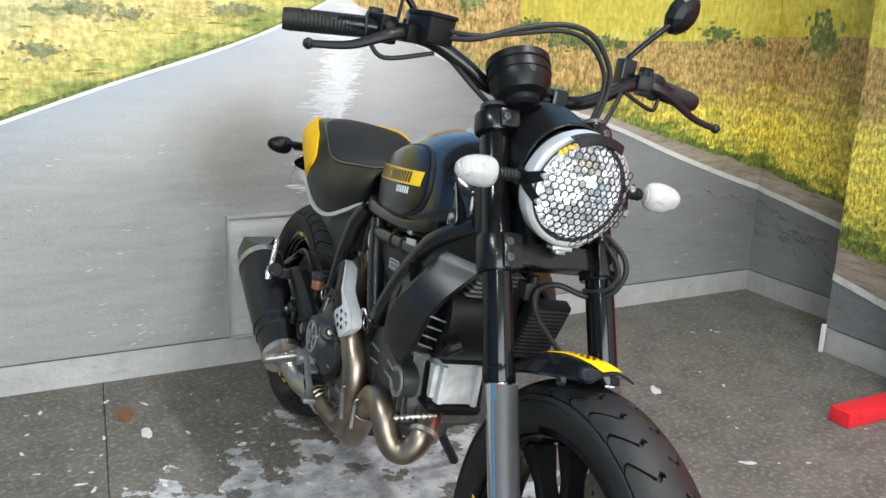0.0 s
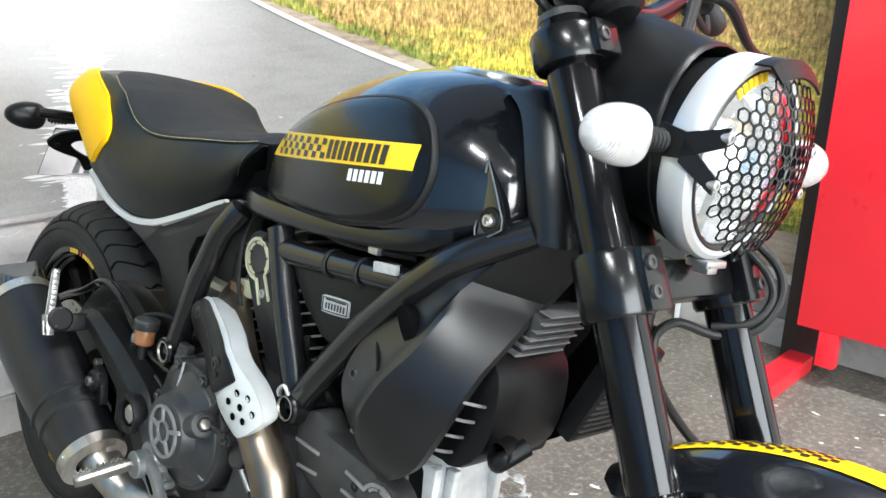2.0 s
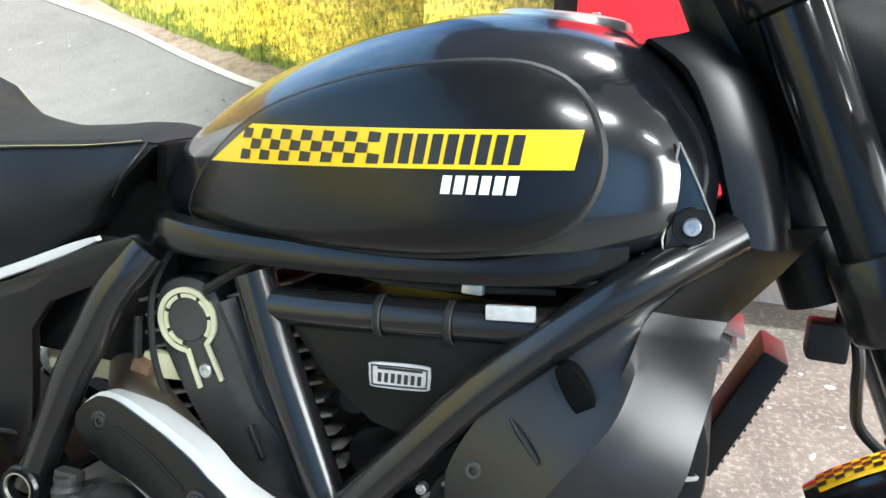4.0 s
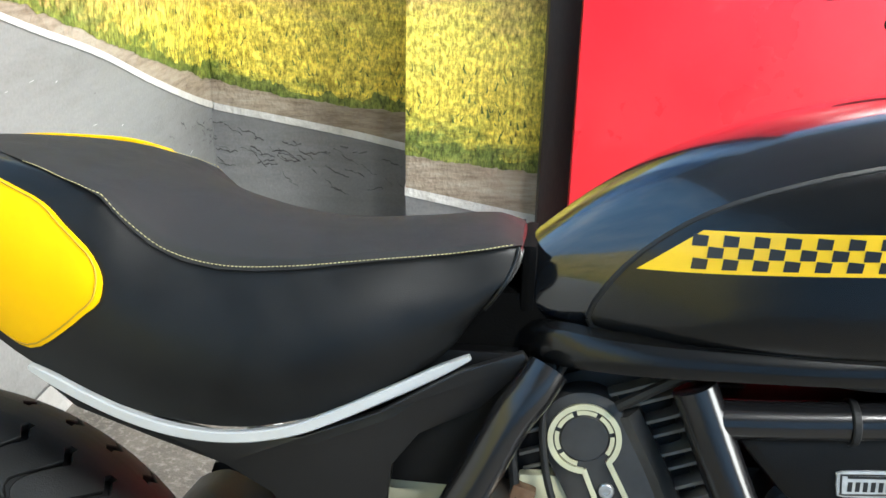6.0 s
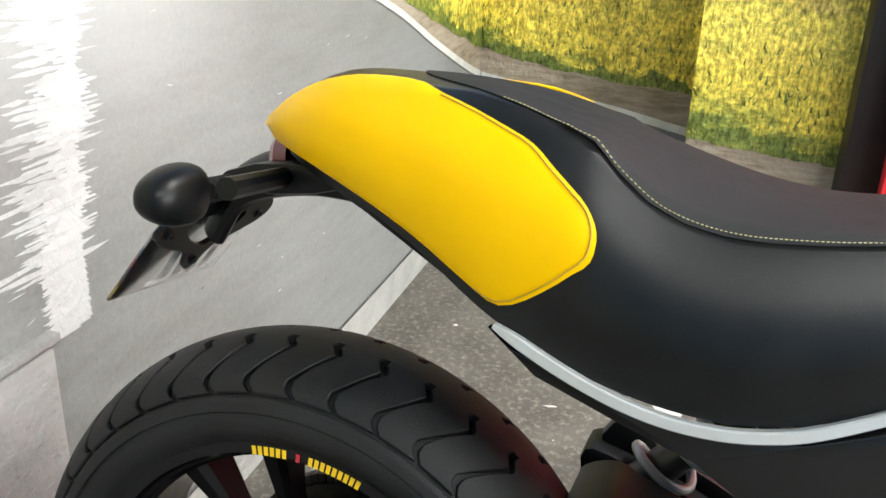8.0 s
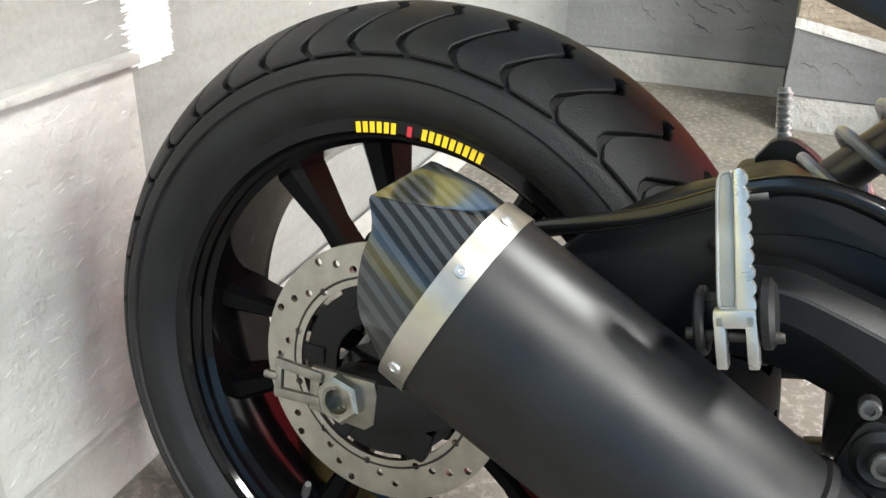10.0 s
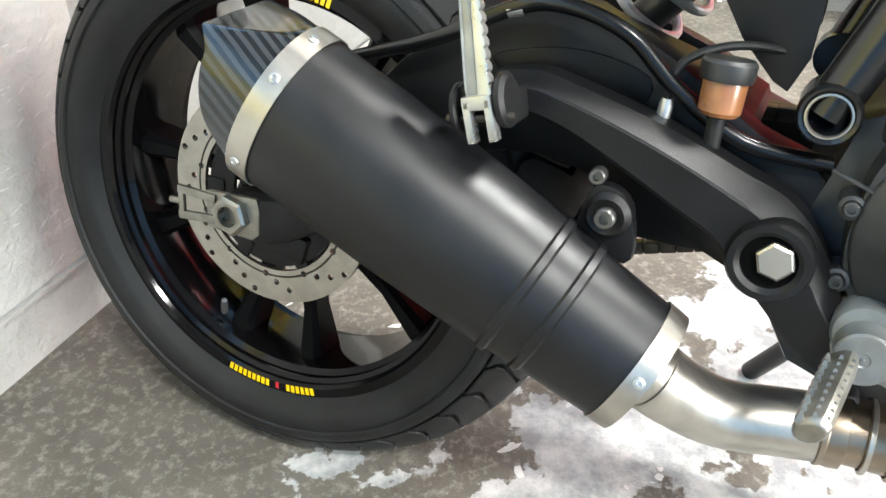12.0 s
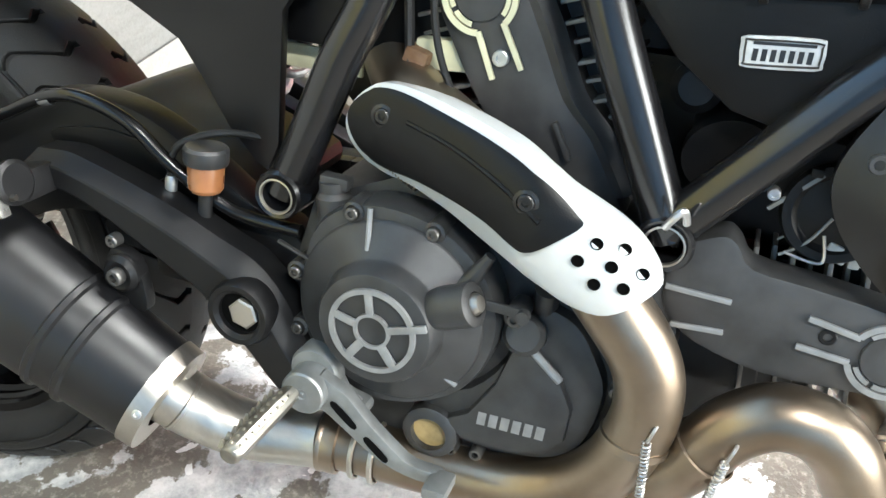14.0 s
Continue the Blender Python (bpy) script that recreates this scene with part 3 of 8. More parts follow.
def band(s0, s1, low, high, off, step=0.02, rows=1):
    ss = sorted(set([s0, s1] + [b for b in BREAKS if s0 < b < s1] + [s0 + step * i for i in range(1, int((s1 - s0) / step)) if all(abs(s0 + step * i - b) > step * 0.4 for b in BREAKS)]))
    bm = bmesh.new()
    prev = None
    for s in ss:
        col = [bm.verts.new(unroll(s, low(s) + (high(s) - low(s)) * k / rows, off)) for k in range(rows + 1)]
        if prev:
            for k in range(rows):
                bm.faces.new((prev[k], col[k], col[k + 1], prev[k + 1]))
        prev = col
    return bm


def rag(seed, amp, size):
    return lambda s: amp * (noise.noise((s * size, seed, 0)) + 0.6 * noise.noise((s * size * 3.1, seed, 5)) + 0.4 * noise.noise((s * size * 8.3, seed, 9)))


right_line = curve1([0.33, 0.582, 0.797, 1.107, 1.46, 1.78, 2.225, 2.44, 2.72, 2.925, 3.27, 3.63, 4.9], [1.17, 1.039, 0.945, 0.837, 0.729, 0.610, 0.464, 0.425, 0.376, 0.333, 0.273, 0.206, 0.02])
line_w = curve1([0.35, 1.0, 2.27, 3.6, 4.9], [0.006, 0.016, 0.027, 0.034, 0.05])
verge_top = curve1([0.33, 0.68, 0.97, 1.17, 1.61, 2.24, 2.62, 2.925, 3.27, 3.63, 4.9], [1.18, 1.01, 0.92, 0.862, 0.724, 0.550, 0.483, 0.453, 0.391, 0.357, 0.25])
left_line = curve1([-2.6, -1.4, -0.636, -0.34, -0.017, 0.156, 0.32], [0.10, 0.51, 0.785, 0.89, 0.996, 1.066, 1.15])
TOP = 2.9


def wall(name, corners, label, mat=PLASTER):
    bm = box(((corners[0][0] + corners[1][0]) / 2, (corners[0][1] + corners[1][1]) / 2, TOP / 2), (abs(corners[1][0] - corners[0][0]), abs(corners[1][1] - corners[0][1]), TOP), bevel=0)
    return thing(name, bm, mat, label, "wall", kind="structure")


wall("wall_north", ((-4.2, NORTH), (EAST + 0.2, NORTH + 0.2)), "plastered wall carrying the printed road mural")
wall("wall_east", ((EAST, STEP), (EAST + 0.2, NORTH)), "short recessed wall carrying the printed road mural")
wall("wall_pier", ((PIER, -6.2), (PIER + 0.45, STEP)), "projecting wall carrying printed grass verge")
# unseen walls and ceiling, their colours chosen for what they reflect
wall("wall_west", ((-4.4, -6.2), (-4.2, NORTH + 0.2)), "unseen blue wall, added for the tint it reflects", material("blue_wall_paint", (0.10, 0.24, 0.42), 0.6, 0, 0.06, 6, 120, 0.2))
bmw = joined(box((-3.65, -6.1, TOP / 2), (1.1, 0.2, TOP), bevel=0), box((1.56, -6.1, TOP / 2), (0.92, 0.2, TOP), bevel=0), box((-1.0, -6.1, 2.78), (4.2, 0.2, 0.24), bevel=0))
thing("wall_south", bmw, material("grey_wall_paint", (0.20, 0.20, 0.20), 0.6, 0, 0.06, 6, 120, 0.2), "unseen grey wall with an assumed wide open doorway", "wall", kind="structure")
thing("ceiling", box((-0.9, -2.9, TOP + 0.06), (7.2, 7.2, 0.12), bevel=0), material("grey_ceiling_paint", (0.24, 0.24, 0.235), 0.8, 0, 0.06, 6, 120, 0.1), "unseen plain grey ceiling", "ceiling", kind="structure")

mural = tagged(new("wall_mural"), "printed photo mural of a country road between yellow fields", "mural", kind="structure")
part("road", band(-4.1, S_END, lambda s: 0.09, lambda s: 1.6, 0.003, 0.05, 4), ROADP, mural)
part("printed_sky", band(-4.1, S_END, lambda s: 1.33, lambda s: TOP - 0.02, 0.012, 0.05, 2), SKYP, mural, "pale blue printed sky")
r1, r2, r3, r4 = rag(1, 0.012, 9), rag(2, 0.02, 8), rag(3, 0.03, 6), rag(4, 0.03, 5)
part("field", band(-2.6, 0.33, lambda s: left_line(s) + 0.012, lambda s: 1.35, 0.005), PALEP, mural, "pale yellow meadow")
part("verge_grass", band(-2.6, 0.33, lambda s: left_line(s) + 0.012, lambda s: left_line(s) + 0.016 + 0.012 * (0.33 - s) + 1.6 * max(0.0, r2(s)), 0.007), GREENP, mural)
part("edge_line", band(-2.6, 0.33, lambda s: left_line(s) + 0.004, lambda s: left_line(s) + 0.0145 + 0.0012 * noise.noise((s * 30, 2, 0)), 0.009), LINEWP, mural)
part("verge", band(0.5, S_END, right_line, lambda s: verge_top(s) + r1(s), 0.005, 0.015), VERGEP, mural)
part("meadow", band(0.36, S_END, lambda s: verge_top(s) + r1(s), lambda s: 1.35, 0.007, 0.015), GOLDP, mural)
part("verge_grass", band(0.5, S_END, lambda s: verge_top(s) + r1(s) - 0.006, lambda s: verge_top(s) + 0.003 + 0.003 * s + 2.6 * max(0.0, r2(s) + 0.004), 0.009, 0.01), GREENP, mural)
part("edge_line", band(0.42, S_END, lambda s: right_line(s) - line_w(s) * (0.42 + 0.05 * noise.noise((s * 40, 3, 0))), lambda s: right_line(s) + line_w(s) * (0.42 + 0.06 * noise.noise((s * 50, 8, 0))), 0.011), LINEP, mural)
part("rape_field", band(1.0, S_END, lambda s: 1.075 + 0.02 * math.sin(s * 3) + 0.4 * r1(s), lambda s: 1.36, 0.009), RAPEP, mural)


def blob(s, z, w, h, seed, off=0.011, n=40):
    bm = bmesh.new()
    vs = []
    for i in range(n):
        a = 2 * math.pi * i / n
        k = 1 + 0.35 * noise.noise((math.cos(a) * 2.2, math.sin(a) * 2.2, seed)) + 0.25 * noise.noise((math.cos(a) * 6, math.sin(a) * 6, seed))
        vs.append(bm.verts.new(unroll(s + w * k * math.cos(a), z + h * k * math.sin(a), off)))
    bm.faces.new(vs)
    return bm


bushes = [(0.80, 1.17, 0.07, 0.04), (1.18, 1.05, 0.13, 0.035), (1.36, 1.04, 0.09, 0.045), (1.93, 1.09, 0.12, 0.045), (2.47, 1.075, 0.095, 0.115), (0.02, 1.115, 0.09, 0.022), (-0.29, 1.092, 0.07, 0.022), (-0.42, 1.103, 0.10, 0.030), (-0.53, 0.99, 0.075, 0.030), (1.6, 1.08, 0.05, 0.03), (1.05, 1.10, 0.06, 0.03), (2.15, 1.06, 0.05, 0.03), (-0.9, 1.10, 0.10, 0.03)]
for i, (s, z, w, h) in enumerate(bushes):
    rb = random.Random(i)
    part("bush", joined(*[blob(s + rb.gauss(0, 0.42) * w, z + rb.gauss(0.05, 0.38) * h * (1 if k else 0), w * (rb.uniform(0.03, 0.12) if k else 0.34), h * (rb.uniform(0.06, 0.20) if k else 0.36), i * 3.7 + k, 0.011 + 0.00010 * k, 14) for k in range(90)]), BUSHP if s > 0.4 else FARBUSHP, mural)
# darker drifts and tufts in the printed grass
tuft = bmesh.new()
rb = random.Random(21)
for k in range(900):
    s = 0.9 + 3.2 * rb.random() if k % 14 else rb.uniform(-1.5, 0.2)
    base = verge_top(s) - 0.022 if s > 0.5 else left_line(s) + 0.03
    z = base + 0.02 + (0.10 + 0.05 * s) * rb.random() ** 2.2 if s > 0.5 else base + 0.02 + 0.25 * rb.random() ** 2
    w, h, d = rb.uniform(0.0015, 0.004), rb.uniform(0.008, 0.026), rb.uniform(-0.010, 0.010)
    if s < 0.5:
        w, h = rb.uniform(0.008, 0.03), rb.uniform(0.002, 0.005)
    tuft.faces.new([tuft.verts.new(unroll(s + a, z + c, 0.0105)) for a, c in ((-w, 0), (w, 0), (d + w * 0.3, h), (d - w * 0.3, h))])
tagged(part("grass_tufts", tuft, GREENP, mural, "dark printed grass tufts"), kind="stuff")
# the worn centre line: many short streaks that thin out to both sides
rng = random.Random(9)
sm, patch_bm, haze = bmesh.new(), bmesh.new(), bmesh.new()
into_smear = lambda z: not 0.48 < z < 0.585
for k in range(230):
    z = 0.475 + 0.67 * k / 230
    mid, half = 0.29 + 0.16 * (z - 0.48), 0.036 + 0.03 * noise.noise((z * 9, 1.3, 0)) + rng.uniform(0, 0.035) * (1 if rng.random() < 0.5 else 0.2)
    if 0.48 < z < 0.585:
        mid, half = 0.283, 0.036 + rng.uniform(0, 0.004)
    elif noise.noise((z * 14, 7.7, 2)) < -0.22:
        half *= 0.45
    a, b = mid - half - (rng.uniform(0, 0.075) * rng.random() if into_smear(z) else 0), mid + half * (1 if not into_smear(z) else rng.uniform(0.4, 1.0))
    q = [unroll(a, z, 0.0045), unroll(b, z, 0.0045), unroll(b - 0.004, z + 0.0029, 0.0045), unroll(a + rng.uniform(-0.01, 0.012), z + 0.0029, 0.0045)]
    into = patch_bm if 0.48 < z < 0.585 else sm
    into.faces.new([into.verts.new(p) for p in q])
for k in range(420):
    z = rng.uniform(0.56, 1.12)
    mid = 0.27 + 0.16 * (z - 0.48) + rng.gauss(-0.012, 0.030)
    half, th = rng.uniform(0.010, 0.050), rng.uniform(0.0012, 0.004)
    q = [unroll(mid - half, z, 0.0034 + 0.0000028 * k), unroll(mid - half * 0.3, z - th, 0.0034 + 0.0000028 * k), unroll(mid + half * 0.6, z - th * 0.6, 0.0034 + 0.0000028 * k), unroll(mid + half, z + th * 0.3, 0.0034 + 0.0000028 * k), unroll(mid + half * 0.2, z + th, 0.0034 + 0.0000028 * k), unroll(mid - half * 0.6, z + th * 0.7, 0.0034 + 0.0000028 * k)]
    haze.faces.new([haze.verts.new(p) for p in q])
tagged(part("centre_wear", haze, HAZEP, mural, "soft pale wear along the centre line"), kind="stuff")
tagged(part("centre_streak", sm, SMEARP, mural, "worn pale centre line"), kind="stuff")
tagged(part("centre_patch", patch_bm, STREAKP, mural, "white patch ending the centre line"), kind="stuff")
rng = random.Random(4)
for k in range(64):
    s = rng.uniform(1.5, 3.4) if k % 3 == 0 else rng.gauss(2.42, 0.20)
    z = rng.uniform(0.17, right_line(s) - 0.05) if k % 3 == 0 else right_line(s) - 0.05 - abs(rng.gauss(0.0, 0.07))
    bm = bmesh.new()
    row = None
    lean = rng.uniform(-0.9, 0.15)
    for i in range(rng.randint(4, 11)):
        w = rng.uniform(0.0004, 0.0030) * (1.0 if k % 3 else 0.5)
        cur = (bm.verts.new(unroll(s, z - w, 0.006)), bm.verts.new(unroll(s, z + w, 0.006)))
        if row:
            bm.faces.new((row[0], cur[0], cur[1], row[1]))
        row = cur
        s += rng.uniform(0.003, 0.012)
        z += 0.007 * lean + rng.uniform(-0.006, 0.005)
    part("crack", bm, CRACKP, mural)
for k in range(70):
    s = rng.uniform(-0.9, 2.2)
    z = rng.uniform(0.13, max(0.16, min(right_line(s), left_line(s) if s < 0.3 else 9) - 0.08)) if s > -0.6 else rng.uniform(0.13, 0.6)
    w, h = rng.uniform(0.003, 0.016), rng.uniform(0.0004, 0.0013)
    tilt = rng.uniform(-0.2, 0.35) * w
    bm = bmesh.new()
    bm.faces.new([bm.verts.new(unroll(s + a * w, z + b * h + a * tilt, 0.0058)) for a, b in ((-1, 0), (-0.4, -1), (0.5, -0.8), (1, 0.1), (0.3, 0.9), (-0.5, 0.7))])
    part("scuff", bm, STREAKP if k % 4 else CRACKP, mural)
# trowel marks low on the wall beside the machine, their glint painted pale, most of them on the access panel
marks = bmesh.new()
rng = random.Random(12)
for k in range(110):
    on_board = k % 3
    s, z = (rng.uniform(-0.01, 0.225), rng.uniform(0.11, 0.475)) if on_board else (rng.uniform(-0.45, -0.05), 0.11 + 0.40 * rng.random() ** 1.5)
    w, h, d = rng.uniform(0.003, 0.012), rng.uniform(0.0005, 0.0017), (0.0208 if on_board else 0.0052) + 0.0000015 * k
    up = rng.uniform(-0.25, 0.5) * w
    marks.faces.new([marks.verts.new(unroll(s + a * w, z + b * h + a * up, d)) for a, b in ((-1, 0), (-0.4, -1), (0.5, -0.6), (1, 0.2), (0.3, 0.9), (-0.5, 0.5))])
tagged(part("trowel_glints", marks, HATCHMARKP, mural, "short trowel marks in the wall, their glint painted pale"), kind="stuff")
# the wall's base band, a touch proud of the print
skirt = band(-4.1, S_END, lambda s: 0.0, lambda s: 0.092, 0.010, 0.05)
thing("baseboard", skirt, SKIRTP, "grey painted base band along the mural wall", "baseboard", kind="structure")
thing("trim", band(-4.1, S_END, lambda s: 0.090, lambda s: 0.0945, 0.012, 0.05), CRACKP, "thin dark joint over the base band", "trim", kind="structure")
hatch = tagged(new("access_panel"), "flush square access panel in the mural wall", "panel")
part("board", box((0.106, NORTH - 0.0045, 0.292), (0.270, 0.009, 0.39), bevel=0.003), HATCHP, hatch)
for at, sz in (((-0.029, NORTH - 0.008, 0.292), (0.006, 0.016, 0.40)), ((0.106, NORTH - 0.009, 0.491), (0.276, 0.018, 0.010)), ((0.106, NORTH - 0.008, 0.094), (0.276, 0.016, 0.006))):
    part("edge_strip", box(at, sz, bevel=0.001), SKIRTP, hatch)
thing("corner_strip", box((PIER - 0.016, STEP - 0.004, 0.052), (0.012, 0.014, 0.104), bevel=0.002), WPRINT, "short white strip on the pier's lower corner", "strip")


def floor_material():
    """Worn concrete: grey-brown, speckled, with flaked remains of pale paint where the machine stands."""
    m = material("worn_concrete", (0.125, 0.113, 0.096), 0.72, 0, 0.2, 9, 150, 0.9, spec=0.3)
    n, l = m.node_tree.nodes, m.node_tree.links
    b = n["Principled BSDF"]
    base = b.inputs["Base Color"].links[0].from_socket
    tc = n.new("ShaderNodeTexCoord")
    sp = n.new("ShaderNodeTexNoise")
    sp.inputs["Scale"].default_value, sp.inputs["Detail"].default_value, sp.inputs["Roughness"].default_value = 62, 10, 0.72
    l.new(tc.outputs["Object"], sp.inputs["Vector"])
    r0 = n.new("ShaderNodeValToRGB")
    r0.color_ramp.elements[0].position, r0.color_ramp.elements[1].position = 0.50, 0.66
    r0.color_ramp.elements[0].color, r0.color_ramp.elements[1].color = (0, 0, 0, 1), (0.8, 0.8, 0.8, 1)
    l.new(sp.outputs[0], r0.inputs[0])
    mx0 = n.new("ShaderNodeMix")
    mx0.data_type = "RGBA"
    mx0.inputs[7].default_value = (0.30, 0.28, 0.25, 1)
    l.new(r0.outputs[0], mx0.inputs[0])
    l.new(base, mx0.inputs[6])
    # paint remains: thresholded noise, denser round the machine's parking place
    pn = n.new("ShaderNodeTexNoise")
    pn.inputs["Scale"].default_value, pn.inputs["Detail"].default_value, pn.inputs["Roughness"].default_value = 7.5, 9, 0.62
    l.new(tc.outputs["Object"], pn.inputs["Vector"])
    vm = n.new("ShaderNodeVectorMath")
    vm.operation = "DISTANCE"
    vm.inputs[1].default_value = (0.12, -0.62, 0)
    l.new(tc.outputs["Object"], vm.inputs[0])
    mr = n.new("ShaderNodeMapRange")
    mr.inputs[1].default_value, mr.inputs[2].default_value, mr.inputs[3].default_value, mr.inputs[4].default_value = 0.25, 0.85, 0.13, -0.16
    l.new(vm.outputs["Value"], mr.inputs[0])
    ad = n.new("ShaderNodeMath")
    l.new(pn.outputs[0], ad.inputs[0])
    l.new(mr.outputs[0], ad.inputs[1])
    r1 = n.new("ShaderNodeValToRGB")
    r1.color_ramp.elements[0].position, r1.color_ramp.elements[1].position = 0.545, 0.56
    l.new(ad.outputs[0], r1.inputs[0])
    mx = n.new("ShaderNodeMix")
    mx.data_type = "RGBA"
    pc = n.new("ShaderNodeTexNoise")
    pc.inputs["Scale"].default_value, pc.inputs["Detail"].default_value, pc.inputs["Roughness"].default_value = 18, 9, 0.7
    l.new(tc.outputs["Object"], pc.inputs["Vector"])
    r2 = n.new("ShaderNodeValToRGB")
    r2.color_ramp.elements[0].position, r2.color_ramp.elements[1].position = 0.4, 0.6
    r2.color_ramp.elements[0].color, r2.color_ramp.elements[1].color = (0.27, 0.28, 0.285, 1), (0.53, 0.53, 0.52, 1)
    l.new(pc.outputs[0], r2.inputs[0])
    l.new(r1.outputs[0], mx.inputs[0])
    l.new(mx0.outputs[2], mx.inputs[6])
    l.new(r2.outputs[0], mx.inputs[7])
    l.new(mx.outputs[2], b.inputs["Base Color"])
    return m


CONCRETE = floor_material()
FLAKE = material("white_paint_flake", (0.62, 0.62, 0.60), 0.6, 0, 0.12, 60, 300, 0.2)
bmf = bmesh.new()
jx = lambda y: -0.45 + 0.088 * (y - 0.06)
for a, b in (((-4.3, -6.3), "l"), ((2.5, -6.3), "r")):
    e = -0.002 if b == "l" else 0.002
    x0 = a[0]
    bmf.faces.new([bmf.verts.new(p) for p in ((x0, -9.3, 0), (jx(-9.3) + e, -9.3, 0), (jx(0.6) + e, 0.6, 0), (x0, 0.6, 0))])
bmf.faces.new([bmf.verts.new(p) for p in ((jx(-9.3) - 0.01, -9.3, -0.006), (jx(-9.3) + 0.01, -9.3, -0.006), (jx(0.6) + 0.01, 0.6, -0.006), (jx(0.6) - 0.01, 0.6, -0.006))])
thing("floor", bmf, CONCRETE, "worn grey concrete floor with flaked pale paint", "floor", kind="structure")
flakes = bmesh.new()
rb = random.Random(33)
for k in range(520):
    near = k % 2
    x, y = (rb.uniform(-1.5, 1.75), rb.uniform(-2.3, 0.25)) if near == 0 else (rb.gauss(-0.25, 0.35), rb.gauss(-0.75, 0.3))
    r = rb.uniform(0.001, 0.006) * (2.4 if rb.random() < 0.08 else 1)
    sx, turn = rb.uniform(1, 3.2), rb.uniform(0, 3.14)
    vs = []
    for q in range(9):
        a = 2 * math.pi * q / 9
        d = r * rb.uniform(0.6, 1.25)
        u, v = d * sx * math.cos(a), d * math.sin(a)
        vs.append(flakes.verts.new((x + u * math.cos(turn) - v * math.sin(turn), min(y + u * math.sin(turn) + v * math.cos(turn), 0.34), 0.0012)))
    flakes.faces.new(vs)
thing("paint_flakes", flakes, FLAKE, "scattered white paint flakes on the concrete", "paint flakes", kind="stuff")
RUSTSPOT = material("rust_stain", (0.13, 0.06, 0.025), 0.7, 0, 0.3, 60, 400, 0.2, second=(0.2, 0.1, 0.05))
bms = bmesh.new()
bms.faces.new([bms.verts.new((-0.395 + 0.028 * (1 + 0.4 * noise.noise((math.cos(a), math.sin(a), 2))) * math.cos(a), 0.115 + 0.05 * (1 + 0.4 * noise.noise((math.cos(a) * 2, math.sin(a) * 2, 4))) * math.sin(a), 0.0015)) for a in [2 * math.pi * i / 26 for i in range(26)]])
thing("rust_stain", bms, RUSTSPOT, "small brown rust stain on the concrete", "stain")

# the red display stand beside the pier
RED = material("red_gloss_board", (0.70, 0.020, 0.032), 0.3, 0, 0.05, 5, 200, 0.0, coat=0.3)
DARKF = material("dark_wood_post", (0.018, 0.014, 0.013), 0.5, 0, 0.3, 40, 500, 0.15, stretch=(8, 8, 1))
stand = tagged(new("display_stand"), "tall red display board on flat red feet", "display board")
part("board", box((1.72, -1.28, 1.15), (0.045, 1.04, 1.96), bevel=0.004), RED, stand)
for y in (-0.745, -1.70):
    part("foot", box((1.69, y, 0.024), (0.43, 0.07, 0.048), bevel=0.005), RED, stand)
    part("upright", box((1.72, y + (-0.1 if y > -1 else 0.1), 0.13), (0.04, 0.05, 0.12), bevel=0.003), RED, stand)
thing("dark_post", box((1.87, -0.735, 1.2), (0.10, 0.10, 2.4), bevel=0.004), DARKF, "dark brown timber post against the pier wall", "post")


# ---- the motorcycle: x forward, y to its left, z up from the rear tyre's contact; it leans on its side stand ----
PSI, LEANS = radians(4.0), radians(9.5)
fw = Vector((-math.sin(PSI), -math.cos(PSI), 0))
lf = Vector((math.cos(PSI), -math.sin(PSI), 0))
LFT = lf * math.cos(LEANS) - Vector((0, 0, math.sin(LEANS)))
UPW = Vector((0, 0, math.cos(LEANS))) + lf * math.sin(LEANS)
bike = tagged(new("motorcycle"), "black and yellow retro motorcycle leaning on its side stand", "motorcycle")
bike.matrix_world = Matrix(((fw.x, LFT.x, UPW.x, 0.0734), (fw.y, LFT.y, UPW.y, -0.0042), (fw.z, LFT.z, UPW.z, -0.022), (0, 0, 0, 1)))
YAX, XAX = Vector((0, 1, 0)), Vector((1, 0, 0))
RIGHT = Vector((0, -1, 0))

# fuel tank
tank_top = curve1([0.56, 0.612, 0.668, 0.736, 0.797, 0.847, 0.922, 0.975, 1.03], [0.805, 0.848, 0.884, 0.914, 0.932, 0.942, 0.941, 0.922, 0.872])
tank_bot = curve1([0.56, 0.61, 0.70, 0.80, 0.90, 0.96, 1.03], [0.755, 0.738, 0.735, 0.738, 0.746, 0.760, 0.79])
tank_wid = curve1([0.56, 0.60, 0.64, 0.70, 0.80, 0.88, 0.95, 1.0, 1.03], [0.052, 0.076, 0.095, 0.120, 0.141, 0.145, 0.134, 0.112, 0.082])


def tank_point(x, a):
    """a: 0 at the top middle, pi at the bottom middle, on the right side."""
    t, b, w = tank_top(x), tank_bot(x), tank_wid(x)
    c = b + (t - b) * 0.40
    h = (t - c) if math.cos(a) > 0 else (c - b)
    e1, e2 = (0.80, 0.85) if math.cos(a) > 0 else (0.45, 0.55)
    y = -w * abs(math.sin(a)) ** e1 * (1 if math.sin(a) >= 0 else -1)
    return Vector((x, y, c + h * abs(math.cos(a)) ** e2 * (1 if math.cos(a) > 0 else -1)))


tank_rings = []
for i in range(37):
    x = 0.56 + 0.47 * i / 36
    tank_rings.append([tank_point(x, 2 * math.pi * k / 64) for k in range(64)])
tank = part("fuel_tank", loft(tank_rings), GLOSS, bike, "gloss black fuel tank", 60)


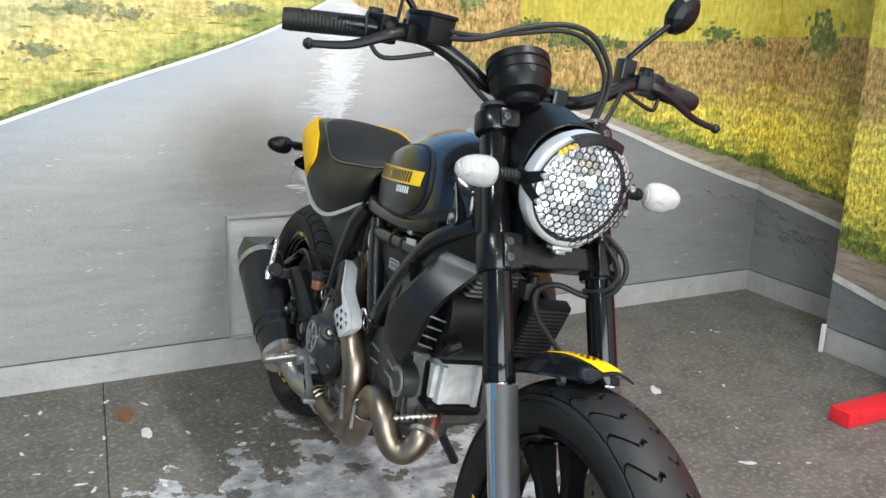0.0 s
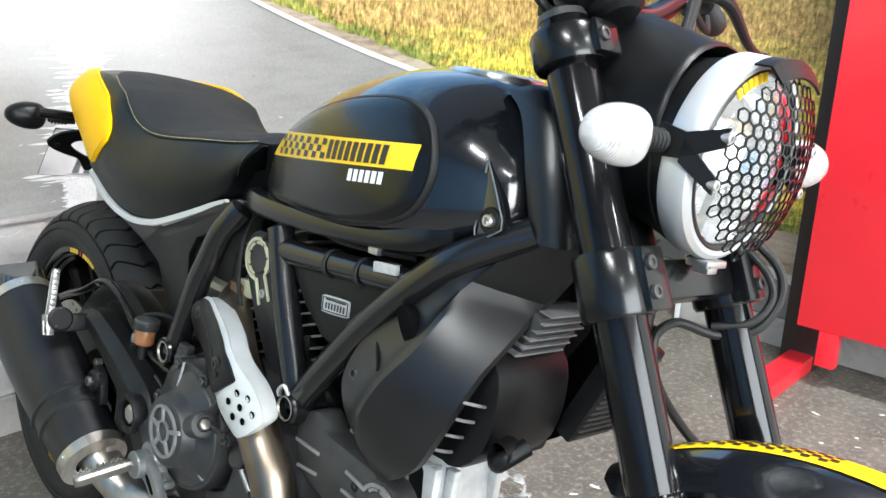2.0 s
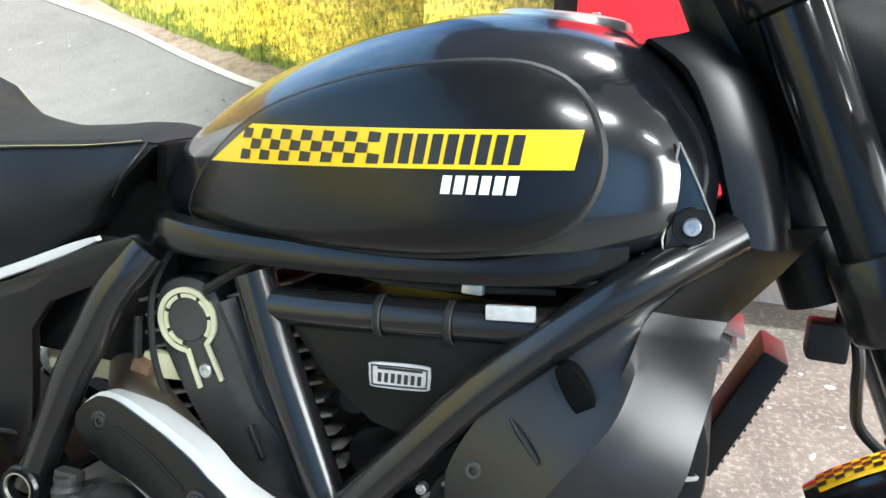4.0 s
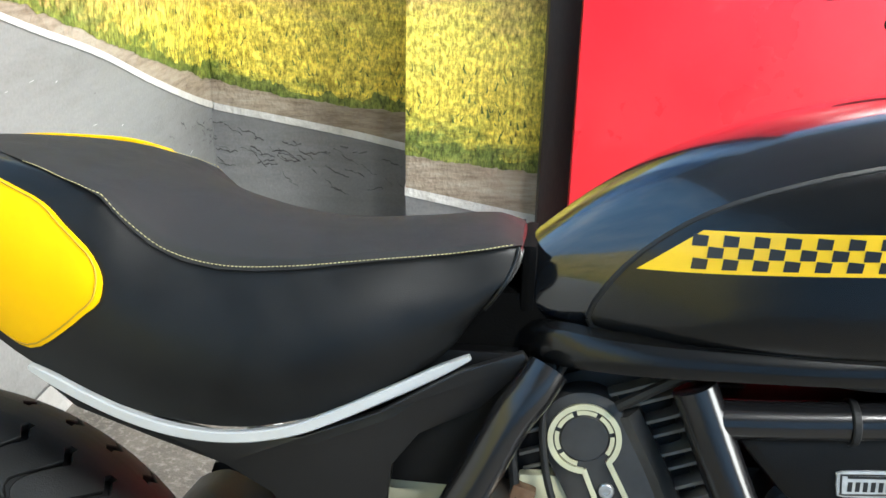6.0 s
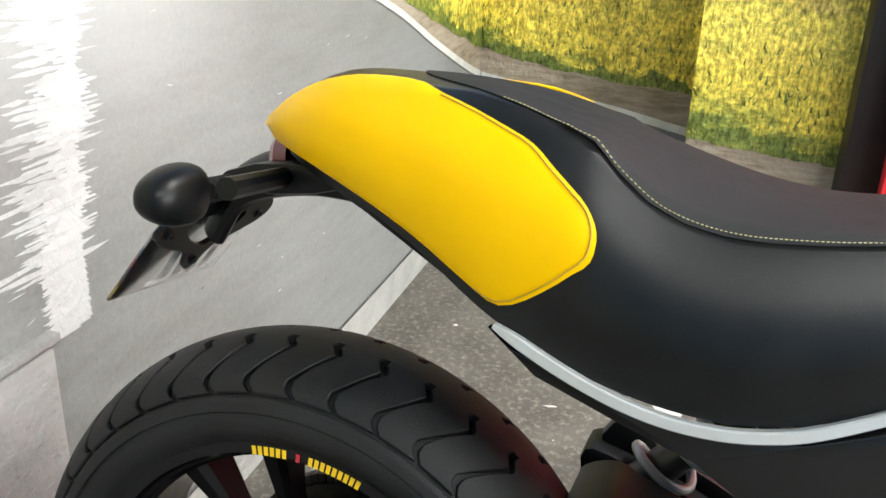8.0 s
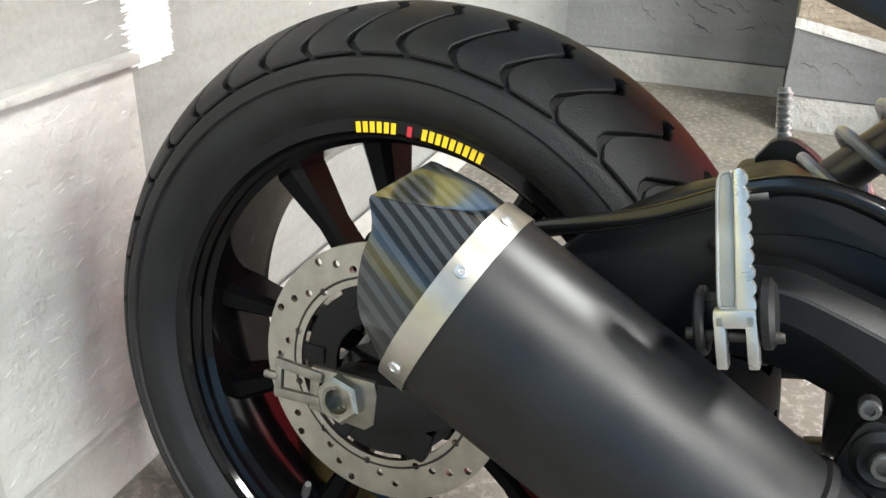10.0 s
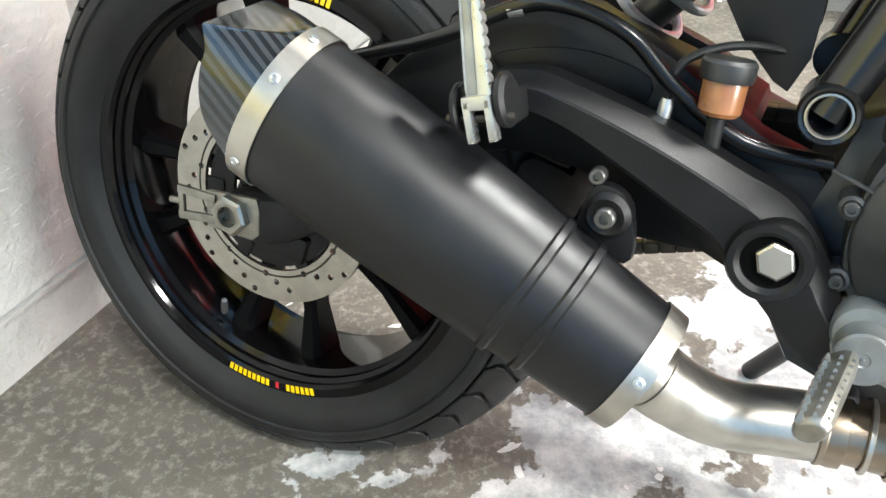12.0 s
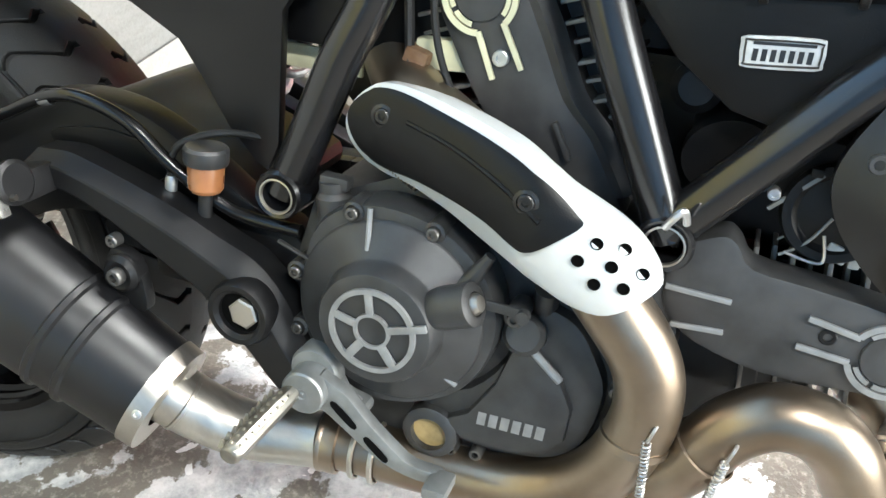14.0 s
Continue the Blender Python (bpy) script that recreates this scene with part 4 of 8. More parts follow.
def tank_side(x, z, side=-1):
    """The tank's flank at (x, z) and its outward normal."""
    def y_at(x, z):
        t, b, w = tank_top(x), tank_bot(x), tank_wid(x)
        c = b + (t - b) * 0.40
        q = min(0.995, abs(z - c) / ((t - c) if z > c else (c - b)))
        e1, e2 = (0.80, 0.85) if z > c else (0.45, 0.55)
        co = q ** (1 / e2)
        return w * math.sqrt(max(0.0, 1 - co * co)) ** e1
    y = y_at(x, z)
    dx = (y_at(x + 0.002, z) - y_at(x - 0.002, z)) / 0.004
    dz = (y_at(x, z + 0.002) - y_at(x, z - 0.002)) / 0.004
    return Vector((x, side * y, z)), Vector((-dx, side, -dz)).normalized()


flange_top = curve1([0.562, 0.575, 0.586, 0.63, 0.70, 0.78, 0.86, 0.90, 0.95, 0.98], [0.741, 0.750, 0.7555, 0.7545, 0.755, 0.758, 0.766, 0.773, 0.790, 0.806])
flange_low = curve1([0.562, 0.575, 0.60, 0.65, 0.70, 0.79, 0.90, 0.95, 0.98], [0.728, 0.7275, 0.7300, 0.7320, 0.7350, 0.7400, 0.7490, 0.757, 0.768])
PANEL = smooth_ring([(0.618, 0.766), (0.641, 0.806), (0.681, 0.841), (0.728, 0.864), (0.796, 0.885), (0.868, 0.896), (0.91, 0.893), (0.937, 0.877), (0.951, 0.850), (0.950, 0.823), (0.935, 0.797), (0.901, 0.780), (0.843, 0.768), (0.766, 0.762), (0.685, 0.760), (0.638, 0.759)], 3)
for sd in (-1, 1):
    part("side_panel", patch(PANEL, lambda x, z: tank_side(x, z, sd), 0.0068, 6), SATINP, tank, "satin black tank side panel", 50)
    # dark tube painting the shade of the groove round the panel
    seam = [tank_side(0.785 + (x - 0.785) * 1.012, 0.826 + (z - 0.826) * 1.03, sd) for x, z in PANEL]
    part("panel_gap_shade", tube([p + n * 0.001 for p, n in seam] + [seam[0][0] + seam[0][1] * 0.001], 0.0046, 8, 1), RUBBER, tank)
    flange = []
    for i in range(25):
        x = 0.562 + 0.416 * i / 24
        hi, lo = flange_top(x), flange_low(x)
        w = curve1([0.562, 0.575, 0.586, 0.61, 0.66, 0.74, 0.82, 0.90, 0.95, 0.98], [0.066, 0.084, 0.100, 0.113, 0.125, 0.133, 0.137, 0.135, 0.126, 0.114])(x)
        flange.append([Vector((x, sd * q, z)) for q, z in ((w - 0.020, hi + 0.004), (w - 0.004, hi + 0.001), (w, hi - 0.004), (w + 0.001, lo + 0.006), (w - 0.002, lo), (w - 0.008, lo - 0.002), (w - 0.024, lo))])
    part("lower_flange", loft(flange), SATINP, tank, "gloss black lower flange of the tank", 40)


def on_panel(h):
    def f(x, z):
        p, n = tank_side(x, z)
        return p + n * h, n
    return f


def sheet(quad, surf, nx=16, nz=3, off=0.0):
    """A thin print over a four-cornered area of (x, z)."""
    (ax, az), (bx, bz), (cx, cz), (dx, dz) = quad
    bm = bmesh.new()
    g = []
    for i in range(nx + 1):
        u = i / nx
        row = []
        for k in range(nz + 1):
            v = k / nz
            x = (ax + (bx - ax) * u) * (1 - v) + (dx + (cx - dx) * u) * v
            z = (az + (bz - az) * u) * (1 - v) + (dz + (cz - dz) * u) * v
            p, n = surf(x, z)
            row.append(bm.verts.new(p + n * off))
        g.append(row)
    for i in range(nx):
        for k in range(nz):
            bm.faces.new((g[i][k], g[i + 1][k], g[i + 1][k + 1], g[i][k + 1]))
    return bm


DEC = on_panel(0.0083)
dlow = lambda x: 0.8065 + (x - 0.64) * 0.095
dtop = lambda x: 0.8345 + (x - 0.64) * 0.083
part("stripe_decal", sheet([(0.648, dlow(0.648)), (0.9375, dlow(0.9375)), (0.9405, dtop(0.9405)), (0.690, dtop(0.690))], DEC, 26, 3), YPRINT, tank, "yellow stripe decal")
checks = []
for i in range(13):
    for k in range(3):
        if (i + k) % 2 == 0:
            x0 = 0.683 + 0.0094 * i
            f = lambda x, q: dlow(x) + (dtop(x) - dlow(x)) * (0.1 + 0.27 * q)
            if x0 + 0.0094 < 0.690 and k == 2:
                continue
            checks.append(sheet([(x0, f(x0, k)), (x0 + 0.0094, f(x0 + 0.0094, k)), (x0 + 0.0104, f(x0, k + 1)), (x0 + 0.001, f(x0, k + 1))], DEC, 2, 1, 0.0005))
part("checker_print", joined(*checks), BPRINT, tank, "black checks on the stripe")


def bars(x0, x1, n, zf, lean, surf, off, fill=0.68):
    """A word drawn as upright plain bars."""
    w = (x1 - x0) / n
    out = []
    for i in range(n):
        a = x0 + w * i + w * (1 - fill) / 2
        b = a + w * fill
        out.append(sheet([(a, zf(a, 0)), (b, zf(b, 0)), (b + lean, zf(b, 1)), (a + lean, zf(a, 1))], surf, 2, 2, off))
    return joined(*out)


part("lettering", bars(0.808, 0.905, 9, lambda x, v: dlow(x) + (dtop(x) - dlow(x)) * (0.12 + 0.76 * v), 0.002, DEC, 0.0005, 0.72), BPRINT, tank, "black word on the stripe, drawn as bars")
part("lettering", bars(0.851, 0.904, 6, lambda x, v: dlow(x) - 0.0165 + 0.0125 * v, 0.0012, DEC, 0.0, 0.74), WPRINT, tank, "small white maker's word, drawn as bars")
cap_at, cap_n = Vector((0.895, 0.0, 0.940)), Vector((0.02, 0, 1)).normalized()
cap = part("filler_cap", lathe([(0, 0.003), (0.022, 0.003), (0.024, 0.001), (0.027, 0.001), (0.029, 0.004), (0.048, 0.004), (0.053, 0.002), (0.055, -0.004), (0.055, -0.012)], cap_at, cap_n, 44), ALU, tank, "low silver filler cap")
part("cap_lock", lathe([(0, 0.0045), (0.007, 0.0045), (0.008, 0.003), (0.008, 0)], cap_at + Vector((-0.012, 0, 0)), cap_n, 18), MATT, cap)
for i in range(6):
    a = math.pi / 3 * i + 0.3
    part("cap_bolt", bolt(cap_at + Vector((0.040 * math.cos(a), 0.040 * math.sin(a), 0.003)), cap_n, 0.0035, 0.0025), ZINC, cap)
for sd in (-1, 1):
    tri_out = [(1.001, 0.858), (1.013, 0.838), (1.024, 0.818), (1.031, 0.797), (1.000, 0.783), (1.000, 0.806), (1.000, 0.836)]
    tb = part("tank_bracket", plate(tri_out, sd * 0.092, sd * 0.108, 0.003), GLOSS, tank, "gloss black triangular tank bracket")
    part("bracket_edge", tube([(x, sd * 0.1085, z) for x, z in tri_out + tri_out[:1]], 0.0009, 8, 2), PEDAL, tb, "thin pale edge of the bracket")
    part("bracket_bolt", bolt((1.0165, sd * 0.108, 0.803), (0, sd, 0), 0.0062, 0.007), ZINC, tb)
    part("bolt_washer", lathe([(0.0075, 0.001), (0.0075, 0.002), (0.0125, 0.002), (0.0135, 0.0), (0.0135, -0.003)], (1.0165, sd * 0.108, 0.803), (0, sd, 0), 22), MATT, tb)

# steering-head shroud on each side of the tank's nose
for sd in (-1, 1):
    rings = []
    for u in range(13):
        q = u / 12
        # edges from the tank's crown forward and down to the frame
        back = smooth_path([(0.965, 0, 0.925), (0.995, 0, 0.905), (1.018, 0, 0.865), (1.034, 0, 0.82), (1.045, 0, 0.79)], 6)[2 * u]
        front = smooth_path([(1.005, 0, 0.935), (1.045, 0, 0.91), (1.065, 0, 0.865), (1.078, 0, 0.82), (1.085, 0, 0.79)], 6)[2 * u]
        w = 0.060 + 0.022 * min(1, q * 1.8)
        rings.append([Vector((back.x, sd * (w - 0.004), back.z)), Vector((back.x + 0.004, sd * (w + 0.003), back.z + 0.002)), Vector(((back.x + front.x) / 2, sd * (w + 0.004), (back.z + front.z) / 2)), Vector((front.x - 0.006, sd * (w - 0.004), front.z)), Vector((front.x, sd * (w - 0.022), front.z)), Vector((front.x - 0.01, sd * (w - 0.045), front.z)), Vector((back.x, sd * (w - 0.03), back.z))])
    part("headstock_shroud", loft(rings), SCOOPM, bike, "satin black shroud beside the headstock", 50)

# seat
seat_top = curve1([-0.045, -0.022, 0.010, 0.056, 0.131, 0.180, 0.209, 0.256, 0.305, 0.361, 0.41, 0.482, 0.537, 0.562], [0.832, 0.852, 0.8665, 0.870, 0.8680, 0.8605, 0.8530, 0.8425, 0.8285, 0.8155, 0.8110, 0.818, 0.8245, 0.812])
seat_bot = curve1([-0.045, -0.01, 0.05, 0.12, 0.187, 0.26, 0.34, 0.40, 0.46, 0.525, 0.562], [0.815, 0.806, 0.785, 0.752, 0.711, 0.682, 0.669, 0.676, 0.699, 0.729, 0.765])
seat_wid = curve1([-0.045, -0.01, 0.05, 0.15, 0.25, 0.34, 0.43, 0.50, 0.562], [0.05, 0.085, 0.112, 0.128, 0.133, 0.128, 0.112, 0.093, 0.080])


seat_seam = curve1([-0.045, -0.015, 0.05, 0.15, 0.20, 0.235, 0.257, 0.289, 0.333, 0.385, 0.443, 0.505, 0.562], [0.820, 0.836, 0.858, 0.862, 0.857, 0.846, 0.826, 0.804, 0.793, 0.794, 0.800, 0.806, 0.814])


def seat_point(x, u):
    """u: 0 top middle, 0.5 the shoulder seam, 1 the lower edge."""
    t, b, w = seat_top(x), seat_bot(x), seat_wid(x)
    z0 = min(t - 0.004, seat_seam(x))
    if u < 0.5:
        q = u / 0.5
        return Vector((x, -w * 0.86 * q, t - (t - z0) * q**2.0))
    q = (u - 0.5) / 0.5
    bulge = math.sin(math.pi * min(1, q * 1.05)) * 0.14
    rake = 0.030 * max(0.0, (x - 0.40) / 0.162) ** 2 * q**1.6
    return Vector((x - rake, -w * (0.86 + bulge + 0.16 * q), z0 + (b - z0) * q))


rings = []
for i in range(45):
    x = -0.045 + 0.607 * i / 44
    half = [seat_point(x, k / 20) for k in range(21)]
    rings.append(half + [Vector((p.x, -p.y, p.z)) for p in reversed(half[1:])])
seat = part("seat", loft(rings), LEATHER, bike, "black vinyl seat with grey top", 70)


def seat_surf(x, u):
    p = seat_point(x, u)
    d1 = seat_point(x + 0.004, u) - seat_point(x - 0.004, u)
    d2 = seat_point(x, min(1, u + 0.02)) - seat_point(x, max(0, u - 0.02))
    n = d1.cross(d2).normalized()
    if n.dot(Vector((0, p.y, p.z - 0.72))) < 0:
        n = -n
    return p, n


def mirrored(bm):
    for v in bm.verts:
        v.co.y = -v.co.y
    return bm


tailp = smooth_ring([(-0.040, 0.53), (-0.01, 0.43), (0.03, 0.41), (0.079, 0.437), (0.129, 0.518), (0.173, 0.550), (0.201, 0.565), (0.218, 0.594), (0.238, 0.629), (0.250, 0.655), (0.253, 0.695), (0.248, 0.753), (0.223, 0.853), (0.193, 0.948), (0.166, 0.955), (0.124, 0.955), (0.079, 0.955), (0.02, 0.97), (-0.02, 0.98), (-0.040, 0.93)], 3)
farp = [(x, u - 0.075 * math.exp(-(((x - 0.15) / 0.09) ** 2)) if u < 0.62 else u) for x, u in tailp]
for f in (lambda b: b, mirrored):
    part("tail_panel", f(patch(tailp if f is not mirrored else farp, seat_surf, 0.0035, 7)), YELLOW, seat, "yellow vinyl tail panel", 60)
    part("tail_stitching", f(tube([p + n * 0.0045 for p, n in (seat_surf(0.12 + (x - 0.12) * 0.972, 0.74 + (u - 0.74) * 0.965) for x, u in tailp[12:42])], 0.0007, 6, 1)), material("ochre_thread", (0.45, 0.27, 0.01), 0.6), seat)


def seat_full(x, u):
    p, n = seat_surf(x, abs(u))
    if u < 0:
        p, n = Vector((p.x, -p.y, p.z)), Vector((n.x, -n.y, n.z))
    return p, n


out = [q for q in smooth_ring([(0.075, 0.0), (0.10, 0.25), (0.16, 0.43), (0.22, 0.50), (0.28, 0.52), (0.36, 0.52), (0.45, 0.515), (0.52, 0.51), (0.556, 0.49), (0.559, 0.25), (0.559, 0.0), (0.559, -0.25), (0.556, -0.49), (0.52, -0.51), (0.45, -0.515), (0.36, -0.52), (0.28, -0.52), (0.22, -0.50), (0.16, -0.43), (0.10, -0.25)], 3)]
part("seat_top", patch(out, seat_full, 0.002, 9, offset=0.0), SUEDE, seat, "grey suede-like seat top", 70)
THREAD = material("yellow_thread", (0.55, 0.48, 0.22), 0.6)
for f in (lambda b: b, mirrored):
    stitches = []
    for i in range(125):
        x = 0.17 + 0.384 * i / 125
        u = curve1([0.16, 0.22, 0.28, 0.36, 0.45, 0.52, 0.556], [0.45, 0.50, 0.51, 0.51, 0.51, 0.51, 0.505])(x)
        a, b = seat_surf(x, u), seat_surf(x + 0.0018, u)
        stitches.append(tube([a[0] + a[1] * 0.0022, b[0] + b[1] * 0.0022], 0.00036, 5, 1))
    part("stitching", f(joined(*stitches)), THREAD, seat)
    part("piping", f(tube([seat_point(0.556, 0.5 + 0.05 * i) + Vector((0.002, -0.0008, 0)) for i in range(10)], 0.0017, 8, 2)), LEATHER, seat)
strip_pts = [(0.190, 0.7070), (0.236, 0.6865), (0.275, 0.6725), (0.310, 0.6645), (0.345, 0.6620), (0.377, 0.6650), (0.408, 0.6730), (0.466, 0.6980), (0.526, 0.7270)]
for sd in (-1, 1):
    sp = [Vector((x, sd * (seat_wid(x) * 1.022 + 0.002), z)) for x, z in strip_pts]
    ribbon = []
    run = smooth_path(sp, 6)
    for i, p in enumerate(run):
        d = (run[min(i + 1, len(run) - 1)] - run[max(i - 1, 0)]).normalized()
        up = Vector((-d.z, 0, d.x)).normalized() * 0.0047 * min(1.0, 0.45 + 0.2 * min(i, len(run) - 1 - i))
        o = Vector((0, sd, 0))
        ribbon.append([p - up - o * 0.003, p - up + o * 0.002, p - up * 0.75 + o * 0.0036, p + up * 0.75 + o * 0.0042, p + up + o * 0.003, p + up - o * 0.003])
    part("trim_strip", loft(ribbon), TRIM, bike, "pale silver trim strip under the seat", 35)
    # rear side cover below the seat, coming to a point low down
    cov = plate([(0.183, 0.702), (0.20, 0.690), (0.26, 0.669), (0.34, 0.656), (0.40, 0.662), (0.46, 0.686), (0.52, 0.719), (0.566, 0.736), (0.572, 0.728), (0.536, 0.690), (0.490, 0.668), (0.470, 0.640), (0.463, 0.58), (0.461, 0.53), (0.451, 0.506), (0.440, 0.512), (0.415, 0.538), (0.393, 0.572), (0.371, 0.603), (0.335, 0.628), (0.28, 0.648), (0.22, 0.672)], sd * 0.100, sd * 0.090, 0.003, lift=lambda x, z: sd * 0.028 * max(0, min(1, (z - 0.60) / 0.08)) * (1 if x < 0.42 else max(0, 1 - (x - 0.42) / 0.12)))
    part("side_cover", cov, SCOOPM, bike, "satin black side cover below the seat")
part("under_tail", loft([[Vector((x, s * w, z)) for s, z in ((-1, seat_bot(x) + 0.012), (1, seat_bot(x) + 0.012), (0.8, seat_bot(x) - 0.022), (-0.8, seat_bot(x) - 0.022))] for x, w in ((-0.035, 0.04), (-0.005, 0.07), (0.06, 0.095), (0.14, 0.105), (0.24, 0.11))]), SATIN, bike, "black plastic tail underside")

part("seat_nose", box((0.5665, 0, 0.785), (0.012, 0.124, 0.055), None, 0.005), DEADBLACK, bike, "dull black filler before the seat")

# added slab, dead black in place of the shade below the tank
part("tank_gap_shade", box((0.835, 0, 0.738), (0.27, 0.19, 0.022), None, 0.006), DEADBLACK, bike, "dead black slab standing for the shade under the tank")

# frame tubes
RJ, FJ = Vector((0.480, -0.118, 0.505)), Vector((0.776, -0.118, 0.535))
for sd in (-1, 1):
    s = lambda x, y, z: (x, -sd * y, z)
    fr = part("frame_tube", tube([s(0.478, -0.118, 0.500), s(0.503, -0.119, 0.561), s(0.524, -0.119, 0.614), s(0.540, -0.118, 0.646), s(0.560, -0.116, 0.688), s(0.576, -0.111, 0.711), s(0.586, -0.104, 0.727)], 0.0165, 18), FRAME, bike, "black enamelled frame tube")
    part("frame_tube", tube([s(0.778, -0.118, 0.530), s(0.745, -0.119, 0.605), s(0.718, -0.118, 0.664), s(0.692, -0.114, 0.725)], 0.0165, 18), FRAME, bike)
    part("frame_tube", tube([s(0.776, -0.118, 0.535), s(0.832, -0.121, 0.603), s(0.887, -0.121, 0.667), s(0.952, -0.118, 0.730), s(0.990, -0.110, 0.762), s(1.045, -0.075, 0.798)], 0.0165, 22), FRAME, bike)
    part("frame_tube", tube([s(0.695, -0.114, 0.701), s(0.760, -0.114, 0.705), s(0.83, -0.114, 0.711), s(0.905, -0.113, 0.717), s(0.945, -0.110, 0.722)], 0.0148, 22), FRAME, bike)
    for q in ((0.480, 0.502), (0.777, 0.530)):
        part("frame_lug", lathe([(0.013, 0.0), (0.013, 0.024), (0.0185, 0.026), (0.0205, 0.023), (0.0205, -0.02), (0, -0.02)], (q[0], sd * 0.111, q[1]), (0, sd, 0), 26), FRAME, bike)
        part("lug_rim", lathe([(0.0128, 0.0245), (0.0136, 0.0268), (0.0150, 0.0266)], (q[0], sd * 0.111, q[1]), (0, sd, 0), 26), STEEL, bike)
    for x in (0.80, 0.855):
        part("tube_band", lathe([(0.0162, 0), (0.0175, 0.001), (0.0175, 0.005), (0.0162, 0.006)], (x, sd * 0.114, 0.708 + (x - 0.8) * 0.07), (1, 0, 0.07), 20), RUBBER, bike)
part("tube_sticker", box((0.903, -0.1268, 0.7288), (0.0355, 0.006, 0.0108), Matrix.Rotation(radians(-6), 4, "Y"), 0.0012), PADGREY, bike, "white printed sticker on the frame tube")
part("spring_clip", tube([(0.776, -0.146, 0.548), (0.780, -0.150, 0.556), (0.786, -0.148, 0.562), (0.789, -0.143, 0.552)], 0.0028, 8), ZINC, bike)


# ---- engine ----
crankcase = part("crankcase", joined(
    plate([(0.46, 0.36), (0.50, 0.50), (0.60, 0.545), (0.74, 0.53), (0.80, 0.50), (0.80, 0.36), (0.76, 0.30), (0.70, 0.285), (0.56, 0.285), (0.49, 0.31)], -0.115, 0.115, 0.012),
    plate([(0.78, 0.49), (0.80, 0.35), (0.90, 0.37), (0.90, 0.50)], -0.075, 0.075, 0.008)), CAST, bike, "dark cast engine crankcase")
FINM = material("bare_edged_fin", (0.15, 0.145, 0.135), 0.45, 0.4, 0.2, 40, 900, 0.1)
# cooling fins of the upright cylinder and the lying one
fins = []
for i in range(13):
    q = i / 12
    c = Vector((0.680 - 0.055 * q, 0, 0.535 + 0.165 * q))
    fins.append(box(c + Vector((0.006, 0, 0)), (0.170 - 0.02 * q, 0.164 - 0.01 * (i % 2), 0.0030), Matrix.Rotation(radians(-20), 4, "Y"), 0.001))
cyl = part("rear_cylinder", joined(box((0.655, 0, 0.62), (0.11, 0.13, 0.21), Matrix.Rotation(radians(-20), 4, "Y"), 0.01)), MATT, bike)
for fin in fins:
    part("cooling_fin", fin, FINM, cyl)
fins = []
for i in range(7):
    x = 0.845 + 0.0125 * i
    fins.append(box((x, 0, 0.455), (0.0035, 0.17 - 0.02 * (i % 2), 0.135), Matrix.Rotation(radians(-6), 4, "Y"), 0.001))
cyl2 = part("front_cylinder", box((0.89, 0, 0.458), (0.11, 0.12, 0.105), Matrix.Rotation(radians(-6), 4, "Y"), 0.01), MATT, bike)
for fin in fins:
    part("cooling_fin", fin, FINM, cyl2)
fh = part("front_head", joined(box((0.940, -0.008, 0.482), (0.050, 0.082, 0.086), Matrix.Rotation(radians(-6), 4, "Y"), 0.012), box((0.930, -0.046, 0.482), (0.05, 0.024, 0.066), None, 0.006), box((0.968, 0.028, 0.482), (0.014, 0.012, 0.082), None, 0.004), box((0.968, -0.043, 0.482), (0.014, 0.012, 0.074), None, 0.004)), CASTAL, bike, "pale cast aluminium cylinder head cover")
part("head_gasket", box((0.935, -0.01, 0.436), (0.08, 0.11, 0.010), None, 0.004), MATT, fh)
part("head_top", box((0.940, -0.005, 0.531), (0.075, 0.095, 0.012), None, 0.004), MATT, fh)

# clutch cover
cl = part("clutch_cover", joined(
    plate(smooth_ring([(0.507, 0.437), (0.514, 0.475), (0.530, 0.502), (0.562, 0.518), (0.60, 0.518), (0.634, 0.505), (0.660, 0.480), (0.672, 0.448), (0.668, 0.410), (0.648, 0.376), (0.615, 0.355), (0.578, 0.347), (0.542, 0.357), (0.518, 0.384), (0.508, 0.410)], 3), -0.11, -0.149, 0.007),
    lathe([(0.0775, 0.0), (0.0765, 0.0045), (0.0745, 0.0065), (0.0515, 0.0155), (0.0495, 0.0185), (0.0475, 0.029), (0.045, 0.0335), (0.0435, 0.034), (0, 0.034)], (0.586, -0.146, 0.433), RIGHT, 72)), CAST, bike, "dark cast round clutch cover", 40)
for rib in [box((0.587 + 0.083 * math.cos(a), -0.1495, 0.436 + 0.083 * math.sin(a)), (0.042, 0.0035, 0.0025), Matrix.Rotation(-a, 4, "Y"), 0.0008) for a in (radians(160),)]:
    part("cover_rib", rib, CASTG, cl)
for p, q in (((0.5695, -0.1585, 0.486), (0.5675, -0.1515, 0.517)), ((0.6245, -0.1560, 0.3985), (0.6460, -0.1515, 0.3845))):
    part("cover_rib", tube([p, q], 0.0022, 8, 1), EMBLEM, cl)
CLC = Vector((0.586, -0.1803, 0.433))
part("emblem_ring", lathe([(0.0310, 0), (0.0310, 0.0030), (0.0350, 0.0030), (0.0350, 0)], CLC, RIGHT, 48), EMBLEM, cl, "bare metal ring emblem")
part("emblem_hub", lathe([(0.0122, 0), (0.0122, 0.0028), (0.0148, 0.0028), (0.0148, 0)], CLC, RIGHT, 32), EMBLEM, cl)
spk = []
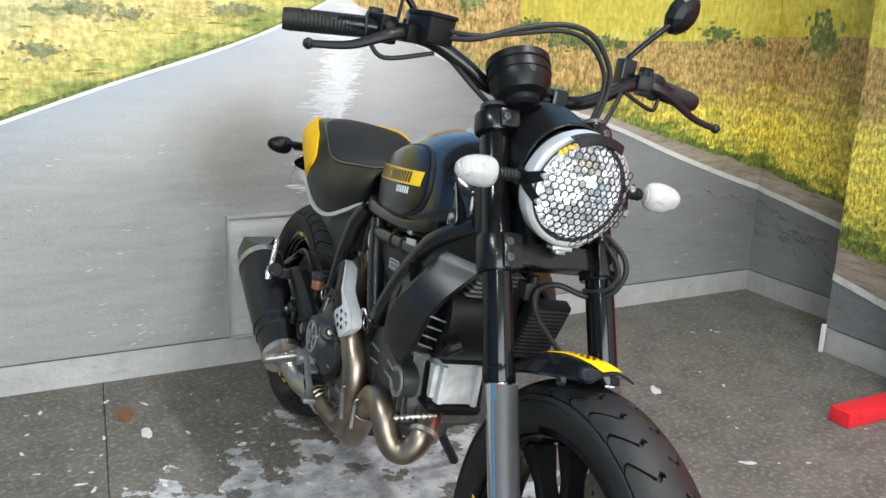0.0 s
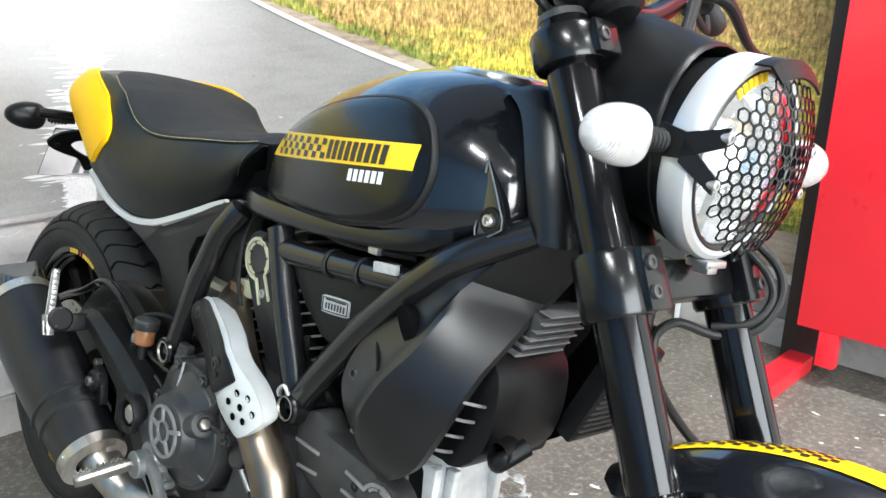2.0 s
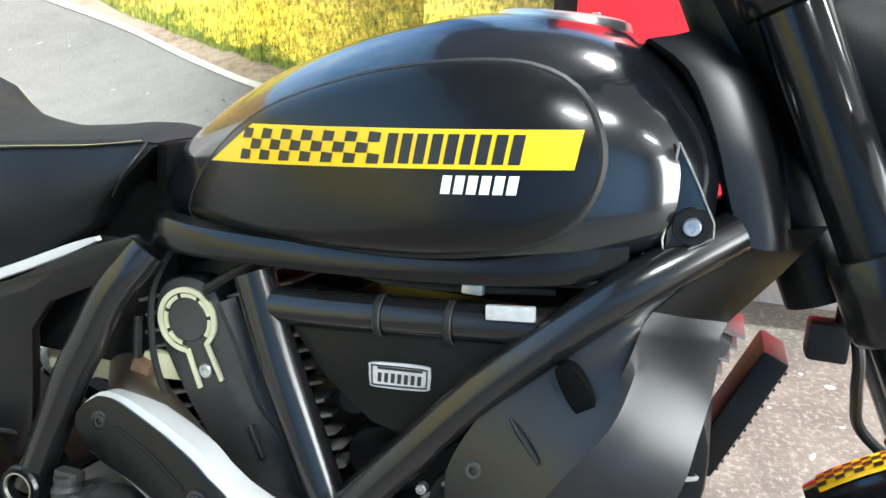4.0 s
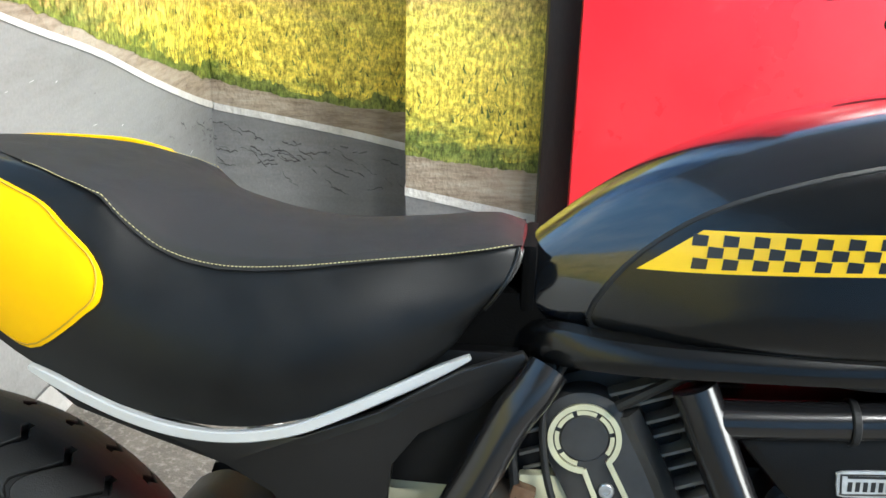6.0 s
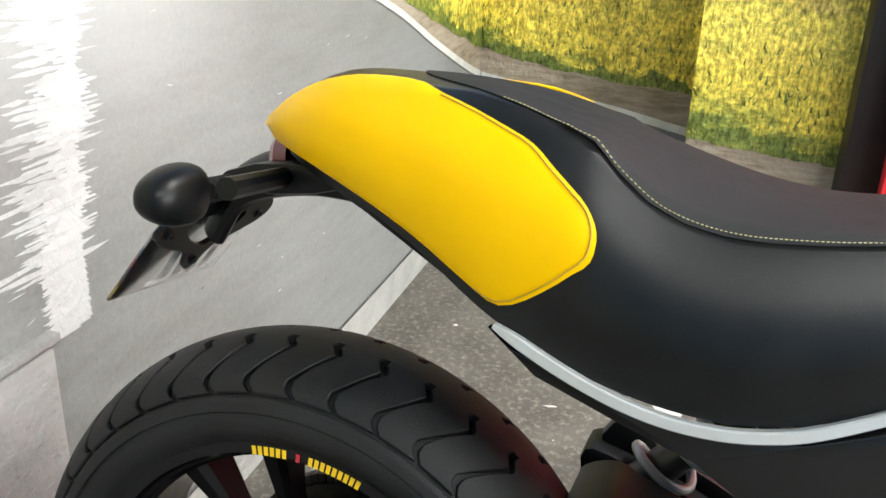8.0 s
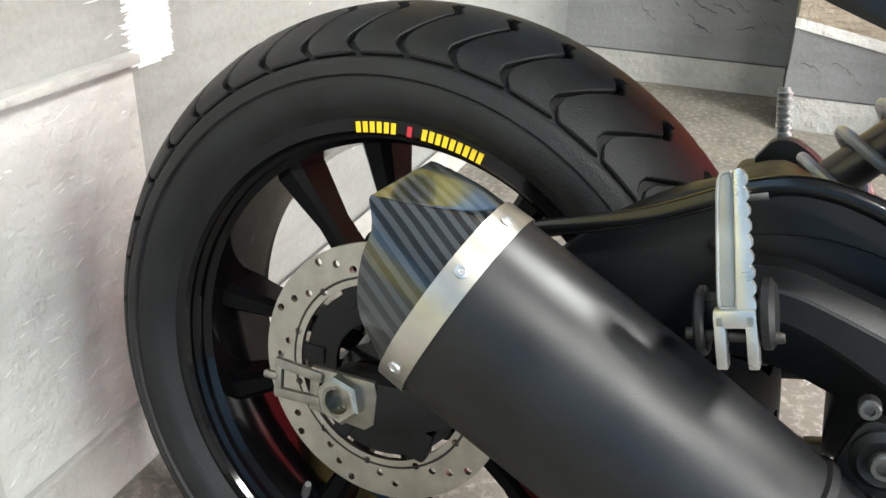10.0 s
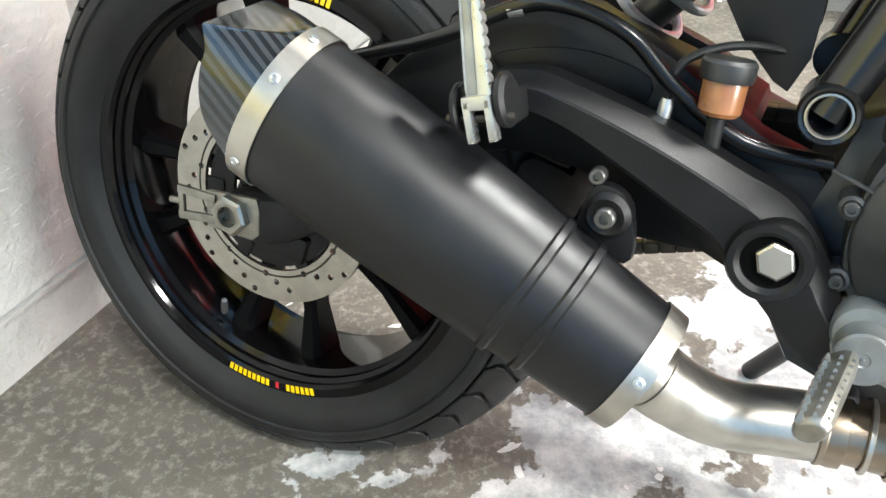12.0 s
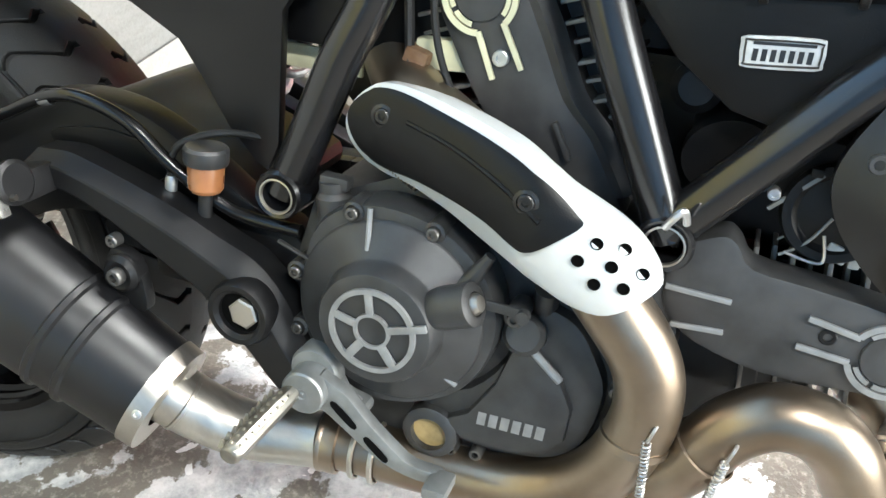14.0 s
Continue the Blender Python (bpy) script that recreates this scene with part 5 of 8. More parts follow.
for d, r1, w in ((98, 0.0315, 0.006), (18, 0.045, 0.006), (-54, 0.0315, 0.007), (-126, 0.0315, 0.007), (166, 0.0315, 0.006)):
    a = radians(d)
    c = CLC + Vector((math.cos(a), 0, math.sin(a))) * (0.0142 + r1) / 2 + Vector((0, -0.0016, 0))
    spk.append(box(c, (r1 - 0.0142, 0.003, w), Matrix.Rotation(-a, 4, "Y"), 0.0008))
for q in spk:
    part("emblem_spoke", q, EMBLEM, cl)
plug0, plug1 = Vector((0.612, -0.160, 0.446)), Vector((0.655, -0.166, 0.4665))
plug = part("plug_boss", joined(tube([plug0, plug0.lerp(plug1, 0.55), plug1], [0.013, 0.0165, 0.0165], 24, 4), tube([(0.640, -0.150, 0.462), (0.662, -0.150, 0.500)], [0.010, 0.004], 12, 2)), CAST, cl, "cast boss carrying the clutch release")
pa = (plug1 - plug0).normalized()
part("plug_seat", lathe([(0.0165, 0.0), (0.0165, 0.003), (0.013, 0.005), (0.0095, 0.005), (0.0085, 0.002)], plug1, pa, 26), CASTG, plug)
part("sight_plug_cap", lathe([(0.0082, 0.001), (0.0082, 0.005), (0.006, 0.009), (0.003, 0.0095), (0, 0.0095)], plug1, pa, 20), STEEL, plug)
part("clutch_arm", joined(box((0.680, -0.160, 0.466), (0.030, 0.003, 0.008), Matrix.Rotation(radians(2), 4, "Y"), 0.001), lathe([(0.005, 0), (0.005, 0.006), (0, 0.006)], (0.694, -0.161, 0.466), RIGHT, 12)), CASTG, cl)
part("breather", joined(lathe([(0.014, 0), (0.014, 0.018), (0.011, 0.022), (0.011, 0.03), (0, 0.03)], (0.528, -0.128, 0.492), (-0.1, 0, 1), 20), box((0.528, -0.128, 0.522), (0.024, 0.012, 0.010), None, 0.002)), CASTG, bike)
for x, z in ((0.506, 0.449), (0.553, 0.510), (0.508, 0.398), (0.618, 0.508), (0.560, 0.345), (0.685, 0.455)):
    part("cover_bolt", joined(lathe([(0.0085, -0.02), (0.0085, 0.004), (0.006, 0.005)], (x, -0.146, z), RIGHT, 16)), CAST, cl)
    part("cover_bolt", bolt((x, -0.1505, z), RIGHT, 0.0052, 0.0045), DARKBOLT, cl)
# lower cover with the raised maker's word
lc = part("generator_cover", plate(smooth_ring([(0.612, 0.350), (0.650, 0.368), (0.675, 0.400), (0.684, 0.440), (0.703, 0.456), (0.728, 0.448), (0.745, 0.425), (0.757, 0.395), (0.750, 0.350), (0.728, 0.322), (0.69, 0.312), (0.65, 0.312), (0.62, 0.320)], 3), -0.10, -0.127, 0.009), CAST, bike, "dark cast side cover")
part("cover_face", plate([(0.628, 0.334), (0.652, 0.348), (0.672, 0.382), (0.684, 0.424), (0.694, 0.428), (0.722, 0.402), (0.735, 0.376), (0.733, 0.346), (0.718, 0.328), (0.69, 0.321), (0.65, 0.321)], -0.122, -0.1345, 0.006), CAST, lc)
part("face_edge", tube([(0.690, -0.1325, 0.4275), (0.706, -0.1330, 0.4145), (0.7225, -0.1325, 0.400)], 0.0034, 8, 1, flat=0.8), EMBLEM, lc, "pale line along the chamfered edge")
flat = lambda y: (lambda x, z: (Vector((x, y, z)), Vector((0, -1, 0))))
part("raised_lettering", bars(0.660, 0.718, 6, lambda x, v: 0.3415 + (x - 0.66) * 0.03 + 0.0125 * v, 0.001, flat(-0.1352), 0.0, 0.72), EMBLEM, lc, "raised bare-metal word, drawn as bars")
part("filler_plug", joined(lathe([(0.017, -0.02), (0.017, 0.006), (0.013, 0.010), (0, 0.010)], (0.690, -0.128, 0.432), (0, -1, 0.35), 24), lathe([(0.010, 0), (0.010, 0.02), (0.006, 0.022), (0, 0.022)], (0.700, -0.118, 0.452), (0.1, -0.3, 1), 16)), CAST, lc)
part("sight_glass", joined(lathe([(0.024, -0.03), (0.024, 0.004), (0.019, 0.007), (0.0155, 0.007), (0.0155, -0.002)], (0.622, -0.130, 0.318), RIGHT, 30)), CAST, bike)
part("sight_pane", lathe([(0, 0.0), (0.0155, 0.0)], (0.622, -0.1305, 0.318), RIGHT, 24), material("oil_window", (0.30, 0.22, 0.10), 0.15, 0, 0.2, 80), bike, "brownish oil sight glass")
part("sump", plate([(0.53, 0.32), (0.60, 0.345), (0.76, 0.33), (0.76, 0.28), (0.70, 0.262), (0.56, 0.268)], -0.10, 0.10, 0.01), CAST, bike)
for x, z in ((0.662, 0.305), (0.760, 0.335), (0.765, 0.40), (0.64, 0.303), (0.54, 0.30)):
    part("casing_bolt", bolt((x, -0.118, z), RIGHT, 0.006, 0.012), DARKBOLT, bike)
# belt covers
bc = part("belt_cover", plate(smooth_ring([(0.584, 0.662), (0.587, 0.690), (0.602, 0.703), (0.622, 0.706), (0.640, 0.699), (0.650, 0.682), (0.668, 0.648), (0.689, 0.606), (0.713, 0.580), (0.736, 0.540), (0.748, 0.515), (0.725, 0.500), (0.690, 0.515), (0.650, 0.555), (0.622, 0.592), (0.602, 0.625)], 3), -0.055, -0.090, 0.006), CASTG, bike, "dark upright timing-belt cover", 40)
ridge = [(0.646, 0.688), (0.668, 0.648), (0.689, 0.606), (0.713, 0.580), (0.738, 0.540)]
part("cover_ridge", loft([[Vector((x + u, y, z + u * 0.45)) for u, y in ((-0.004, -0.089), (0.003, -0.0925), (0.012, -0.084), (0.013, -0.062), (-0.002, -0.062))] for x, z in [(p.x, p.z) for p in smooth_path([(x, 0, z) for x, z in ridge], 5)]]), CASTG, bc, "raised forward edge of the cover", 25)


def keyhole(at, ang, y, r0=0.0242, r1=0.0285, leg=0.030):
    """A machined ring with two legs round a bolt, lying in the cover's face."""
    c, s = math.cos(ang), math.sin(ang)
    pt = lambda a, b: Vector((at[0] + a * c - b * s, y, at[1] + a * s + b * c))
    out = []
    n = 40
    g = radians(24)
    bm = bmesh.new()
    prev = None
    for i in range(n + 1):
        a = g + (2 * math.pi - 2 * g) * i / n
        ring = [bm.verts.new(pt(r * math.cos(a), r * math.sin(a)) + Vector((0, d, 0))) for r, d in ((r0, 0), (r0, -0.003), (r1, -0.003), (r1, 0))]
        if prev:
            for k in range(3):
                bm.faces.new((prev[k], prev[k + 1], ring[k + 1], ring[k]))
        prev = ring
    out.append(bm)
    for sg in (-1, 1):
        p0, p1 = pt(r1 * math.cos(g) - 0.003, sg * r1 * math.sin(g) * 0.86), pt(r1 + leg, sg * 0.0115)
        d = p1 - p0
        out.append(box((p0 + p1) / 2 + Vector((0, -0.0015, 0)), (d.length, 0.003, 0.0042), Matrix.Rotation(-math.atan2(d.z, d.x), 4, "Y"), 0.0006))
    for k in range(6):
        a0 = radians(32 + 50 * k)
        arc, prev = bmesh.new(), None
        for i in range(7):
            a = a0 + radians(41) * i / 6
            ring = [arc.verts.new(pt(r * math.cos(a), r * math.sin(a)) + Vector((0, d, 0))) for r, d in ((r0 - 0.0045, 0), (r0 - 0.0045, -0.002), (r0 - 0.0012, -0.002), (r0 - 0.0012, 0))]
            if prev:
                for q in range(3):
                    arc.faces.new((prev[q], prev[q + 1], ring[q + 1], ring[q]))
            prev = ring
        out.append(arc)
    return joined(*out)


part("keyhole_trim", keyhole((0.6177, 0.6685), radians(-64), -0.0905), SAND, bc, "machined ring-shaped trim")
part("keyhole_boss", lathe([(0.0190, 0), (0.0190, 0.0015), (0.018, 0.0025), (0, 0.0025)], (0.6177, -0.0895, 0.6685), RIGHT, 32), CASTG, bc)
part("cover_bolt", bolt((0.6375, -0.090, 0.627), RIGHT, 0.0062, 0.004), ZINC, bc)
part("cover_blade", box((0.690, -0.093, 0.575), (0.004, 0.006, 0.030), Matrix.Rotation(radians(-28), 4, "Y"), 0.001), CASTG, bc)
bl = part("belt_cover", plate(smooth_ring([(0.780, 0.500), (0.786, 0.523), (0.800, 0.533), (0.816, 0.539), (0.826, 0.533), (0.838, 0.519), (0.877, 0.515), (0.925, 0.509), (0.950, 0.502), (0.965, 0.486), (0.962, 0.460), (0.945, 0.446), (0.915, 0.442), (0.86, 0.440), (0.81, 0.452), (0.785, 0.472)], 3), -0.085, -0.118, 0.006), CASTG, bike, "dark lying timing-belt cover", 40)
part("keyhole_trim", keyhole((0.936, 0.474), radians(172), -0.1185), EMBLEM, bl, "machined ring-shaped trim")
part("keyhole_boss", lathe([(0.0190, 0), (0.0190, 0.0015), (0.018, 0.0025), (0, 0.0025)], (0.936, -0.1175, 0.474), RIGHT, 32), CASTG, bl)
part("cover_bolt", bolt((0.8947, -0.116, 0.4817), RIGHT, 0.0062, 0.003), MATT, bl)
for st in (box((0.806, -0.1185, 0.4922), (0.046, 0.003, 0.0042), Matrix.Rotation(radians(2), 4, "Y"), 0.0006), box((0.810, -0.1185, 0.4655), (0.037, 0.003, 0.0042), Matrix.Rotation(radians(-4), 4, "Y"), 0.0006)):
    part("cover_stripe", st, EMBLEM, bl)
# air box panel between the tubes, with its security plate
ab = part("airbox_panel", plate([(0.716, 0.700), (0.955, 0.712), (0.940, 0.690), (0.880, 0.635), (0.845, 0.612), (0.800, 0.622), (0.760, 0.650), (0.735, 0.678)], 0.10, -0.118, 0.008, lift=lambda x, z: 0), SATIN, bike, "satin black air-box panel")
pl = part("security_plate", plate(smooth_ring([(0.798, 0.656), (0.7965, 0.668), (0.800, 0.6725), (0.840, 0.676), (0.8455, 0.673), (0.8460, 0.661), (0.842, 0.6565), (0.803, 0.653)], 2), -0.117, -0.1205, 0.001), PADGREY, ab, "worn silver security plate")
part("plate_frame", tube([(x, -0.1208, z) for x, z in ((0.8005, 0.6565), (0.7995, 0.669), (0.803, 0.6705), (0.840, 0.6735), (0.8433, 0.671), (0.8435, 0.661), (0.840, 0.6588), (0.803, 0.6552), (0.8005, 0.6565))], 0.0007, 6, 2), BPRINT, pl)
part("plate_lettering", bars(0.8035, 0.8405, 7, lambda x, v: 0.6575 + (x - 0.80) * 0.075 + 0.0075 * v, 0.0, flat(-0.1208), 0.0, 0.6), BPRINT, pl)
part("plate_band", bars(0.8035, 0.8405, 1, lambda x, v: 0.6675 + (x - 0.80) * 0.075 + 0.002 * v, 0.0, flat(-0.1208), 0.0, 0.98), BPRINT, pl)
# added blocks that close the view through the engine
for at, sz in (((0.80, 0.01, 0.575), (0.17, 0.12, 0.13)), ((0.715, 0.01, 0.63), (0.07, 0.10, 0.15)), ((0.95, 0.01, 0.62), (0.12, 0.10, 0.16))):
    part("cylinder_gap_filler", box(at, sz, None, 0.01), MATT, bike, "plain dark block filling the space between the cylinders")
part("throttle_body", joined(lathe([(0.026, 0), (0.026, 0.05), (0.032, 0.052), (0.032, 0.062), (0, 0.062)], (0.80, -0.03, 0.60), (0.1, -1, -0.3), 28), lathe([(0.018, 0), (0.018, 0.04), (0.012, 0.045), (0, 0.045)], (0.775, -0.05, 0.625), (0, -1, 0.1), 20), box((0.855, -0.06, 0.585), (0.05, 0.04, 0.04), None, 0.006)), MATT, bike)
part("horn", joined(lathe([(0.034, 0), (0.036, 0.008), (0.034, 0.012), (0.028, 0.012), (0.024, 0.008), (0.010, 0.010), (0, 0.012)], (0.880, -0.085, 0.560), (0.05, -1, 0.05), 32), box((0.862, -0.098, 0.588), (0.008, 0.006, 0.006), None, 0.001)), MATT, bike, "black horn disc behind the frame tube")
part("horn_rim", joined(tube([(0.8520, -0.097, 0.5250), (0.8671, -0.098, 0.5380), (0.8790, -0.097, 0.5580)], 0.0012, 8, 4), tube([(0.8490, -0.090, 0.5330), (0.8620, -0.091, 0.5450), (0.8740, -0.090, 0.5640)], 0.0009, 8, 4)), EMBLEM, bike, "thin pale arcs along the horn's edge")
part("wire_clip", tube([(0.8545, -0.100, 0.5290), (0.868, -0.101, 0.5265), (0.8785, -0.101, 0.5262), (0.8800, -0.100, 0.532), (0.8766, -0.098, 0.5455)], 0.0012, 8, 4), ZINC, bike)
part("guard_strip", box((0.8522, -0.096, 0.5712), (0.042, 0.003, 0.0030), Matrix.Rotation(radians(-46), 4, "Y"), 0.0006), PEDAL, bike, "thin bright edge strip above the horn")
part("strip_bolt", bolt((0.8392, -0.095, 0.5673), RIGHT, 0.0045, 0.004), ZINC, bike)
part("wire_plug", joined(box((0.888, -0.090, 0.533), (0.016, 0.012, 0.012), Matrix.Rotation(radians(20), 4, "Y"), 0.002), box((0.901, -0.088, 0.527), (0.008, 0.008, 0.009), None, 0.002)), PADGREY, bike, "pale plug on a wire")
for pts, r in (([(0.64, -0.10, 0.70), (0.70, -0.108, 0.735), (0.78, -0.11, 0.742), (0.88, -0.112, 0.748), (0.96, -0.115, 0.757)], 0.0045), ([(0.72, -0.10, 0.742), (0.80, -0.116, 0.736), (0.86, -0.115, 0.738), (0.93, -0.11, 0.745)], 0.003), ([(0.60, -0.09, 0.73), (0.585, -0.095, 0.69), (0.59, -0.10, 0.64), (0.605, -0.10, 0.60), (0.625, -0.10, 0.575)], 0.003), ([(0.735, -0.085, 0.60), (0.755, -0.10, 0.56), (0.765, -0.10, 0.54)], 0.004), ([(0.56, -0.08, 0.66), (0.57, -0.10, 0.58), (0.55, -0.11, 0.54)], 0.004)):
    part("cable", tube(pts, r, 8), RUBBER, bike)
part("wire_clamp", box((0.872, -0.116, 0.741), (0.016, 0.012, 0.010), None, 0.002), ZINC, bike)
part("battery_box", box((0.495, 0.0, 0.668), (0.20, 0.15, 0.12), None, 0.01), SATIN, bike)
# added block whose black stands for the shaded gap behind the tank
part("seat_gap_shade", box((0.572, 0.0, 0.735), (0.13, 0.120, 0.078), None, 0.008), DEADBLACK, bike, "dead black block standing for the shaded gap between seat and tank")
part("shock_bracket", box((0.600, -0.075, 0.621), (0.062, 0.02, 0.024), Matrix.Rotation(radians(-4), 4, "Y"), 0.004), SAND, bike, "pale metal bracket under the seat")
part("rusty_bracket", joined(box((0.568, -0.085, 0.600), (0.02, 0.02, 0.05), Matrix.Rotation(radians(15), 4, "Y"), 0.004), lathe([(0.012, 0), (0.014, 0.008), (0.010, 0.014), (0, 0.014)], (0.556, -0.088, 0.585), (0, -1, 0.2), 16)), RUSTY, bike)

# exhaust
RH = [(0.535, -0.045, 0.606), (0.570, -0.088, 0.590), (0.615, -0.112, 0.572), (0.672, -0.135, 0.546), (0.728, -0.146, 0.508), (0.757, -0.147, 0.478), (0.780, -0.145, 0.447), (0.789, -0.143, 0.414), (0.786, -0.139, 0.378), (0.770, -0.134, 0.335), (0.742, -0.128, 0.303), (0.695, -0.122, 0.282), (0.64, -0.12, 0.274), (0.58, -0.122, 0.273), (0.53, -0.128, 0.276)]
part("header_pipe", tube(RH, 0.0255, 22), HEADER, bike, "heat-tinted steel header pipe")
part("header_pipe", tube([(0.69, -0.105, 0.262), (0.745, -0.11, 0.275), (0.79, -0.12, 0.312), (0.826, -0.128, 0.358), (0.848, -0.131, 0.396), (0.874, -0.131, 0.417), (0.902, -0.130, 0.417), (0.925, -0.127, 0.400), (0.940, -0.121, 0.374), (0.953, -0.110, 0.353), (0.966, -0.094, 0.349), (0.976, -0.079, 0.364), (0.976, -0.068, 0.386), (0.957, -0.052, 0.406), (0.925, -0.036, 0.425)], 0.0245, 22), HEADER, bike)
part("pipe_collar", lathe([(0.0245, -0.006), (0.031, -0.005), (0.031, 0.004), (0.0245, 0.006)], (0.975, -0.066, 0.388), (-0.55, 0.45, 0.70), 26), STEEL, bike, "pale exhaust port collar")
stud = part("exhaust_stud", tube([(0.950, -0.118, 0.408), (0.966, -0.085, 0.418), (0.975, -0.045, 0.424)], 0.0045, 10), STEEL, bike)
for k in range(7):
    q = Vector((0.952, -0.114, 0.409)).lerp(Vector((0.972, -0.058, 0.422)), k / 6)
    part("stud_ring", lathe([(0.004, -0.003), (0.008, -0.002), (0.008, 0.002), (0.004, 0.003)], q, (0.3, 1, 0.18), 12), STEEL, stud)
part("link_pipe", tube([(0.522, -0.1305, 0.2735), (0.50, -0.134, 0.272), (0.455, -0.145, 0.272), (0.420, -0.158, 0.288), (0.390, -0.172, 0.312), (0.37, -0.182, 0.330)], [0.0258, 0.0258, 0.0262, 0.0272, 0.0285, 0.0285], 24), STEEL, bike, "bare steel link pipe")
for x, y, z, d in ((0.559, -0.1255, 0.2740, (-1, -0.05, 0)), (0.577, -0.1240, 0.273, (-1, -0.05, 0)), (0.405, -0.166, 0.300, (-0.75, -0.35, 0.6))):
    part("pipe_ring", lathe([(0.0262, 0), (0.0285, 0.001), (0.0285, 0.004), (0.0262, 0.005)], (x, y, z), d, 30), STEEL, bike)
part("pipe_sleeve", lathe([(0.0255, 0), (0.0285, 0.001), (0.0288, 0.006), (0.0282, 0.013), (0.0290, 0.0145), (0.0290, 0.0175), (0.0258, 0.019)], (0.541, -0.1275, 0.2745), (-1, -0.1, 0), 32), HEADER, bike, "heat-browned sleeve on the pipe joint")
part("pipe_clamp", joined(box((0.405, -0.166, 0.336), (0.018, 0.014, 0.012), None, 0.002), lathe([(0.006, -0.01), (0.006, 0.012), (0, 0.012)], (0.405, -0.166, 0.338), RIGHT, 12)), STEEL, bike)
for at, axis in (((0.785, -0.139, 0.372), (0.1, 0.1, 0.99)), ((0.835, -0.129, 0.372), (0.5, -0.1, 0.86))):
    part("pipe_ring", lathe([(0.0255, -0.004), (0.0272, -0.003), (0.0272, 0.003), (0.0255, 0.004)], at, axis, 30), HEADER, bike)
for p, q in (((0.795, -0.166, 0.392), (0.798, -0.161, 0.337)), ((0.850, -0.158, 0.387), (0.842, -0.155, 0.337))):
    part("exhaust_spring", spring(p, q, 0.0028, 0.0009, 16, 6, 9), ZINC, bike)
    part("spring_hook", tube([p, Vector(p) + Vector((0.003, -0.002, 0.012)), Vector(p) + Vector((0.006, 0.008, 0.016))], 0.0015, 6), ZINC, bike)
part("exhaust_spring", spring((0.548, -0.12, 0.553), (0.594, -0.125, 0.530), 0.004, 0.001, 18, 6, 9), HEADER, bike)

# heat shield: a pale dished cover with a black insert
SH = smooth_ring([(0.536, 0.578), (0.535, 0.566), (0.540, 0.553), (0.550, 0.540), (0.563, 0.535), (0.580, 0.535), (0.602, 0.531), (0.625, 0.525), (0.648, 0.516), (0.673, 0.508), (0.702, 0.498), (0.724, 0.489), (0.747, 0.489), (0.764, 0.498), (0.776, 0.509), (0.782, 0.518), (0.779, 0.526), (0.768, 0.538), (0.752, 0.549), (0.734, 0.558), (0.715, 0.567), (0.696, 0.578), (0.676, 0.587), (0.655, 0.593), (0.630, 0.598), (0.600, 0.603), (0.574, 0.604), (0.556, 0.601), (0.543, 0.591)], 3)


def shield_y(x, z):
    """The shield wraps round the pipe, so its flanks fall away."""
    path = [(0.545, 0.576), (0.60, 0.570), (0.65, 0.557), (0.70, 0.537), (0.745, 0.512), (0.78, 0.48)]
    best = 9
    for (ax, az), (bx, bz) in zip(path, path[1:]):
        t = max(0, min(1, ((x - ax) * (bx - ax) + (z - az) * (bz - az)) / ((bx - ax) ** 2 + (bz - az) ** 2)))
        best = min(best, math.hypot(x - ax - t * (bx - ax), z - az - t * (bz - az)))
    base = -0.126 - 0.050 * max(0, min(1, (x - 0.555) / 0.14))
    return base + 9.0 * best**2


def dished(outline, off, thick, rings=6):
    def f(a, b):
        dx = (shield_y(a + 0.002, b) - shield_y(a - 0.002, b)) / 0.004
        dz = (shield_y(a, b + 0.002) - shield_y(a, b - 0.002)) / 0.004
        return Vector((a, shield_y(a, b), b)), Vector((dx, -1, dz)).normalized()
    return patch(outline, f, thick, rings, offset=off)


hs = part("heat_shield", dished(SH, 0.0, 0.004), material("pale_grey_shield_paint", (0.53, 0.54, 0.53), 0.4, 0.1, 0.06, 25, 600, 0.05), bike, "pale grey perforated exhaust heat shield", 50)
part("shield_flank", loft([[Vector((x, shield_y(x, z) + d, z)) for x, z in [(0.655 + (a - 0.655) * k, 0.549 + (b - 0.549) * k) for a, b in SH]] for k, d in ((0.999, -0.001), (1.0, 0.006), (0.985, 0.016), (0.96, 0.024))], caps=False), hs.data.materials[0], hs)
part("shield_insert", dished(smooth_ring([(0.5385, 0.576), (0.542, 0.587), (0.553, 0.596), (0.570, 0.600), (0.592, 0.599), (0.621, 0.594), (0.653, 0.587), (0.681, 0.578), (0.705, 0.566), (0.721, 0.554), (0.726, 0.548), (0.714, 0.538), (0.698, 0.527), (0.688, 0.525), (0.667, 0.534), (0.638, 0.541), (0.603, 0.545), (0.571, 0.545), (0.553, 0.550), (0.543, 0.561)], 3), 0.0047, 0.0035), SATIN, hs, "black plastic shield insert", 50)
part("insert_ridge", tube([(x, shield_y(x, z) - 0.0078, z) for x, z in ((0.590, 0.585), (0.63, 0.578), (0.668, 0.565), (0.700, 0.548))], 0.0022, 8), SATIN, hs)
for x, z in ((0.568, 0.584), (0.689, 0.559)):
    part("shield_bolt", joined(lathe([(0.0085, 0), (0.009, 0.002), (0.0065, 0.003)], (x, shield_y(x, z) - 0.0072, z), RIGHT, 18), bolt((x, shield_y(x, z) - 0.0076, z), RIGHT, 0.0058, 0.0035)), BPRINT, hs)
# dead black that paints the shade inside holes; nothing is cut through
HOLESHADE = material("painted_hole_shade", (0.003, 0.003, 0.003), 0.9, 0, 0.1, spec=0.05)
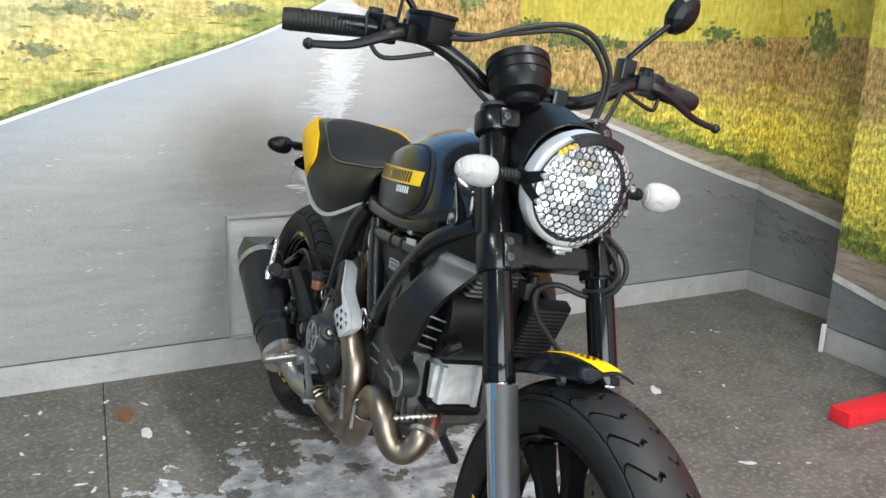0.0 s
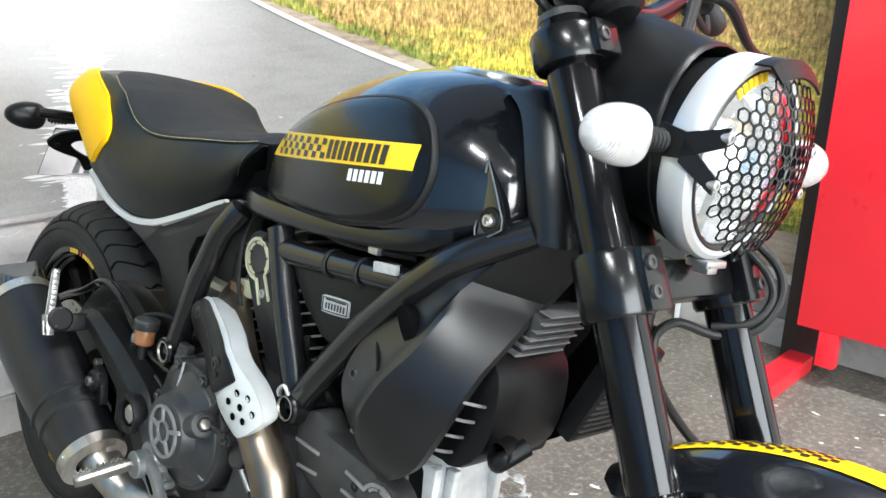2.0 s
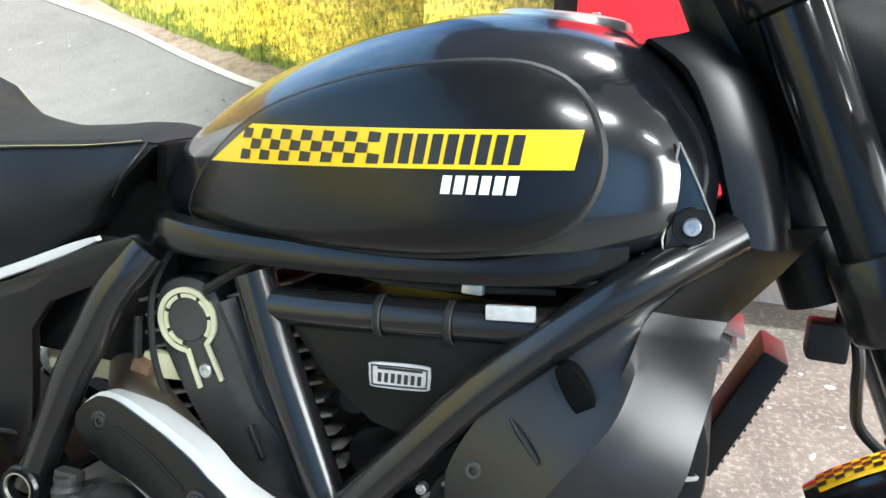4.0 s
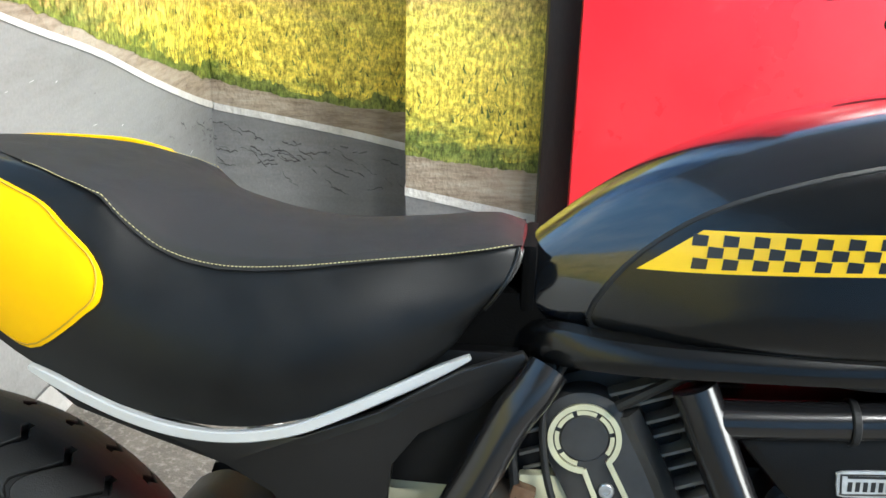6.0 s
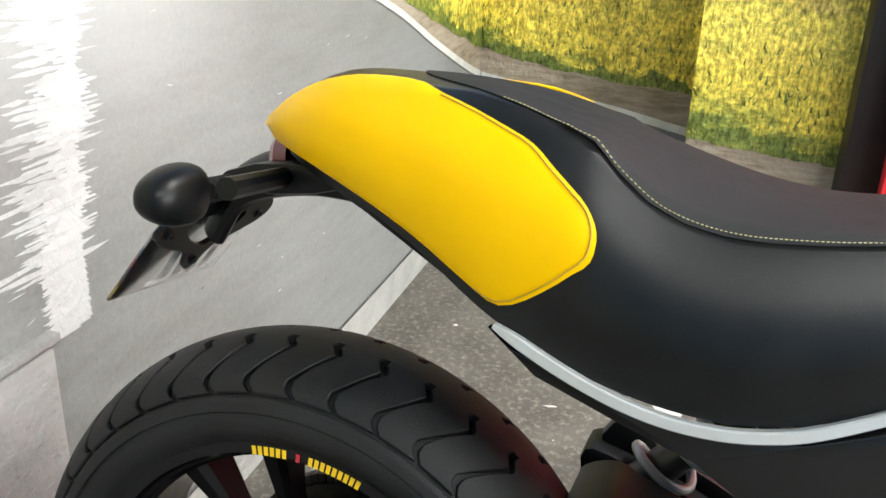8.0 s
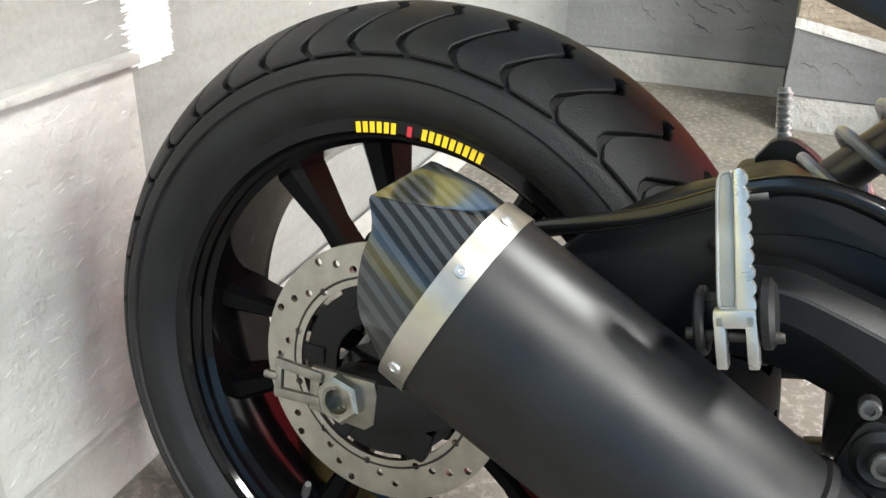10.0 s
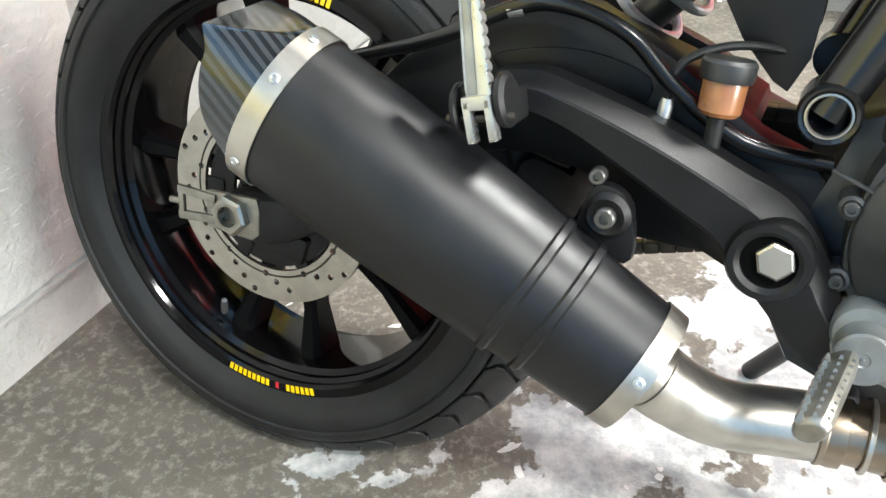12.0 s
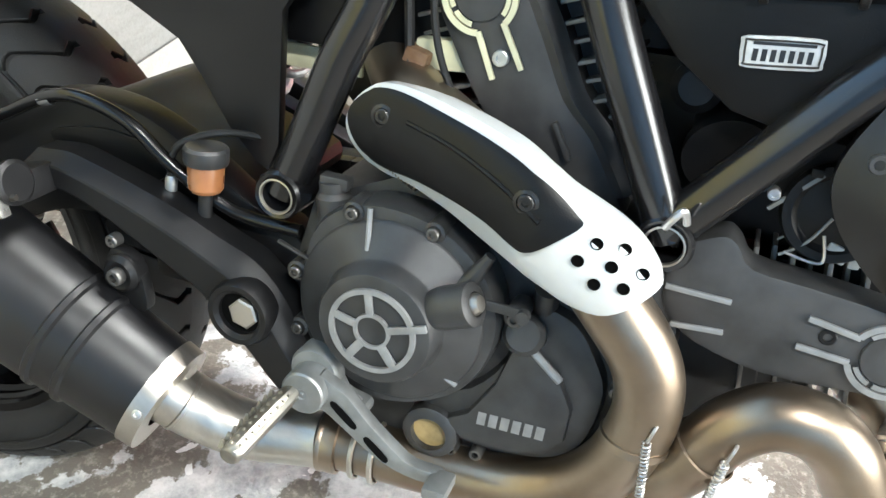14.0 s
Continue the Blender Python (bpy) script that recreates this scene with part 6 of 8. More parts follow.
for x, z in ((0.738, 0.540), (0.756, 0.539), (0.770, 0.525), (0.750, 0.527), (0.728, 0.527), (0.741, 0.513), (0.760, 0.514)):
    part("perforation_shade", lathe([(0, -0.0008), (0.0036, -0.0008), (0.0041, 0.0008), (0.0044, 0.0002)], (x, shield_y(x, z) - 0.0056, z), RIGHT, 16), HOLESHADE, hs)

# silencer
MA, MB = Vector((0.108, -0.199, 0.4630)), Vector((0.390, -0.183, 0.3165))
md = (MB - MA).normalized()
mu = Vector((0, -1, 0)).cross(md).normalized()
mv = md.cross(mu)
mu, mv = mu * math.cos(radians(5)) + mv * math.sin(radians(5)), mv * math.cos(radians(5)) - mu * math.sin(radians(5))


def muffler(stations, seg=44):
    rings = []
    for h, a, b in stations:
        rings.append([MA + md * h + a * 0.95 * math.cos(2 * math.pi * k / seg) * mu + b * math.sin(2 * math.pi * k / seg) * mv for k in range(seg)])
    return rings


can = part("silencer", loft(muffler([(0.004, 0.0675, 0.057), (0.03, 0.0677, 0.057), (0.12, 0.0665, 0.057), (0.18, 0.064, 0.055), (0.220, 0.0615, 0.053), (0.222, 0.0635, 0.055), (0.227, 0.0635, 0.055), (0.229, 0.060, 0.052), (0.248, 0.0590, 0.051), (0.250, 0.061, 0.053), (0.255, 0.061, 0.053), (0.257, 0.0575, 0.050), (0.318, 0.053, 0.047)])), material("satin_black_silencer", (0.0065, 0.0065, 0.0073), 0.38, 0.05, 0.15, 30, 1400, 0.10, spec=0.42), bike, "satin black silencer can", 25)
part("silencer_band", loft(muffler([(-0.004, 0.0682, 0.0577), (-0.004, 0.0695, 0.059), (0.014, 0.0700, 0.0592), (0.014, 0.0688, 0.058)]), caps=False), STEEL, can, "steel band with rivets")
part("silencer_band", loft(muffler([(0.314, 0.0535, 0.0473), (0.314, 0.0550, 0.0490), (0.330, 0.0538, 0.0478), (0.330, 0.045, 0.038), (0.330, 0.027, 0.027)]), caps=False), STEEL, can, "steel end ring with rivets")
endc = loft(muffler([(0.0 - 0.0036 * i, 0.0675 - 0.00004 * i, 0.057 - 0.00012 * i) for i in range(21)] + [(-0.0735, 0.055, 0.044)], 96))
cut_at = curve1([-0.07, -0.034, -0.0135, 0.0017, 0.020, 0.034, 0.050], [0.0, -0.006, -0.0275, -0.037, -0.045, -0.050, -0.072])
for v in endc.verts:
    h, up = (v.co - MA).dot(md), (v.co - MA).dot(mu)
    roof = 0.0660 + 0.38 * min(0.0, h)
    if up > roof:
        v.co += mu * (roof - up)
        up = roof
    least = cut_at(up)
    if h < least:
        v.co += md * (least - h)
part("end_cap", endc, CARBON, can, "carbon-fibre silencer end cap", 40)
for h, a in ((0.005, 48), (0.005, 114), (0.005, 8), (0.323, 66)):
    k = radians(a)
    s0 = 0.0661 if h < 0.1 else 0.0519
    s1 = 0.059 if h < 0.1 else 0.0485
    nn = (math.cos(k) * mu / s0 + math.sin(k) * mv / s1).normalized()
    part("rivet", lathe([(0.0042, 0), (0.0040, 0.0015), (0.002, 0.002), (0.0015, 0.0008), (0, 0.0008)], MA + md * h + s0 * math.cos(k) * mu + s1 * math.sin(k) * mv, nn, 14), ZINC, can)
part("silencer_bracket", joined(plate(smooth_ring([(0.335, 0.395), (0.340, 0.432), (0.352, 0.440), (0.368, 0.432), (0.376, 0.405), (0.372, 0.385)], 3), -0.160, -0.172, 0.002), lathe([(0.017, -0.01), (0.017, 0.004), (0.013, 0.008), (0.009, 0.006), (0, 0.006)], (0.356, -0.172, 0.420), RIGHT, 24)), MATT, bike)
part("bracket_bolt", joined(bolt((0.356, -0.178, 0.420), RIGHT, 0.0075, 0.008), bolt((0.344, -0.165, 0.444), RIGHT, 0.006, 0.006)), DARKBOLT, bike)


# ---- wheels ----
def tyre_prof(R, W, crown):
    """Half-round tread section: lateral angle to (radius, y)."""
    pts = []
    for i in range(25):
        q = -1 + i / 12
        y = W / 2 * math.sin(q * math.pi / 2) if abs(q) < 1 else W / 2 * q
        pts.append((R - crown * (1 - math.cos(q * math.pi / 2)) , y))
    return pts


def make_wheel(at, R, W, rim_r, rim_w, spokes, crown, repeats, name, tread_label):
    at = Vector(at)
    prof = [(r, y) for r, y in tyre_prof(R - 0.0085, W, crown) if abs(y) < 0.977 * W / 2]
    er, ey = prof[-1]
    side = [(rim_r + 0.002, rim_w / 2 - 0.004), (rim_r + 0.004, rim_w / 2 + 0.001), (rim_r + 0.010, rim_w / 2 + 0.004), (rim_r + (er - rim_r) * 0.45, rim_w / 2 + (ey - rim_w / 2) * 0.66), (rim_r + (er - rim_r) * 0.72, rim_w / 2 + (ey - rim_w / 2) * 0.90)]
    full = [(r, -y) for r, y in side] + prof + [(r, y) for r, y in reversed(side)]
    wheel = tagged(new(name), label="black cast alloy wheel with a chunky dual-sport tyre")
    wheel.parent = bike
    part("tyre", lathe(full, at, YAX, 96), RUBBER, wheel, tread_label, 50)
    fn_r = lambda v: R - crown * (1 - math.cos(v * math.pi / 2))
    fn_y = lambda v: W / 2 * math.sin(v * math.pi / 2)

    def surf(th, v, h):
        r = fn_r(v)
        n = Vector((math.cos(v * math.pi / 2) * math.cos(th), math.sin(v * math.pi / 2), math.cos(v * math.pi / 2) * math.sin(th)))
        return at + Vector((r * math.cos(th), fn_y(v), r * math.sin(th))) + n * h
    bm = bmesh.new()
    pitch = 2 * math.pi / repeats
    half = 0.0022 / (R * pitch)
    cut = 0.0011 / (R * pitch)
    for i in range(repeats):
        for sg in (1, -1):
            t0 = radians(64.8 + (0 if sg < 0 else 4.4)) - i * pitch
            crest, edge, low = [], [], []
            for k, (v, lead, wide) in enumerate(TREAD):
                lip = 0.010 if k == len(TREAD) - 1 else 0.0
                us = (lead + half * wide, lead + 1 - half * wide)
                crest.append([bm.verts.new(surf(t0 - u * pitch, sg * (v - lip), 0.0)) for u in (us[0] + cut, us[0] * 0.66 + us[1] * 0.34, us[0] * 0.34 + us[1] * 0.66, us[1] - cut)])
                edge.append([bm.verts.new(surf(t0 - u * pitch, sg * v, -0.0011)) for u in us])
                low.append([bm.verts.new(surf(t0 - u * pitch, sg * v, -0.0100)) for u in us])
            for k in range(len(TREAD) - 1):
                for q in range(3):
                    bm.faces.new((crest[k][q], crest[k][q + 1], crest[k + 1][q + 1], crest[k + 1][q]))
                for c, e in ((0, 0), (3, 1)):
                    bm.faces.new((crest[k][c], crest[k + 1][c], edge[k + 1][e], edge[k][e]))
                    bm.faces.new((edge[k][e], edge[k + 1][e], low[k + 1][e], low[k][e]))
            bm.faces.new((*crest[-1], edge[-1][1], edge[-1][0]))
            bm.faces.new((edge[-1][0], edge[-1][1], low[-1][1], low[-1][0]))
    bmesh.ops.recalc_face_normals(bm, faces=bm.faces)
    part("tread", bm, RUBBER, wheel, "chunky angular tread blocks", 25)
    # the unbroken rib along the middle and the two smooth shoulders
    for name_, rows in (("centre_rib", [(-0.105, -0.008), (-0.100, 0.0), (-0.05, 0.0), (0.0, 0.0), (0.05, 0.0), (0.100, 0.0), (0.105, -0.008)]), ("shoulder", [(0.722, -0.009), (0.724, -0.001), (0.735, 0.0), (0.78, 0.0), (0.82, 0.0), (0.846, 0.0), (0.853, -0.001), (0.857, -0.006)]), ("shoulder", [(-0.722, -0.009), (-0.724, -0.001), (-0.735, 0.0), (-0.78, 0.0), (-0.82, 0.0), (-0.846, 0.0), (-0.853, -0.001), (-0.857, -0.006)])):
        rings = [[surf(2 * math.pi * k / 120, v, h) for k in range(120)] for v, h in rows]
        part(name_, loft(rings, caps=False), RUBBER, wheel, "", 40)
    hw = rim_w / 2
    rp = [(rim_r + 0.012, hw), (rim_r + 0.010, hw + 0.003), (rim_r - 0.002, hw + 0.003), (rim_r - 0.005, hw - 0.001), (rim_r - 0.0045, hw - 0.006), (rim_r - 0.009, hw - 0.009), (rim_r - 0.0085, hw - 0.016), (rim_r - 0.014, hw - 0.021), (rim_r - 0.017, hw - 0.045)]
    rp = rp + [(r, -y) for r, y in reversed(rp)] + [(rim_r + 0.002, -hw + 0.012), (rim_r + 0.002, hw - 0.012), (rim_r + 0.012, hw)]
    part("rim", lathe(rp, at, YAX, 96), WHEEL, wheel, "gloss black cast rim", 40)
    part("hub", lathe([(0.022, -0.075), (0.036, -0.072), (0.040, -0.04), (0.048, -0.03), (0.048, 0.03), (0.040, 0.04), (0.036, 0.07), (0.022, 0.072)], at, YAX, 36), WHEEL, wheel)
    for k in range(spokes):
        a = math.pi / 180 * (117.5 + 72 * (k // 2) + (14 if k % 2 else -14))
        d, s = Vector((math.cos(a), 0, math.sin(a))), Vector((-math.sin(a), 0, math.cos(a)))
        rs = []
        for r, w, h in ((0.040, 0.013, 0.028), (0.10, 0.009, 0.020), (rim_r - 0.07, 0.0085, 0.018), (rim_r - 0.015, 0.014, 0.028)):
            c = at + d * r
            rs.append([c + s * x * w + YAX * y * h for x, y in ((-1, -0.7), (-0.55, -1), (0.55, -1), (1, -0.7), (1, 0.7), (0.55, 1), (-0.55, 1), (-1, 0.7))])
        part("spoke", loft(rs), SPOKE, wheel)
    return wheel


# half a tread block from the middle rib to the shoulder: lateral place, how far the groove leads, its width
TREAD = ((0.095, 0.52, 1.3), (0.15, 0.47, 1.9), (0.20, 0.57, 2.0), (0.245, 0.63, 1.5), (0.335, 0.45, 0.9), (0.43, 0.25, 0.9), (0.50, 0.11, 1.1), (0.545, 0.02, 1.4), (0.562, 0.0, 1.6), (0.612, 0.0, 1.6), (0.650, 0.07, 1.5), (0.694, 0.19, 1.3))
RW = make_wheel((0, 0, 0.317), 0.306, 0.168, 0.210, 0.124, 10, 0.070, 41, "rear_wheel", "fat rear tyre")
YC = 0.012  # the steering plane lies a little to the left
FWC = Vector((1.375, YC, 0.330))
FW = make_wheel(FWC, 0.308, 0.118, 0.228, 0.085, 10, 0.042, 36, "front_wheel", "front tyre")


def arc_word(center, r, y, a0, a1, n, h, mat, wheel, fill=0.7):
    out = []
    for i in range(n):
        a, b = a0 + (a1 - a0) * (i + (1 - fill) / 2) / n, a0 + (a1 - a0) * (i + 1 - (1 - fill) / 2) / n
        bm = bmesh.new()
        ring = [bm.verts.new(Vector(center) + Vector((q * math.cos(t), y, q * math.sin(t)))) for q, t in ((r, a), (r, b), (r + h, b), (r + h, a))]
        bm.faces.new(ring)
        out.append(bm)
    part("rim_lettering", joined(*out), mat, wheel, "small bright rim words, drawn as bars")


for base in (radians(95.5), radians(278.5)):
    arc_word((0, 0, 0.317), 0.2070, -0.0658, base + radians(5.5), base - radians(4.5), 6, 0.0085, YPRINT, RW)
    arc_word((0, 0, 0.317), 0.2070, -0.0658, base - radians(6.6), base - radians(8.2), 1, 0.008, REDPRINT, RW)
    arc_word((0, 0, 0.317), 0.2070, -0.0658, base - radians(10), base - radians(24.5), 9, 0.0085, YPRINT, RW)
for base in (radians(20), radians(200)):
    arc_word(FWC, 0.2275, -0.046, base + radians(6), base - radians(6), 6, 0.0085, YPRINT, FW)
    arc_word(FWC, 0.2275, -0.046, base - radians(10), base - radians(27), 9, 0.0085, YPRINT, FW)
part("valve", lathe([(0.004, 0), (0.004, 0.02), (0.003, 0.03), (0, 0.03)], (-0.09, -0.03, 0.155), (0.4, -0.5, 0.8), 10), ZINC, RW)


def drilled_disc(at, r0, r1, y, thick, rows, name, wheel, hr, first):
    """A brake disc drilled through in slanting rows of three and four holes."""
    at = Vector(at)
    bm = bmesh.new()
    def loop(cx, cz, r, n):
        vs = [bm.verts.new(at + Vector((cx + r * math.cos(2 * math.pi * k / n), y - thick / 2, cz + r * math.sin(2 * math.pi * k / n)))) for k in range(n)]
        return [bm.edges.new((a, b)) for a, b in zip(vs, vs[1:] + vs[:1])]
    edges = loop(0, 0, r0, 72) + loop(0, 0, r1, 96)
    for i in range(rows):
        many = 3 if i % 3 == 2 else 4
        for k in range(many):
            q = 0.17 + 0.66 * k / 3
            a = radians(first) + 2 * math.pi * i / rows + radians(26) * k / 3
            r = r0 + (r1 - r0) * q
            edges += loop(r * math.cos(a), r * math.sin(a), hr, 12)
    face = bmesh.ops.triangle_fill(bm, use_beauty=True, use_dissolve=False, edges=edges)
    faces = [g for g in face["geom"] if isinstance(g, bmesh.types.BMFace)]
    more = bmesh.ops.extrude_face_region(bm, geom=faces, use_keep_orig=True)
    bmesh.ops.translate(bm, verts=[g for g in more["geom"] if isinstance(g, bmesh.types.BMVert)], vec=(0, thick, 0))
    bmesh.ops.recalc_face_normals(bm, faces=bm.faces)
    d = part(name, bm, DISC, wheel, "worn drilled steel brake disc", 30)
    part("disc_lip", lathe([(r0 + 0.0055, 0), (r0 + 0.0060, 0.0005), (r0 + 0.0072, 0.0005), (r0 + 0.0077, 0)], at + Vector((0, y - thick / 2, 0)), RIGHT, 72), CHAINM, d)
    return d


drilled_disc((-0.003, 0, 0.321), 0.078, 0.113, -0.060, 0.005, 11, "brake_disc", RW, 0.0034, 102)
dc = part("disc_carrier", lathe([(0.045, -0.054), (0.074, -0.054), (0.074, -0.059), (0.045, -0.059)], (-0.003, 0, 0.321), YAX, 40), MATT, RW)
for a in [2 * math.pi * i / 6 for i in range(6)]:
    part("carrier_lug", box((0.071 * math.cos(a) - 0.003, -0.058, 0.321 + 0.075 * math.sin(a)), (0.03, 0.006, 0.016), Matrix.Rotation(-a, 4, "Y"), 0.002), MATT, dc)
drilled_disc(FWC, 0.115, 0.165, 0.070, 0.005, 14, "brake_disc", FW, 0.0042, 10)
# rear sprocket and chain on the far side
teeth = [(0.113 if i % 2 else 0.121, math.pi * i / 46) for i in range(92)]
bm = bmesh.new()
fa = [[bm.verts.new((r * math.cos(a), y, 0.317 + r * math.sin(a))) for r, a in teeth] for y in (0.083, 0.089)]
inn = [[bm.verts.new((0.086 * math.cos(a), y, 0.317 + 0.086 * math.sin(a))) for r, a in teeth] for y in (0.083, 0.089)]
for i in range(len(teeth)):
    j = (i + 1) % len(teeth)
    bm.faces.new((fa[0][i], fa[0][j], fa[1][j], fa[1][i]))
    bm.faces.new((inn[0][i], inn[0][j], fa[0][j], fa[0][i]))
    bm.faces.new((inn[1][i], inn[1][j], fa[1][j], fa[1][i]))
spro = part("sprocket", bm, CHAINM, RW)
for i in range(6):
    a = 2 * math.pi * i / 6
    part("sprocket_arm", box((0.066 * math.cos(a), 0.086, 0.317 + 0.066 * math.sin(a)), (0.058, 0.005, 0.02), Matrix.Rotation(-a, 4, "Y"), 0.002), CHAINM, spro)
links = []
path = [Vector((0.1185 * math.cos(a), 0.086, 0.317 + 0.1185 * math.sin(a))) for a in [radians(80 + 195 * i / 44) for i in range(45)]]
path = [Vector((0.52, 0.086, 0.452)) + (path[0] - Vector((0.52, 0.086, 0.452))) * (i / 32) for i in range(32)] + path + [path[-1] + (Vector((0.52, 0.086, 0.345)) - path[-1]) * (i / 32) for i in range(1, 33)]
for a, b in zip(path, path[1:]):
    d = b - a
    links.append(box((a + b) / 2, (d.length * 0.98, 0.016, 0.0125), Matrix.Rotation(-math.atan2(d.z, d.x), 4, "Y"), 0.002))
part("chain", joined(*links), CHAINM, bike, "oily drive chain")

# swingarm
sw = part("swingarm", joined(
    plate(smooth_ring([(0.49, 0.452), (0.44, 0.478), (0.40, 0.505), (0.36, 0.528), (0.32, 0.542), (0.27, 0.545), (0.22, 0.532), (0.16, 0.490), (0.10, 0.420), (0.055, 0.352), (0.02, 0.340), (-0.02, 0.337), (-0.03, 0.319), (-0.02, 0.299), (0.03, 0.294), (0.09, 0.325), (0.15, 0.375), (0.21, 0.415), (0.28, 0.432), (0.36, 0.41), (0.44, 0.37), (0.49, 0.37)], 3), -0.078, -0.112, 0.008),
    plate(smooth_ring([(0.49, 0.44), (0.40, 0.45), (0.28, 0.43), (0.15, 0.385), (0.05, 0.36), (-0.03, 0.352), (-0.03, 0.312), (0.05, 0.307), (0.2, 0.315), (0.36, 0.35), (0.49, 0.36)], 3), 0.100, 0.132, 0.008),
    box((0.38, 0, 0.41), (0.10, 0.20, 0.07), None, 0.01)), MATT, bike, "satin black cast swingarm", 40)
part("arm_recess", plate(smooth_ring([(0.36, 0.505), (0.31, 0.518), (0.26, 0.512), (0.24, 0.50), (0.29, 0.475), (0.35, 0.478)], 3), -0.110, -0.1145, 0.002), SATIN, sw)
part("mud_flap", plate(smooth_ring([(0.43, 0.475), (0.38, 0.492), (0.33, 0.508), (0.295, 0.519), (0.267, 0.530), (0.238, 0.519), (0.243, 0.506), (0.33, 0.490), (0.42, 0.450)], 3), -0.085, 0.08, 0.004), MATT, sw, "dark plastic inner mudguard")
part("axle_nut", joined(hexnut((-0.009, -0.112, 0.320), RIGHT, 0.020, 0.011, 0.012), lathe([(0.010, 0.0), (0.0135, 0.001), (0.0135, 0.019), (0.0105, 0.019), (0.0105, 0.006), (0, 0.006)], (-0.009, -0.104, 0.320), RIGHT, 24)), material("axle_nut_steel", (0.33, 0.31, 0.27), 0.32, 0.92, 0.15, 40, 600, 0.05), sw)
AXLEM = material("dull_axle_steel", (0.27, 0.255, 0.225), 0.38, 0.9, 0.2, 60, 700, 0.08)
part("chain_adjuster", plate([(-0.040, 0.338), (0.018, 0.340), (0.021, 0.330), (0.020, 0.304), (0.012, 0.297), (-0.040, 0.300)], -0.107, -0.113, 0.002), AXLEM, sw, "dull steel chain adjuster block")
part("adjuster_fork", joined(box((-0.050, -0.113, 0.3325), (0.045, 0.005, 0.0085), Matrix.Rotation(radians(3), 4, "Y"), 0.0015), box((-0.050, -0.113, 0.3085), (0.045, 0.005, 0.0085), Matrix.Rotation(radians(-4), 4, "Y"), 0.0015), box((-0.0685, -0.113, 0.3205), (0.0065, 0.005, 0.023), None, 0.0015), lathe([(0.0035, 0), (0.0035, 0.012), (0, 0.012)], (-0.070, -0.113, 0.3205), (-1, 0, 0), 10)), AXLEM, sw, "forked steel chain adjuster")
# black block in place of the shaded gap
part("adjuster_gap_shade", box((-0.0265, -0.1135, 0.3205), (0.008, 0.002, 0.012), None, 0.0008), HOLESHADE, sw)
part("caliper", joined(box((0.085, -0.085, 0.385), (0.075, 0.045, 0.045), Matrix.Rotation(radians(-35), 4, "Y"), 0.008), box((0.03, -0.098, 0.30), (0.07, 0.012, 0.028), Matrix.Rotation(radians(15), 4, "Y"), 0.004)), MATT, sw)
PEGA = material("polished_peg_alloy", (0.47, 0.465, 0.445), 0.30, 0.85, 0.1, 40, 500, 0.05)
# passenger hanger: the thick arm from the pivot up to the rear peg
hup = smooth_path([(0.258, 0, 0.503), (0.290, 0, 0.506), (0.318, 0, 0.500), (0.361, 0, 0.488), (0.400, 0, 0.475), (0.436, 0, 0.460), (0.468, 0, 0.447), (0.492, 0, 0.424), (0.508, 0, 0.396), (0.526, 0, 0.366), (0.532, 0, 0.345)], 4)
hlo = smooth_path([(0.258, 0, 0.474), (0.288, 0, 0.476), (0.318, 0, 0.468), (0.356, 0, 0.450), (0.398, 0, 0.428), (0.424, 0, 0.414), (0.446, 0, 0.392), (0.470, 0, 0.368), (0.490, 0, 0.346), (0.508, 0, 0.332), (0.520, 0, 0.330)], 4)
hrings = []
for u, l in zip(hup, hlo):
    d = (l - u).normalized()
    w = (l - u).length
    hrings.append([Vector((p.x, y, p.z)) for p, y in ((u, -0.126), (u, -0.149), (u + d * 0.002, -0.152), (u + d * 0.26 * w, -0.1655), (u + d * (0.26 * w + 0.002), -0.1665), (l - d * 0.005, -0.1665), (l - d * 0.0015, -0.164), (l, -0.158), (l, -0.126))])
hg = part("peg_hanger", loft(hrings), MATT, bike, "thick satin black footpeg hanger with bevelled upper edge", 22)
part("pivot_ring", lathe([(0.0185, -0.01), (0.0185, 0.006), (0.022, 0.009), (0.0265, 0.009), (0.0285, 0.005), (0.0285, -0.01)], (0.465, -0.1655, 0.409), RIGHT, 36), MATT, hg)
# flat disc painting the dark of the pivot well
part("pivot_well_shade", lathe([(0.0190, 0.0016), (0, 0.0016)], (0.465, -0.1655, 0.409), RIGHT, 30), HOLESHADE, hg)
part("pivot_bolt", hexnut((0.469, -0.1665, 0.410), RIGHT, 0.0135, 0.006), STEEL, hg)
pmnt = part("peg_mount", joined(box((0.274, -0.178, 0.486), (0.028, 0.040, 0.026), Matrix.Rotation(radians(-12), 4, "Y"), 0.006), lathe([(0, 0), (0.0165, 0), (0.0185, 0.0015), (0.0185, 0.004), (0.0165, 0.0055), (0, 0.0055)], (0.2515, -0.203, 0.4835), (1, 0, 0.25), 30), lathe([(0, 0), (0.0165, 0), (0.0185, 0.0015), (0.0185, 0.005), (0.0150, 0.0075), (0, 0.0075)], (0.2815, -0.203, 0.4950), (1, 0, 0.25), 30), box((0.269, -0.200, 0.492), (0.034, 0.020, 0.018), Matrix.Rotation(radians(-14), 4, "Y"), 0.004)), MATT, hg, "black boss with two round cheeks")
for x, z in ((0.2660, 0.4810), (0.2807, 0.4850)):
    part("clevis_ear", box((x, -0.2165, z), (0.0056, 0.010, 0.029), Matrix.Rotation(radians(-15), 4, "Y"), 0.0012), PEGA, pmnt)
